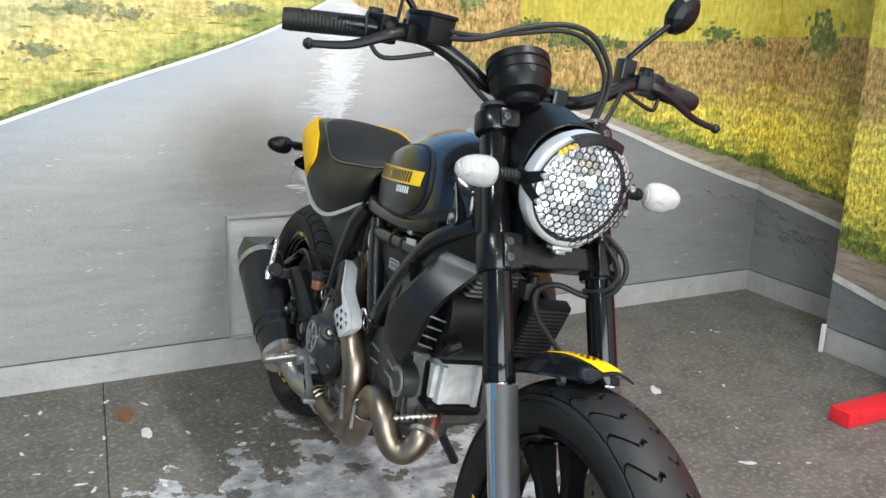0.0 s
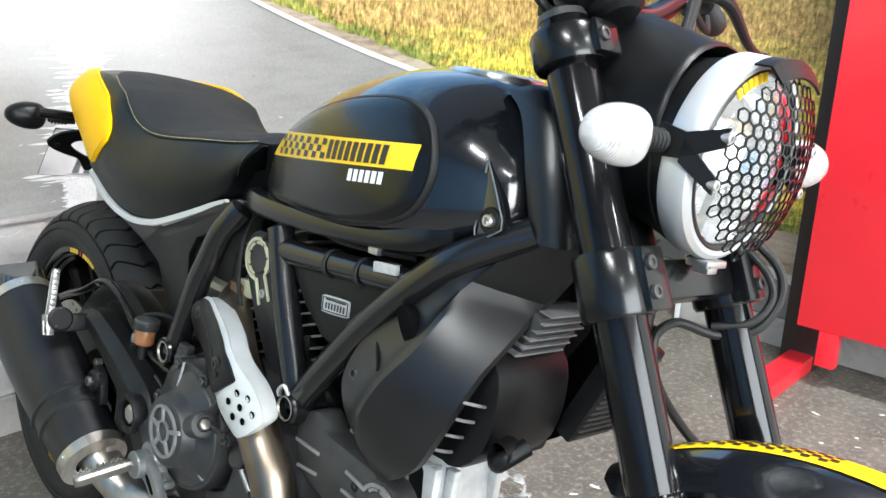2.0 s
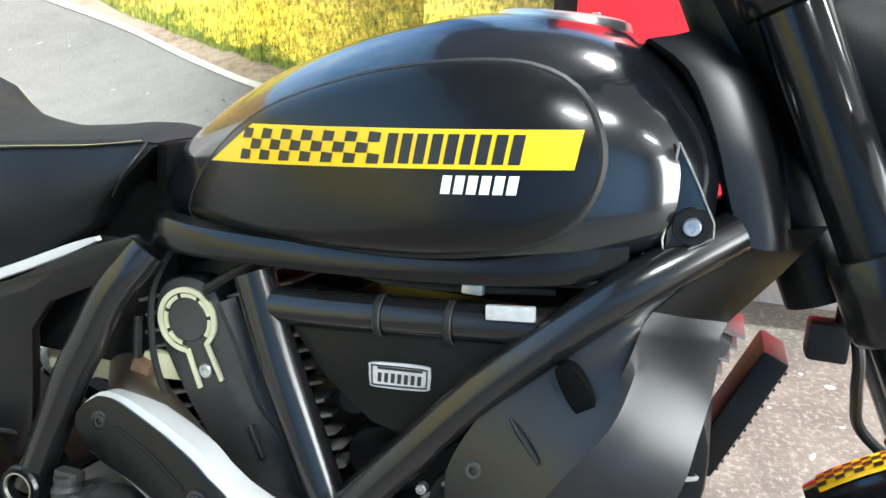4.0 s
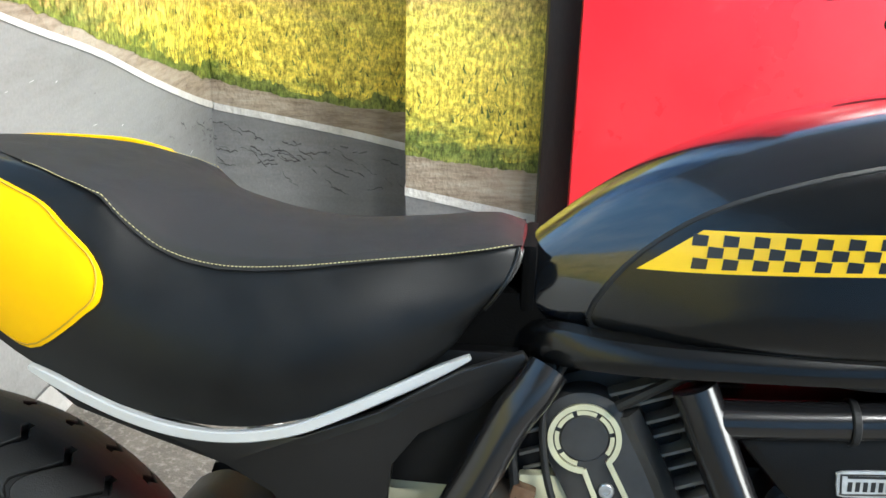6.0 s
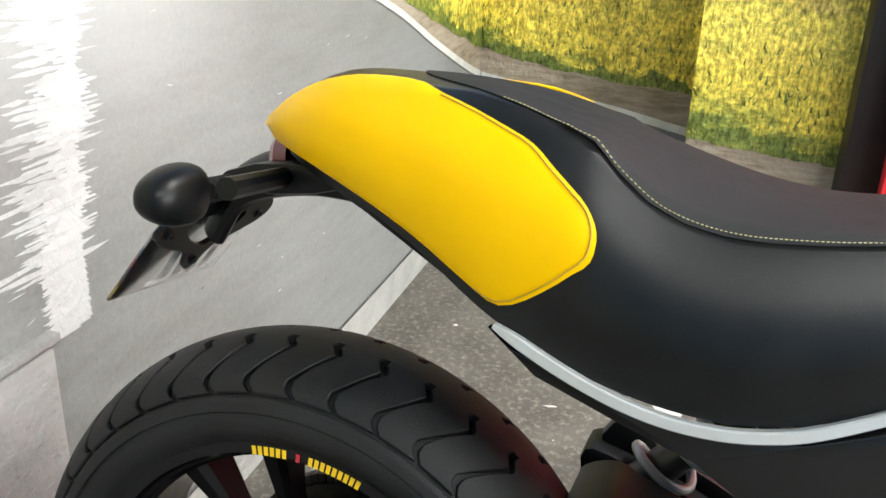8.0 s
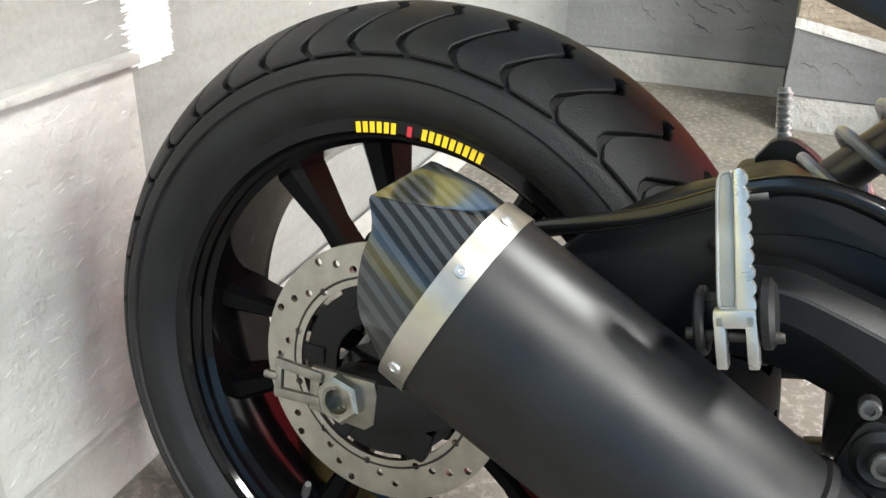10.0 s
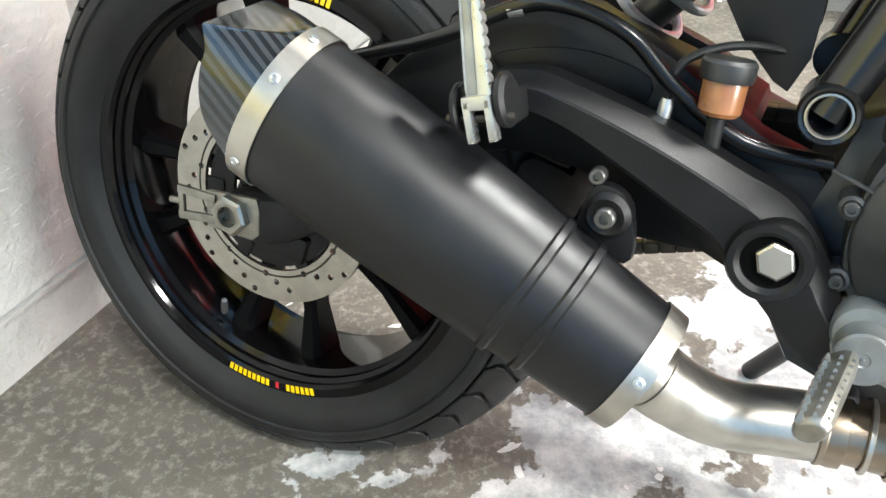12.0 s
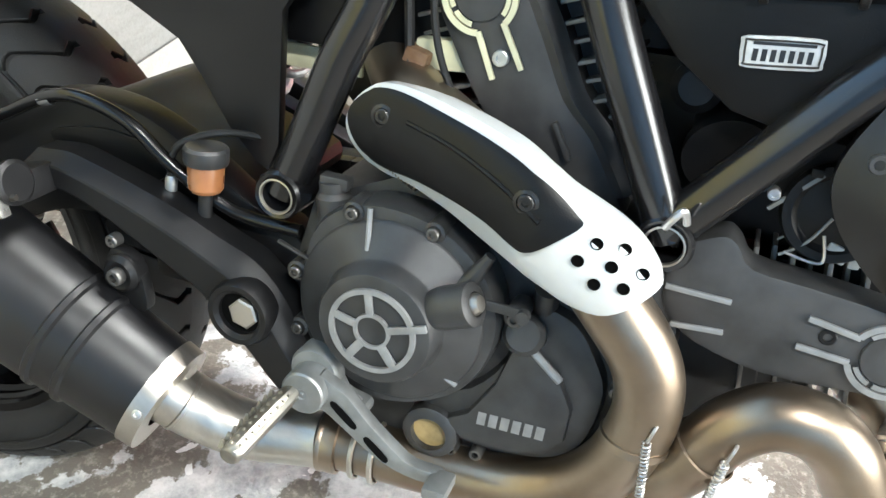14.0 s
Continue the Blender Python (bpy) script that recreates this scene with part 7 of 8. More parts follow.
part("clevis_bridge", box((0.2702, -0.2165, 0.4945), (0.0205, 0.0100, 0.0095), Matrix.Rotation(radians(-14), 4, "Y"), 0.0014), PEGA, pmnt)
part("peg_pin", lathe([(0.0030, 0), (0.0030, 0.046), (0.0024, 0.048), (0, 0.048)], (0.2480, -0.213, 0.4790), (1, 0, 0.2), 12), CHAINM, pmnt)
PEGD = material("satin_peg_alloy", (0.30, 0.30, 0.285), 0.42, 0.7, 0.15, 40, 600, 0.06)
peg_a = (Vector((0.2509, -0.204, 0.566)) - Vector((0.2652, -0.214, 0.5007))).normalized()
peg_w = Vector((1, 0, 0.2))
peg_w = (peg_w - peg_a * peg_w.dot(peg_a)).normalized()
peg_d = peg_a.cross(peg_w)
peg_m = Matrix.Translation((0.2655, -0.214, 0.4990)) @ Matrix((peg_w, peg_d, peg_a)).transposed().to_4x4()


def on_peg(bm):
    bm.transform(peg_m)
    return bm


peg_out = smooth_ring([(-0.0050, 0.002), (-0.0052, 0.030), (-0.0050, 0.058), (-0.0036, 0.0660), (0.0, 0.0680), (0.0032, 0.0665), (0.0044, 0.058), (0.0048, 0.030), (0.0050, 0.002), (0.0030, -0.002), (-0.0030, -0.002)], 2)
rp_ = part("rear_peg", on_peg(plate(peg_out, -0.002, 0.007, 0.0015)), PEGD, hg, "folded serrated alloy passenger peg")
part("peg_rim", on_peg(tube([(x * 0.86, -0.0022, z * 0.97 + 0.001) for x, z in peg_out + peg_out[:1]], 0.0010, 8, 1)), PEGD, rp_)
scal = [(0.0046, -0.004)]
for i in range(9):
    z = -0.003 + 0.0078 * i
    e = 0.0135 - 0.0005 * i
    scal += [(e - 0.0012, z), (e + 0.0004, z + 0.0022), (e + 0.0004, z + 0.0050), (e - 0.0010, z + 0.0076)]
scal += [(0.0060, 0.0690), (0.0036, 0.0675)]
part("peg_plate", on_peg(plate(scal, -0.0042, 0.004, 0.0006)), PEGA, rp_, "bright scalloped edge of the peg")
far_up = Vector((-0.17, 0.02, 1)).normalized()
peg2 = part("rear_peg", lathe([(0.0058, 0), (0.0058, 0.044), (0.0045, 0.047), (0, 0.047)], (0.2575, 0.186, 0.530), far_up, 16), EMBLEM, bike, "folded far-side passenger peg")
for i in range(7):
    part("peg_tooth", lathe([(0.0058, 0), (0.0070, 0.0008), (0.0070, 0.0032), (0.0058, 0.004)], Vector((0.2575, 0.186, 0.533)) + far_up * 0.006 * i, far_up, 14), EMBLEM, peg2)
part("peg_hanger", plate(smooth_ring([(0.225, 0.505), (0.27, 0.50), (0.36, 0.47), (0.48, 0.42), (0.48, 0.38), (0.36, 0.42), (0.24, 0.46)], 3), 0.14, 0.20, 0.006), MATT, bike)
part("battery_plate", box((0.478, -0.055, 0.594), (0.072, 0.004, 0.020), None, 0.002), SAND, bike, "cream metal strip behind the frame")
# added block that keeps the gap between the frame tubes dark
part("frame_gap_filler", box((0.555, 0, 0.60), (0.06, 0.15, 0.14), None, 0.01), MATT, bike, "plain black block filling the space between the frame tubes")
# reservoir of the rear brake
rv = part("brake_reservoir", lathe([(0, 0.0), (0.0125, 0.0), (0.0145, 0.003), (0.0150, 0.022), (0.0145, 0.024), (0, 0.024)], (0.412, -0.132, 0.491), (0.03, 0.05, 1), 28), material("amber_plastic", (0.26, 0.105, 0.042), 0.3, 0, 0.15, 60, 400, 0.03, coat=0.3), bike, "small amber brake fluid reservoir")
part("reservoir_cap", lathe([(0.0176, 0.0), (0.0184, 0.002), (0.0184, 0.012), (0.0166, 0.0145), (0, 0.0145)], (0.4127, -0.1308, 0.5145), (0.03, 0.05, 1), 28), CAST, rv, "black screw cap")
part("reservoir_neck", lathe([(0.006, 0), (0.006, 0.022), (0.0085, 0.024), (0, 0.024)], (0.411, -0.133, 0.467), (0.03, 0.05, 1), 16), RUBBER, rv)
part("brake_line", tube([(0.375, -0.128, 0.487), (0.379, -0.128, 0.515), (0.392, -0.122, 0.528), (0.42, -0.108, 0.535), (0.46, -0.09, 0.53)], 0.0032, 10), RUBBER, bike)
part("line_fitting", joined(lathe([(0.0045, 0), (0.0052, 0.002), (0.0052, 0.020), (0.0042, 0.024), (0, 0.024)], (0.374, -0.128, 0.472), (0.1, 0, 1), 14)), ZINC, bike)
part("brake_line", tube([(0.05, -0.115, 0.46), (0.12, -0.125, 0.487), (0.20, -0.135, 0.515), (0.262, -0.138, 0.545), (0.30, -0.138, 0.551), (0.345, -0.136, 0.537), (0.38, -0.13, 0.505), (0.43, -0.12, 0.472), (0.49, -0.115, 0.465)], 0.0060, 12), SATINP, bike)
part("line_fitting", lathe([(0.0058, 0), (0.0058, 0.012)], (0.258, -0.138, 0.543), (1, 0, 0.25), 14), ZINC, bike)
part("far_hanger", plate(smooth_ring([(0.240, 0.500), (0.244, 0.523), (0.254, 0.533), (0.270, 0.533), (0.288, 0.523), (0.310, 0.508), (0.40, 0.470), (0.39, 0.445), (0.30, 0.470)], 2), 0.165, 0.192, 0.005), MATT, bike, "black far-side peg hanger")
# shock absorber on the far side
part("shock_spring", spring((0.290, 0.128, 0.495), (0.450, 0.128, 0.665), 0.030, 0.0050, 6.5, 10, 18), material("grey_spring_enamel", (0.34, 0.345, 0.345), 0.35, 0.3), bike, "grey shock absorber spring")
part("shock_body", tube([(0.27, 0.128, 0.475), (0.48, 0.128, 0.70)], 0.018, 20), material("shock_tube", (0.045, 0.043, 0.043), 0.35, 0.5), bike)
# rider's peg and brake pedal
pegm = part("peg_bracket", joined(lathe([(0.0205, -0.03), (0.0215, -0.006), (0.0195, -0.002), (0, -0.002)], (0.5318, -0.172, 0.3725), RIGHT, 30), plate(smooth_ring([(0.515, 0.385), (0.545, 0.380), (0.556, 0.358), (0.576, 0.352), (0.576, 0.342), (0.550, 0.338), (0.520, 0.345), (0.512, 0.365)], 3), -0.150, -0.168, 0.004)), PEDAL, bike, "grey alloy pedal pivot")
part("bracket_bolt", joined(lathe([(0.0085, -0.006), (0.0085, 0.002), (0.0060, 0.004)], (0.5655, -0.166, 0.3480), RIGHT, 20), bolt((0.5655, -0.168, 0.348), RIGHT, 0.0058, 0.003)), ZINC, pegm)
part("pivot_cap", lathe([(0.0185, -0.022), (0.0185, -0.001), (0.0172, 0.0008), (0.0050, 0.0008), (0.0040, 0.0), (0.0015, 0.0), (0.001, 0.0012), (0, 0.0012)], (0.5327, -0.190, 0.3648), RIGHT, 40), PEDAL, pegm, "flat round steel pivot cap")
p0, p1 = Vector((0.522, -0.186, 0.362)), Vector((0.5085, -0.258, 0.344))
rpeg = part("rider_peg", tube([p0, p0.lerp(p1, 0.25), p0.lerp(p1, 0.9), p1], [0.010, 0.0128, 0.0128, 0.009], 12, 3, flat=0.7), AXLEM, bike, "serrated steel rider's footpeg")
for i in range(9):
    for k in (-1, 0, 1):
        c = p0.lerp(p1, 0.20 + 0.093 * i) + Vector((0.0075 * k, 0, 0.0088 - 0.001 * abs(k)))
        part("peg_tooth", lathe([(0.0040, -0.004), (0.0010, 0.0034), (0, 0.0034)], c, (0, 0, 1), 4), AXLEM, rpeg)
pdl = part("brake_pedal", joined(plate(smooth_ring([(0.540, 0.380), (0.554, 0.374), (0.568, 0.3665), (0.585, 0.3490), (0.6075, 0.3300), (0.624, 0.3195), (0.648, 0.3176), (0.6475, 0.3075), (0.6197, 0.3070), (0.592, 0.3165), (0.564, 0.3350), (0.546, 0.3465), (0.530, 0.350)], 3), -0.168, -0.181, 0.003), box((0.650, -0.185, 0.3125), (0.020, 0.028, 0.011), None, 0.003)), PEDAL, bike, "alloy brake pedal with lightening slots")
for x, z, half in ((0.5650, 0.3490, 0.012), (0.5940, 0.3250, 0.011)):
    d = Vector((0.76, 0, -0.65))
    o = Vector((0.65, 0, 0.76)) * 0.0028
    ends = [Vector((x, 0, z)) + d * half * q for q in (-1, 1)]
    # thin black plates painted on as the slots' shade
    part("pedal_slot_shade", plate(smooth_ring([(p.x, p.z) for p in (ends[0] - o, ends[0] + o, ends[1] + o, ends[1] - o)], 3), -0.1795, -0.1820, 0), HOLESHADE, pdl)
part("return_spring", tube([(0.455, -0.14, 0.385), (0.475, -0.145, 0.362), (0.492, -0.15, 0.343)], 0.0035, 8), CHAINM, bike)
part("side_stand", tube([(0.55, 0.13, 0.30), (0.52, 0.20, 0.19), (0.47, 0.29, 0.075)], 0.012, 12), MATT, bike)

# ---- front end ----
RAKE = radians(26)
fd = Vector((math.sin(RAKE), 0, -math.cos(RAKE)))
fork0 = Vector((1.022, 0, 1.028))
for sd in (-1, 1):
    o = fork0 + YAX * (YC + 0.096 * sd)
    fk = part("fork_tube", lathe([(0, 0.041), (0.0225, 0.041), (0.0235, 0.044), (0.0235, 0.452), (0.0230, 0.454), (0.0230, 0.457), (0.0258, 0.459), (0.0258, 0.481), (0.0245, 0.484), (0.019, 0.484)], o, fd, 40), FORKP, bike, "gloss black fork tube")
    part("stanchion", lathe([(0.0205, 0.47), (0.0205, 0.72), (0.0, 0.72)], o, fd, 32), CHROME, fk, "bright fork stanchion")
    part("fork_foot", joined(lathe([(0.0, 0.665), (0.027, 0.665), (0.030, 0.675), (0.030, 0.72), (0.024, 0.76), (0, 0.77)], o, fd, 26), box(FWC + YAX * 0.094 * sd + Vector((-0.01, 0, 0.02)), (0.07, 0.03, 0.09), Matrix.Rotation(RAKE, 4, "Y"), 0.01)), MATT, fk)
    # stone guard over the front and inner side of the stanchion
    gr = []
    fwd = Vector((math.cos(RAKE), 0, math.sin(RAKE)))
    for i in range(15):
        h = 0.487 + 0.200 * i / 14
        c = o + fd * h
        k = min(1.0, 0.80 + 0.13 * i)
        ring = []
        for a in range(-5, 6):
            q = radians(38 + a * 17 * k)
            ring.append(c + 0.0285 * (math.cos(q) * fwd - sd * math.sin(q) * YAX))
        for a in range(5, -6, -1):
            q = radians(38 + a * 17 * k)
            ring.append(c + 0.0245 * (math.cos(q) * fwd - sd * math.sin(q) * YAX))
        gr.append(ring)
    part("stone_guard", loft(gr), GUARDG, fk, "dark grey plastic fork guard", 50)
    part("fork_cap", lathe([(0, 0.030), (0.012, 0.030), (0.014, 0.033), (0.022, 0.035), (0.0235, 0.042)], o, fd, 28), CASTG, fk)
dc = bmesh.new()
for i in range(8):
    h0, h1, w0, w1 = 0.486 + 0.008 * i, 0.494 + 0.008 * i, 14 - 1.4 * i, 14 - 1.4 * (i + 1)
    q = []
    for h, w in ((h0, w0), (h0, 0), (h1, 0), (h1, w1)):
        a = radians(-40 + w)
        q.append(dc.verts.new(fork0 + YAX * (YC - 0.096) + fd * h + 0.0208 * (math.cos(a) * Vector((math.cos(RAKE), 0, math.sin(RAKE))) + math.sin(a) * YAX)))
    dc.faces.new(q)
part("fork_decal", dc, REDPRINT, bike, "red wedge decal on the stanchion")


def yoke(h, halfh, name, bolts):
    c = fork0 + fd * h + YAX * YC
    m = Matrix.Rotation(-RAKE, 4, "Y")
    bms = []
    for sd in (-1, 1):
        bms.append(lathe([(0.0235, -halfh), (0.031, -halfh), (0.033, -halfh + 0.004), (0.033, halfh - 0.004), (0.031, halfh), (0.0235, halfh)], c + YAX * 0.096 * sd, fd, 36))
        fwd = Vector((math.cos(RAKE), 0, math.sin(RAKE)))
        bms.append(box(c + YAX * 0.087 * sd + fwd * 0.024, (0.030, 0.034, halfh * 1.9), m, 0.004))
    bms.append(box(c, (0.05, 0.15, halfh * 1.3), m, 0.008))
    y = part(name, joined(*bms), SATINP, bike, "satin black fork yoke")
    for sd in (-1, 1):
        for k in bolts:
            fwd = Vector((math.cos(RAKE), 0, math.sin(RAKE)))
            at = c + YAX * 0.095 * sd + fwd * 0.0395 + fd * k
            part("pinch_bolt", bolt(at, fwd, 0.0065, 0.003), CASTG, y)
    return y


yoke(0.068, 0.0165, "top_yoke", (0.0,))
yoke(0.283, 0.029, "lower_yoke", (-0.0125, 0.0125))
part("steering_stem", lathe([(0.03, 0.0), (0.03, 0.30)], fork0 + Vector((-0.035, 0, -0.01)), fd, 24), SATIN, bike)

# headlight
HLD = Vector((0.985, 0, -0.10)).normalized()
HL = Vector((1.166, 0.010, 0.897))
hl = part("headlight", lathe([(0, -0.105), (0.035, -0.100), (0.066, -0.080), (0.079, -0.045), (0.0865, 0.0), (0.0865, 0.006)], HL, HLD, 56), SATIN, bike, "round headlight with black shell and mesh guard")
part("bezel", lathe([(0.0850, -0.001), (0.0905, 0.0), (0.0920, 0.004), (0.0920, 0.020), (0.0905, 0.025), (0.086, 0.0285), (0.0815, 0.028), (0.080, 0.022), (0.0795, 0.014)], HL, HLD, 72), SILVER, hl, "brushed silver headlight bezel")
part("bezel_groove", lathe([(0.0815, 0.0283), (0.0800, 0.0292), (0.0775, 0.0288), (0.0765, 0.022)], HL, HLD, 64), BPRINT, hl, "black inner ring of the bezel")
FACET = material("facet_silver", (0.9, 0.9, 0.91), 0.22, 0.5, 0.1, 60, 300, 0.3)
facets = lathe([(0.0765, 0.020), (0.072, 0.006), (0.065, -0.007), (0.054, -0.017), (0.042, -0.026), (0.029, -0.032), (0.014, -0.036), (0.0, -0.038)], HL, HLD, 30)
rf = random.Random(3)
for v in facets.verts:
    v.co += Vector((rf.uniform(-1, 1), rf.uniform(-1, 1), rf.uniform(-1, 1))) * 0.0032
part("reflector", facets, material("facetted_reflector", (0.90, 0.91, 0.92), 0.10, 0.85, 0.06, 60, 110, 0.35), hl, "bright facetted reflector", 4)
part("lamp_cell", lathe([(0.0, 0.006), (0.010, 0.006), (0.014, 0.0), (0.017, -0.030)], HL, HLD, 24), FACET, hl)
part("lamp_shield", joined(*[box(HL + HLD * 0.002 + Vector((0, 0.050 * math.cos(a), 0.050 * math.sin(a))), (0.004, 0.034, 0.003), Matrix.Rotation(a, 4, "X"), 0.0008) for a in (radians(200), radians(235), radians(270), radians(305), radians(340))]), EMBLEM, hl, "grey lamp surround")
gl = part("lens", lathe([(0.0, 0.044), (0.03, 0.042), (0.06, 0.036), (0.072, 0.029), (0.0775, 0.022), (0.0755, 0.020), (0.06, 0.032), (0.03, 0.038), (0.0, 0.040)], HL, HLD, 56), GLASS, hl, "clear headlight glass")
gl.visible_shadow = False
for k in range(6):
    a = radians(133 - 6.0 * k)
    part("lens_mark", box(HL + HLD * 0.0300 + 0.0755 * (math.cos(a) * YAX + math.sin(a) * Vector((0.1, 0, 0.995))), (0.0015, 0.0055, 0.0085), Matrix.Rotation(a - radians(90), 4, "X"), 0), YPRINT, hl)
part("bezel_catch", joined(box(HL + HLD * 0.014 + Vector((0, -0.006, -0.0945)), (0.022, 0.036, 0.007), None, 0.002), box(HL + HLD * 0.014 + Vector((0, -0.006, -0.100)), (0.016, 0.018, 0.008), None, 0.002)), ALU, hl, "pale metal bezel catch")
# honeycomb guard
hx, hy = Vector((0, 1, 0)), Vector((0, 1, 0)).cross(HLD).normalized() * -1
cell = 0.0066
gb = bmesh.new()
GR = 0.083
dome = lambda r: 0.066 - 0.020 * (r / GR) ** 2


def gpoint(u, v, h):
    return HL + hx * u + hy * v + HLD * (dome(math.hypot(u, v)) + h)


for i in range(-10, 11):
    for j in range(-10, 11):
        cx = cell * math.sqrt(3) * (i + 0.5 * (j % 2))
        cy = cell * 1.5 * j
        if math.hypot(cx, cy) > GR - 0.003:
            continue
        rings = []
        for rr, h in ((cell * 0.85, 0.0007), (cell * 1.001, 0.0007), (cell * 1.001, -0.0007), (cell * 0.85, -0.0007)):
            rings.append([gb.verts.new(gpoint(cx + rr * math.cos(radians(60 * k + 30)), cy + rr * math.sin(radians(60 * k + 30)), h)) for k in range(6)])
        for a, b in ((0, 1), (2, 3), (3, 0)):
            for k in range(6):
                gb.faces.new((rings[a][k], rings[a][(k + 1) % 6], rings[b][(k + 1) % 6], rings[b][k]))
guard = part("mesh_guard", gb, SATINP, hl, "black honeycomb headlight guard", 20)
for sd in (-1, 1):
    arm = [HL + HLD * -0.004 + hx * 0.0945 * sd + hy * 0.006, HL + HLD * 0.018 + hx * 0.0935 * sd + hy * 0.006, HL + HLD * 0.036 + hx * 0.086 * sd + hy * 0.006]
    fork = bmesh.new()
    for pts, w in (((arm[0], arm[1], HL + HLD * 0.047 + hx * 0.080 * sd + hy * 0.020), (0.014, 0.011, 0.008)), ((arm[1] + hy * -0.004, HL + HLD * 0.047 + hx * 0.080 * sd + hy * -0.020), (0.010, 0.007))):
        prev = None
        for p, hw in zip(pts, w):
            cur = [fork.verts.new(p + hy * q * hw + hx * sd * d) for q, d in ((-1, 0.002), (1, 0.002), (1, -0.001), (-1, -0.001))]
            if prev:
                for k in range(4):
                    fork.faces.new((prev[k], prev[(k + 1) % 4], cur[(k + 1) % 4], cur[k]))
            else:
                fork.faces.new(cur[::-1])
            prev = cur
        fork.faces.new(prev)
    part("guard_arm", fork, SATIN, guard, "black forked guard arm")
    for v in (-0.019, 0.020):
        part("guard_bolt", bolt(HL + HLD * 0.046 + hx * 0.0795 * sd + hy * v, HLD, 0.0048, 0.004), ZINC, guard)
vis = []
for i in range(13):
    a = radians(90 + 28 * (i / 6 - 1))
    c = hx * math.cos(a) + hy * math.sin(a)
    vis.append([HL + c * r + HLD * d for r, d in ((0.0925, 0.030), (0.0935, 0.046), (0.080, 0.056), (0.0785, 0.054), (0.0915, 0.044), (0.0905, 0.030))])
part("guard_visor", loft(vis), SATIN, guard, "solid black upper rim of the guard")
# nacelle behind the headlight
part("nacelle", loft([[Vector((x, YC + w * math.cos(t), z + h * math.sin(t))) for t in [2 * math.pi * k / 28 for k in range(28)]] for x, w, z, h in ((1.005, 0.055, 0.982, 0.03), (1.035, 0.070, 0.962, 0.055), (1.070, 0.078, 0.935, 0.082), (1.110, 0.084, 0.915, 0.090), (1.146, 0.088, 0.903, 0.0925), (1.150, 0.089, 0.902, 0.093), (1.153, 0.086, 0.902, 0.090), (1.145, 0.082, 0.902, 0.086), (1.10, 0.075, 0.905, 0.08))], caps=False), SATIN, bike, "satin black nacelle behind the headlight", 60)

# indicators
LENS = glass_material("clear_indicator_lens", (0.93, 0.91, 0.88), 0.20, through_share=0.78)
WHITER = material("white_reflector", (0.88, 0.89, 0.90), 0.3, 0.3, 0.08, 60, 300, 0.1)
rib = WHITER.node_tree.nodes.new("ShaderNodeTexWave")
rib.bands_direction = "Y"
rib.inputs["Scale"].default_value = 120
WHITER.node_tree.links.new(WHITER.node_tree.nodes.new("ShaderNodeTexCoord").outputs["Object"], rib.inputs["Vector"])
WHITER.node_tree.nodes["Bump"].inputs["Strength"].default_value = 0.9
WHITER.node_tree.links.new(rib.outputs[0], WHITER.node_tree.nodes["Bump"].inputs["Height"])
BULBM = material("warm_bulb", (0.72, 0.56, 0.40), 0.35, 0.1, 0.1, 60, 300, 0.1)


def indicator(at, sd, fwd, rear=False):
    at = Vector(at)
    ind = tagged(new("indicator"), label="black rear indicator on a stalk" if rear else "clear front indicator on a ribbed stalk")
    ind.parent = bike
    sq = Vector((0, sd, 0))
    up = fwd.cross(sq).normalized()
    shell = SATIN if rear else LENS

    def egg(k, d0, d1, n=12):
        rs = []
        for i in range(n + 1):
            q = -1 + 2 * i / n
            c = at + fwd * (d0 + (d1 - d0) * (i / n))
            s = math.sqrt(max(0.0004, 1 - abs(q) ** 2.4)) * k
            rs.append([c + sq * (0.0345 * s * (math.cos(t) * 1.08 if math.cos(t) > 0 else -(abs(math.cos(t)) ** 0.72) * 0.92)) + up * (0.0240 * s * (1 if math.sin(t) > 0 else -1) * abs(math.sin(t)) ** 0.88 * (1 - 0.12 * math.cos(t))) for t in [2 * math.pi * j / 32 for j in range(32)]])
        return loft(rs)
    part("lens", egg(1.0, -0.018, 0.026), SATIN if rear else LENS, ind, "" if rear else "clear faceted lens", 80)
    if not rear:
        part("reflector", egg(0.93, -0.017, 0.020), WHITER, ind, "", 80)
        part("bulb", lathe([(0, 0.003), (0.007, 0.002), (0.010, 0), (0.010, -0.01)], at + fwd * 0.0145, fwd, 18), BULBM, ind)
    st = at - sq * 0.036
    part("stalk", joined(tube([st, st - sq * 0.045], 0.008, 12), *[lathe([(0.0085, 0), (0.0105, 0.0015), (0.0085, 0.003)], st - sq * (0.004 + 0.006 * i), -sq, 14) for i in range(5)]), RUBBER, ind)


indicator((1.166, -0.156, 0.902), -1, Vector((0.98, 0, -0.05)))
indicator((1.166, 0.181, 0.900), 1, Vector((0.98, 0, -0.05)))
for sd in (-1, 1):
    indicator((-0.060, sd * 0.152, 0.764), sd, Vector((-0.98, 0, 0.05)), True)
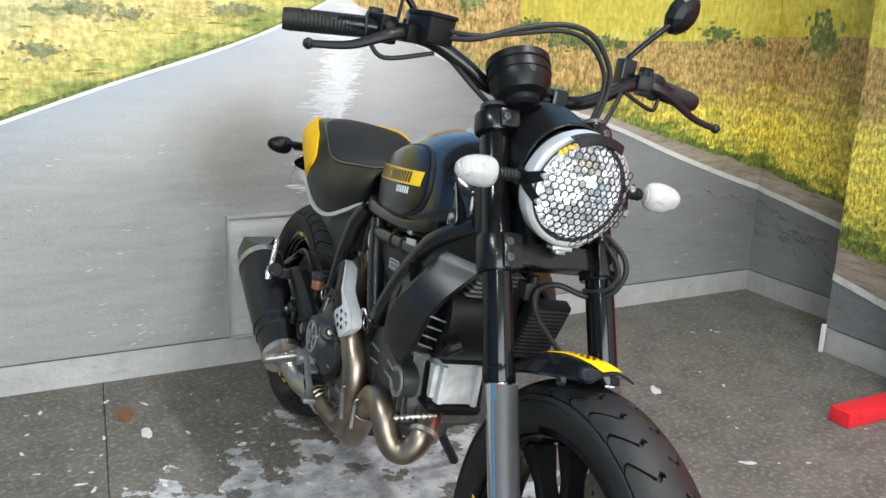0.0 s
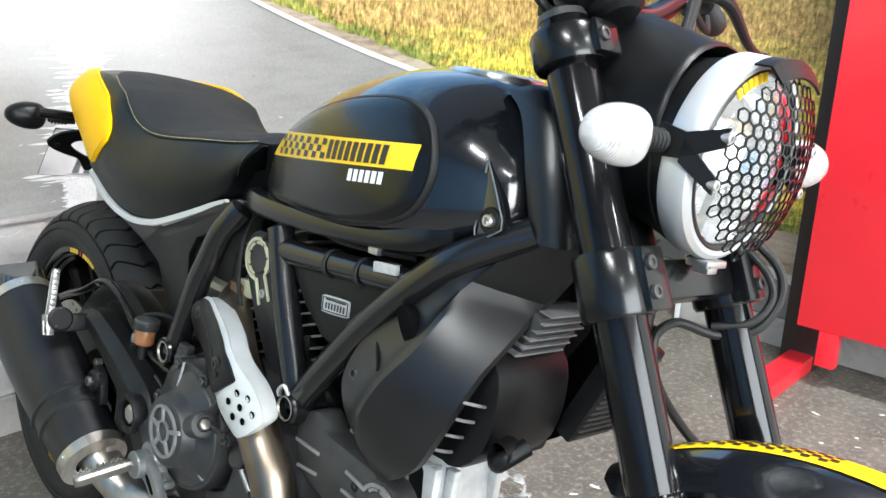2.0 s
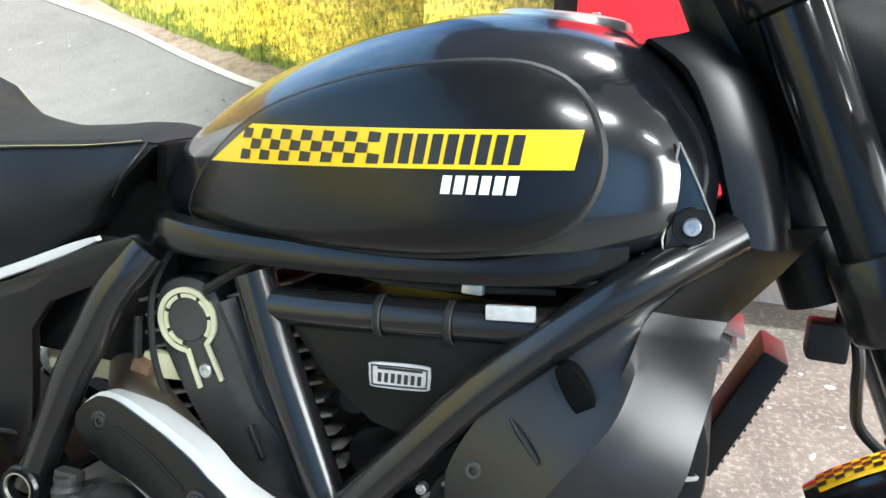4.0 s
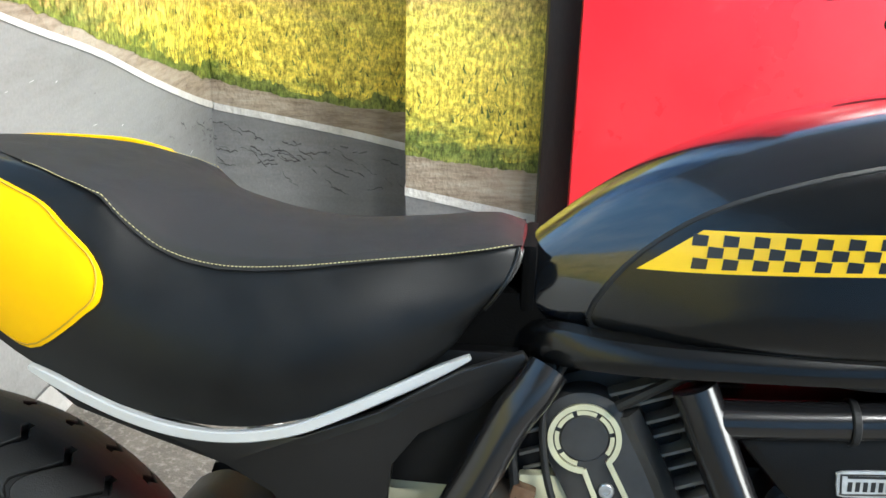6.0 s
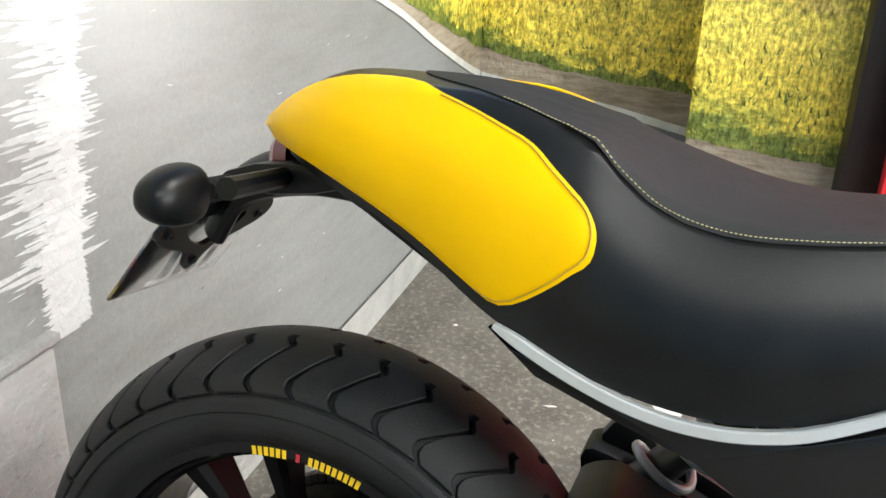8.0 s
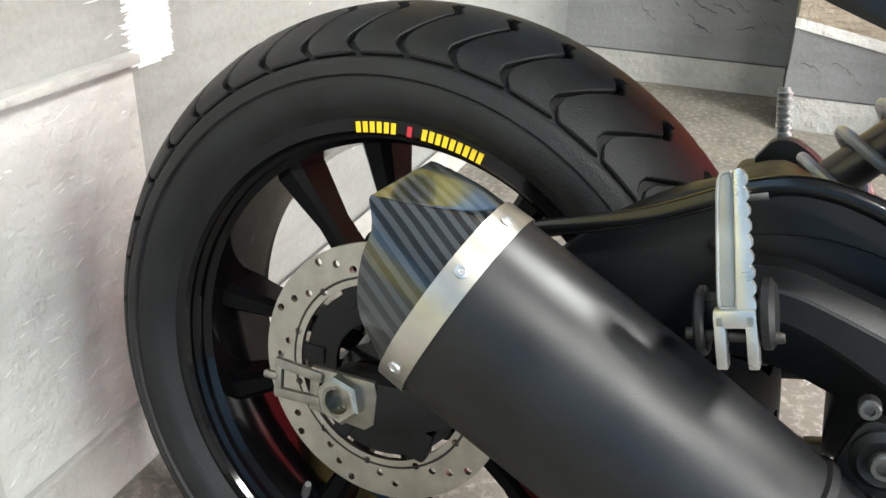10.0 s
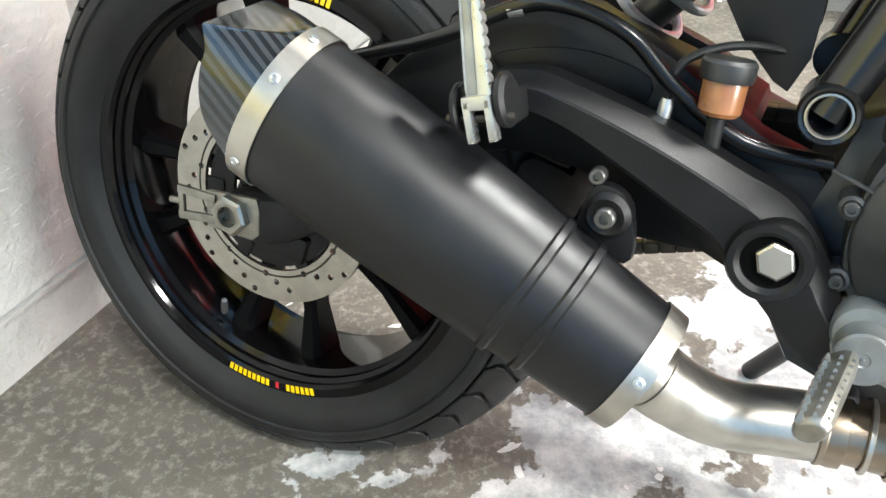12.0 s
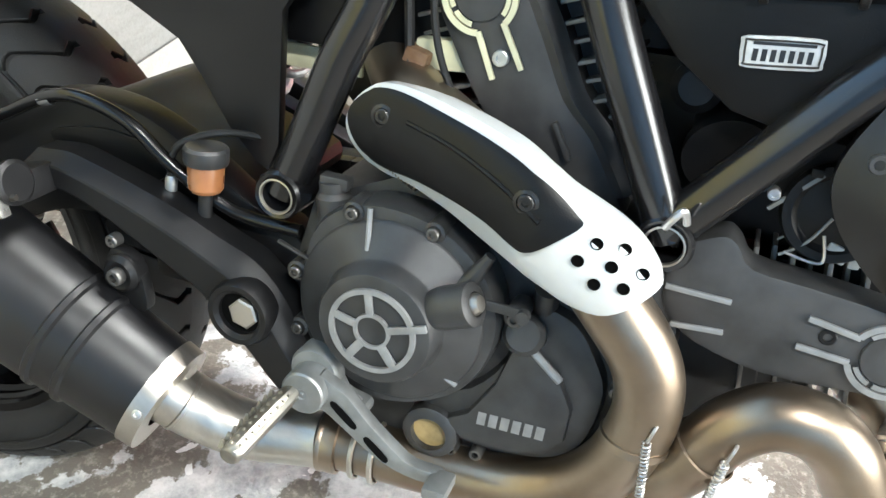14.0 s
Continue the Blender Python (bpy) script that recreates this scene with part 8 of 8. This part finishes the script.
# front mudguard
fr = []
for i in range(25):
    a = radians(134 - 44 * i / 24)
    r = 0.356 - 0.016 * i / 24
    w = 0.066 * min(1.0, 0.35 + 2.2 * math.sin(math.pi * (i + 0.6) / 32)) * (1 - 0.45 * max(0, (i - 14) / 10) ** 1.5)
    ring = []
    for th, rr in ((0, 0), (1, -0.004)):
        cols = range(-6, 7) if th == 0 else range(6, -7, -1)
        for k in cols:
            q = k / 6
            ring.append(FWC + Vector((math.cos(a), 0, math.sin(a))) * (r + rr - 0.030 * q * q * (w / 0.066) ** 1.3) + YAX * w * q)
    fr.append(ring)
mg = part("front_mudguard", loft(fr), GLOSS, bike, "gloss black mudguard with yellow checked stripe", 50)


def guard_surf(a, q, h):
    r = 0.356 - 0.016 * (radians(134) - a) / radians(44) + h - 0.0039 - 0.030 * q * q
    return FWC + Vector((math.cos(a), 0, math.sin(a))) * (r + 0.0012) + YAX * 0.066 * q


ys, cs = bmesh.new(), bmesh.new()
for i in range(34):
    a0, a1 = radians(132 - 1.22 * i), radians(132 - 1.22 * (i + 1))
    for k in range(6):
        q0, q1 = -0.27 + 0.09 * k, -0.27 + 0.09 * (k + 1)
        f = [guard_surf(a, q, 0.0038) for a, q in ((a0, q0), (a1, q0), (a1, q1), (a0, q1))]
        ys.faces.new([ys.verts.new(p) for p in f])
        if (i + k) % 2 and i < 28 and k in (1, 2, 3, 4):
            f = [guard_surf(a, q, 0.0046) for a, q in ((a0, q0), (a1, q0), (a1, q1), (a0, q1))]
            cs.faces.new([cs.verts.new(p) for p in f])
part("stripe_decal", ys, YPRINT, mg, "yellow stripe")
part("checker_print", cs, BPRINT, mg)
part("guard_bolt", bolt(FWC + Vector((-0.02, -0.072, 0.318)), RIGHT, 0.007, 0.004), BPRINT, mg)
# handlebar
bar = part("handlebar", tube([(0.905, -0.405, 1.070), (0.94, -0.32, 1.080), (0.965, -0.25, 1.082), (0.985, -0.19, 1.077), (1.000, -0.13, 1.050), (1.005, -0.07, 1.022), (1.005, 0.07, 1.022), (1.000, 0.13, 1.038), (0.985, 0.20, 1.072), (0.965, 0.26, 1.082), (0.94, 0.32, 1.080), (0.905, 0.405, 1.070)], 0.0125, 18), SATINP, bike, "wide black handlebar")
for y in (-0.045, 0.045):
    part("bar_clamp", box((1.005, y, 1.020), (0.04, 0.03, 0.045), None, 0.006), SATINP, bike)
for sd in (-1, 1):
    gp0, gp1 = Vector((0.905, sd * 0.410, 1.069)), Vector((0.943, sd * 0.292, 1.080))
    gd = (gp1 - gp0).normalized()
    gp = part("grip", joined(tube([gp0, gp0.lerp(gp1, 0.04), gp0.lerp(gp1, 0.95), gp1], [0.015, 0.0185, 0.0175, 0.019], 20, 3), lathe([(0.018, 0), (0.025, 0.001), (0.025, 0.004), (0.018, 0.005)], gp1, gd, 24)), RUBBER, bike, "ribbed black rubber grip")
    for i in range(17):
        part("grip_rib", lathe([(0.0178, 0), (0.0190, 0.001), (0.0178, 0.002)], gp0.lerp(gp1, 0.1 + 0.05 * i), gd, 20), RUBBER, gp)
    part("switchgear", joined(box(gp1 + gd * 0.028, (0.042, 0.036, 0.045), Matrix.Rotation(radians(-18 * sd), 4, "Z"), 0.006), box(gp1 + gd * 0.02 + Vector((-0.02, 0, 0.026)), (0.02, 0.022, 0.014), None, 0.004), lathe([(0.008, 0), (0.009, 0.006), (0.006, 0.009), (0, 0.009)], gp1 + gd * 0.03 + Vector((0.02, 0, 0.004)), (1, 0, 0.1), 14)), SATIN, bike, "black switch housing")
    lt = Vector((0.984, 0.420, 1.027)) if sd > 0 else Vector((0.969, -0.385, 1.037))
    part("lever", joined(tube([gp1 + gd * 0.055 + Vector((0.028, 0, -0.004)), gp1 + gd * 0.02 + Vector((0.052, 0, -0.010)), (0.990, lt.y - sd * 0.06, lt.z + 0.010), lt], [0.009, 0.008, 0.006, 0.005], 12, 5, flat=1.2), lathe([(0, -0.0095), (0.0055, -0.0078), (0.0092, -0.002), (0.0092, 0.002), (0.0055, 0.0078), (0, 0.0095)], lt, (0, 1, 0), 18)), MATT, bike, "black brake or clutch lever")
    part("lever_perch", joined(box(gp1 + gd * 0.062 + Vector((0.018, 0, -0.003)), (0.045, 0.03, 0.028), Matrix.Rotation(radians(-18 * sd), 4, "Z"), 0.005), lathe([(0.006, 0), (0.006, 0.008), (0, 0.008)], gp1 + gd * 0.055 + Vector((0.030, 0, 0.010)), (0, 0, 1), 12)), SATIN, bike)
    part("lever_guard", tube([gp1 + gd * 0.005 + Vector((0.02, 0, -0.022)), gp1 + gd * 0.03 + Vector((0.03, 0, -0.045)), gp1 + gd * 0.11 + Vector((0.02, 0, -0.030))], 0.004, 8), RUBBER, bike)
part("fluid_reservoir", joined(box((0.992, -0.198, 1.094), (0.055, 0.054, 0.042), Matrix.Rotation(radians(18), 4, "Z"), 0.004), box((0.992, -0.198, 1.1175), (0.060, 0.058, 0.008), Matrix.Rotation(radians(18), 4, "Z"), 0.003)), SATIN, bike, "square black brake fluid reservoir")
# mirrors
for sd, mx in ((-1, -0.255), (1, 0.245)):
    my = mx * 0.84
    ms = part("mirror", joined(tube([(0.955, my, 1.085), (0.955, my, 1.115), (0.955, my + sd * 0.02, 1.140), (0.955, my + sd * 0.055, 1.175), (0.955, my + sd * 0.085, 1.205)], 0.0055, 12), box((0.958, my, 1.095), (0.028, 0.030, 0.05), None, 0.005)), SATINP, bike, "black mirror on a bent stem")
    mc = Vector((0.952, my + sd * 0.100, 1.222))
    shell = lathe([(0, 0.026), (0.012, 0.024), (0.026, 0.016), (0.032, 0.005), (0.0325, -0.004), (0.029, -0.006)], mc, (0.95, 0.05 * sd, -0.25), 12)
    for v in shell.verts:
        v.co = mc + (v.co - mc) + Vector((0, 0.25 * sd * (v.co.z - mc.z), 0.30 * (v.co.z - mc.z)))
    part("mirror_shell", shell, SATIN, ms, "faceted black mirror shell", 12)
    part("mirror_glass", lathe([(0, -0.005), (0.0290, -0.005)], mc, (0.95, 0.05 * sd, -0.25), 24), CHROME, ms)
# speedometer
SPA = Vector((-0.55, -0.02, 0.83)).normalized()
SPC = Vector((1.048, -0.054, 1.047))
spd = part("speedometer", lathe([(0.0000, -0.0535), (0.0193, -0.0535), (0.0257, -0.0481), (0.0278, -0.0407), (0.0407, -0.0342), (0.0498, -0.0171), (0.0503, -0.0043), (0.0524, -0.0032), (0.0524, 0.0011), (0.0503, 0.0021), (0.0503, 0.0128), (0.0530, 0.0150), (0.0530, 0.0278), (0.0481, 0.0300), (0.0460, 0.0257), (0.0000, 0.0257)], SPC, SPA, 48), SATIN, bike, "round black instrument pod", 30)
part("pod_bracket", joined(box((1.03, -0.03, 0.99), (0.04, 0.05, 0.012), None, 0.003), tube([(1.035, -0.05, 1.0), (1.02, -0.03, 0.985), (1.005, -0.01, 0.995)], 0.008, 10)), SATIN, bike)
part("pod_button", lathe([(0.006, 0), (0.006, 0.004), (0, 0.004)], SPC + Vector((0.045, -0.006, 0.018)), (0.9, -0.1, 0.4), 12), BPRINT, spd)
# cables over the bars
for pts, r in (([(0.985, -0.20, 1.085), (1.03, -0.137, 1.093), (1.045, -0.072, 1.122), (1.05, 0.008, 1.144), (1.05, 0.065, 1.137), (1.05, 0.103, 1.102), (1.05, 0.117, 1.066), (1.05, 0.109, 1.016), (1.045, 0.09, 0.95)], 0.0048), ([(0.985, -0.205, 1.10), (1.03, -0.137, 1.098), (1.045, -0.072, 1.115), (1.05, 0.008, 1.134), (1.05, 0.058, 1.126), (1.05, 0.094, 1.094), (1.05, 0.107, 1.060), (1.05, 0.10, 1.01), (1.045, 0.08, 0.94)], 0.0042), ([(0.97, 0.20, 1.075), (1.02, 0.16, 1.04), (1.05, 0.12, 0.99), (1.05, 0.09, 0.92)], 0.0045), ([(0.99, -0.16, 1.06), (1.02, -0.12, 1.02), (1.03, -0.07, 0.985)], 0.0045), ([(0.975, -0.25, 1.10), (0.985, -0.25, 1.16), (0.985, -0.25, 1.25)], 0.003)):
    part("cable", tube(pts, r, 10), RUBBER, bike)
part("brake_hose", tube([(1.165, 0.100, 0.825), (1.195, 0.118, 0.800), (1.204, 0.122, 0.770), (1.194, 0.108, 0.735), (1.165, 0.085, 0.722), (1.145, 0.04, 0.732), (1.145, 0.005, 0.722), (1.15, 0.0, 0.700), (1.155, 0.015, 0.670), (1.17, 0.05, 0.63), (1.22, 0.07, 0.59), (1.29, 0.075, 0.55)], 0.0048, 10), RUBBER, bike)
part("brake_hose", tube([(1.165, 0.095, 0.815), (1.192, 0.108, 0.790), (1.200, 0.112, 0.766), (1.190, 0.100, 0.741), (1.16, 0.08, 0.730)], 0.004, 10), RUBBER, bike)
part("hose_union", joined(box((1.125, 0.0, 0.715), (0.03, 0.03, 0.03), None, 0.004), lathe([(0.007, 0), (0.007, 0.012), (0, 0.012)], (1.135, 0, 0.73), (0, 0, 1), 12)), MATT, bike)

# side scoops, regulator and oil cooler
# each scoop: rear edge, ridge and front edge from the headstock down to its tip; the fourth row is the sharp fold
SCOOP = (((1.030, -0.098, 0.800), (1.062, -0.082, 0.802), (1.108, -0.044, 0.806)), ((1.000, -0.106, 0.768), (1.030, -0.092, 0.768), (1.082, -0.050, 0.770)), ((0.985, -0.114, 0.742), (1.000, -0.097, 0.738), (1.050, -0.047, 0.727)), ((0.980, -0.115, 0.735), (0.995, -0.106, 0.728), (1.046, -0.057, 0.718)), ((0.945, -0.120, 0.706), (0.993, -0.130, 0.700), (1.046, -0.088, 0.690)), ((0.905, -0.127, 0.672), (0.983, -0.150, 0.667), (1.040, -0.115, 0.658)), ((0.880, -0.132, 0.635), (0.957, -0.161, 0.630), (1.034, -0.131, 0.628)), ((0.868, -0.134, 0.600), (0.932, -0.161, 0.588), (1.018, -0.137, 0.588)), ((0.876, -0.134, 0.570), (0.925, -0.154, 0.557), (1.000, -0.139, 0.553)), ((0.898, -0.130, 0.542), (0.932, -0.143, 0.532), (0.972, -0.136, 0.528)), ((0.925, -0.124, 0.518), (0.933, -0.127, 0.514), (0.945, -0.126, 0.510)))
for sd in (-1, 1):
    lines = [[Vector((row[k][0], -sd * row[k][1], row[k][2])) for row in SCOOP] for k in range(3)]
    rows = list(zip(*[line[:3] + smooth_path(line[3:], 4) for line in lines]))
    rings = []
    for b, m, f in rows:
        o = YAX * sd
        near = min(0.16, 0.008 / max(0.004, (b - m).length))
        ahead = min(0.16, 0.008 / max(0.004, (f - m).length))
        soft = min(0.005, 0.12 * (b - m).length)
        outer = [b, b.lerp(m, 0.35) - o * soft * 0.7, b.lerp(m, 0.62) - o * soft, b.lerp(m, 0.80) - o * soft * 0.55, m.lerp(b, near) - o * 0.0006, m - o * 0.0012, m.lerp(f, ahead) - o * 0.0006, m.lerp(f, 0.45) + o * 0.002, f - o * 0.001, f - o * 0.006]
        rings.append(outer + [p - o * 0.011 for p in (f, m, b)])
    sc = part("radiator_scoop", loft(rings), SCOOPM, bike, "satin black plastic side scoop", 30)
    part("scoop_bolt", bolt((0.890, sd * 0.133, 0.612), (0, sd, 0), 0.0068, 0.007), CASTG, sc)
    part("scoop_rib", tube([(0.906, sd * 0.127, 0.659), (0.921, sd * 0.139, 0.647), (0.938, sd * 0.1505, 0.633)], [0.001, 0.003, 0.0015], 8, 4), SCOOPM, sc)
    # dark plate painting the shade of the recess
    part("scoop_recess_shade", plate(smooth_ring([(0.940, 0.697), (0.951, 0.701), (0.966, 0.686), (0.972, 0.669), (0.964, 0.664), (0.950, 0.677)], 3), sd * 0.122, sd * 0.1385, 0.001), HOLESHADE, sc)
rec = part("regulator", box((1.032, -0.020, 0.692), (0.026, 0.075, 0.062), Matrix.Rotation(radians(24), 4, "Y"), 0.005), CASTG, bike, "finned dark regulator housing")
for i in range(7):
    part("fin", box((1.0505 - 0.0042 * i, -0.012 - 0.0035 * i, 0.720 - 0.0088 * i), (0.026, 0.076, 0.0019), Matrix.Rotation(radians(10), 4, "Y"), 0.0006), EMBLEM, rec)
part("cylinder_shroud", plate(smooth_ring([(0.965, 0.70), (1.035, 0.672), (1.050, 0.63), (1.040, 0.575), (1.0, 0.545), (0.955, 0.58)], 3), -0.092, 0.02, 0.006), MATT, bike)
oc = part("oil_cooler", box((1.070, 0.066, 0.632), (0.024, 0.080, 0.120), Matrix.Rotation(radians(24), 4, "Y"), 0.004), MATT, bike, "black oil cooler behind the fork")
cu = Vector((math.sin(radians(24)), 0, math.cos(radians(24))))
for i in range(13):
    part("cooler_slat", box(Vector((1.070, 0.066, 0.632)) + cu * (0.0085 * (i - 6)) + Vector((0.0118, 0, -0.005)), (0.003, 0.068, 0.0026), Matrix.Rotation(radians(24), 4, "Y"), 0), CASTG, oc)
part("cooler_hose", joined(tube([(1.085, -0.08, 0.60), (1.075, -0.10, 0.585), (1.06, -0.09, 0.575), (1.04, -0.07, 0.58)], 0.009, 12), lathe([(0.013, 0), (0.013, 0.02), (0, 0.02)], (1.072, -0.105, 0.590), (0, 1, 0.2), 16)), MATT, bike)
ed = []
for i in range(5):
    ed.append(tube([(1.026 - 0.011 * i, -0.130, 0.632 - 0.020 * i), (1.042 - 0.011 * i, -0.114, 0.630 - 0.020 * i), (1.038 - 0.011 * i, -0.095, 0.624 - 0.020 * i)], 0.0018, 6))
for q in ed:
    part("head_fin", q, EMBLEM, bike)

# tail: plate holder, plate and lamp
tl = part("tail_bracket", joined(tube([(0.04, 0.0, 0.775), (-0.03, 0.0, 0.775), (-0.10, 0.0, 0.75), (-0.13, 0.0, 0.70)], [0.03, 0.03, 0.026, 0.022], 12, flat=0.5), tube([(-0.02, -0.15, 0.775), (-0.03, -0.06, 0.772), (-0.03, 0.06, 0.772), (-0.02, 0.15, 0.775)], 0.009, 10), plate(smooth_ring([(-0.10, 0.76), (-0.06, 0.78), (0.01, 0.785), (0.03, 0.77), (-0.04, 0.755)], 2), -0.05, 0.05, 0.004)), SATIN, bike, "black tail bracket")
part("tail_lamp", lathe([(0, 0.012), (0.02, 0.011), (0.026, 0.004), (0.028, -0.01), (0, -0.012)], (-0.052, 0, 0.782), (-1, 0, -0.1), 32), material("dark_red_lens", (0.16, 0.008, 0.008), 0.15, 0, 0.1, 30, 300, 0, coat=0.5), bike, "dark red round tail lamp")
pm = Matrix.Rotation(radians(35), 4, "Y")
PC = Vector((-0.150, 0.0, 0.690))
pu = Vector((math.sin(radians(35)), 0, math.cos(radians(35))))
pn = Vector((math.cos(radians(35)), 0, -math.sin(radians(35))))
pp = lambda y, v, d=0.004: PC + YAX * y + pu * v + pn * d
ho = [(-0.088, 0.040), (-0.085, 0.022), (-0.055, 0.006), (-0.022, -0.006), (-0.004, -0.032), (0.010, -0.032), (0.024, -0.006), (0.058, 0.006), (0.088, 0.020), (0.090, 0.040), (0.050, 0.064), (-0.050, 0.064)]
hi = [(-0.045, 0.034), (-0.042, 0.024), (-0.028, 0.012), (-0.014, 0.004), (-0.003, -0.001), (0.006, -0.001), (0.016, 0.004), (0.030, 0.012), (0.042, 0.022), (0.045, 0.034), (0.028, 0.042), (-0.028, 0.042)]
ho, hi = smooth_ring(ho, 3), smooth_ring(hi, 3)
hb = bmesh.new()
lay = [[hb.verts.new(pp(y, v, d)) for y, v in ring] for ring, d in ((ho, 0.007), (ho, 0.002), (hi, 0.002), (hi, 0.007))]
for a in range(4):
    for i in range(len(ho)):
        j = (i + 1) % len(ho)
        hb.faces.new((lay[a][i], lay[a][j], lay[(a + 1) % 4][j], lay[(a + 1) % 4][i]))
holder = part("plate_holder", bevelled(hb, 0.0012), SATIN, tl, "black forked plate holder")
part("holder_stem", tube([pp(0, 0.055, 0.005), pp(0, 0.085, 0.012), (-0.085, 0.0, 0.765)], [0.020, 0.018, 0.014], 12, 4, flat=0.6), SATIN, holder)
for y, v in ((-0.072, 0.028), (0.072, 0.028), (0.003, -0.022)):
    part("holder_bolt", bolt(pp(y, v, 0.007), pn, 0.005, 0.003), MATT, holder)
np_ = part("plate_sheet", box(PC - pn * 0.002, (0.003, 0.164, 0.122), pm, 0.001), ACRYL, tl, "clear acrylic plate carrier")
np_.visible_shadow = False
for i in range(4):
    part("plate_mark", box(pp(-0.012 + 0.022 * i, -0.034, -0.005), (0.001, 0.012, 0.038), pm, 0), PADGREY, np_)
part("plate_mark", box(pp(0.02, -0.056, -0.005), (0.001, 0.10, 0.005), pm, 0), WPRINT, np_)
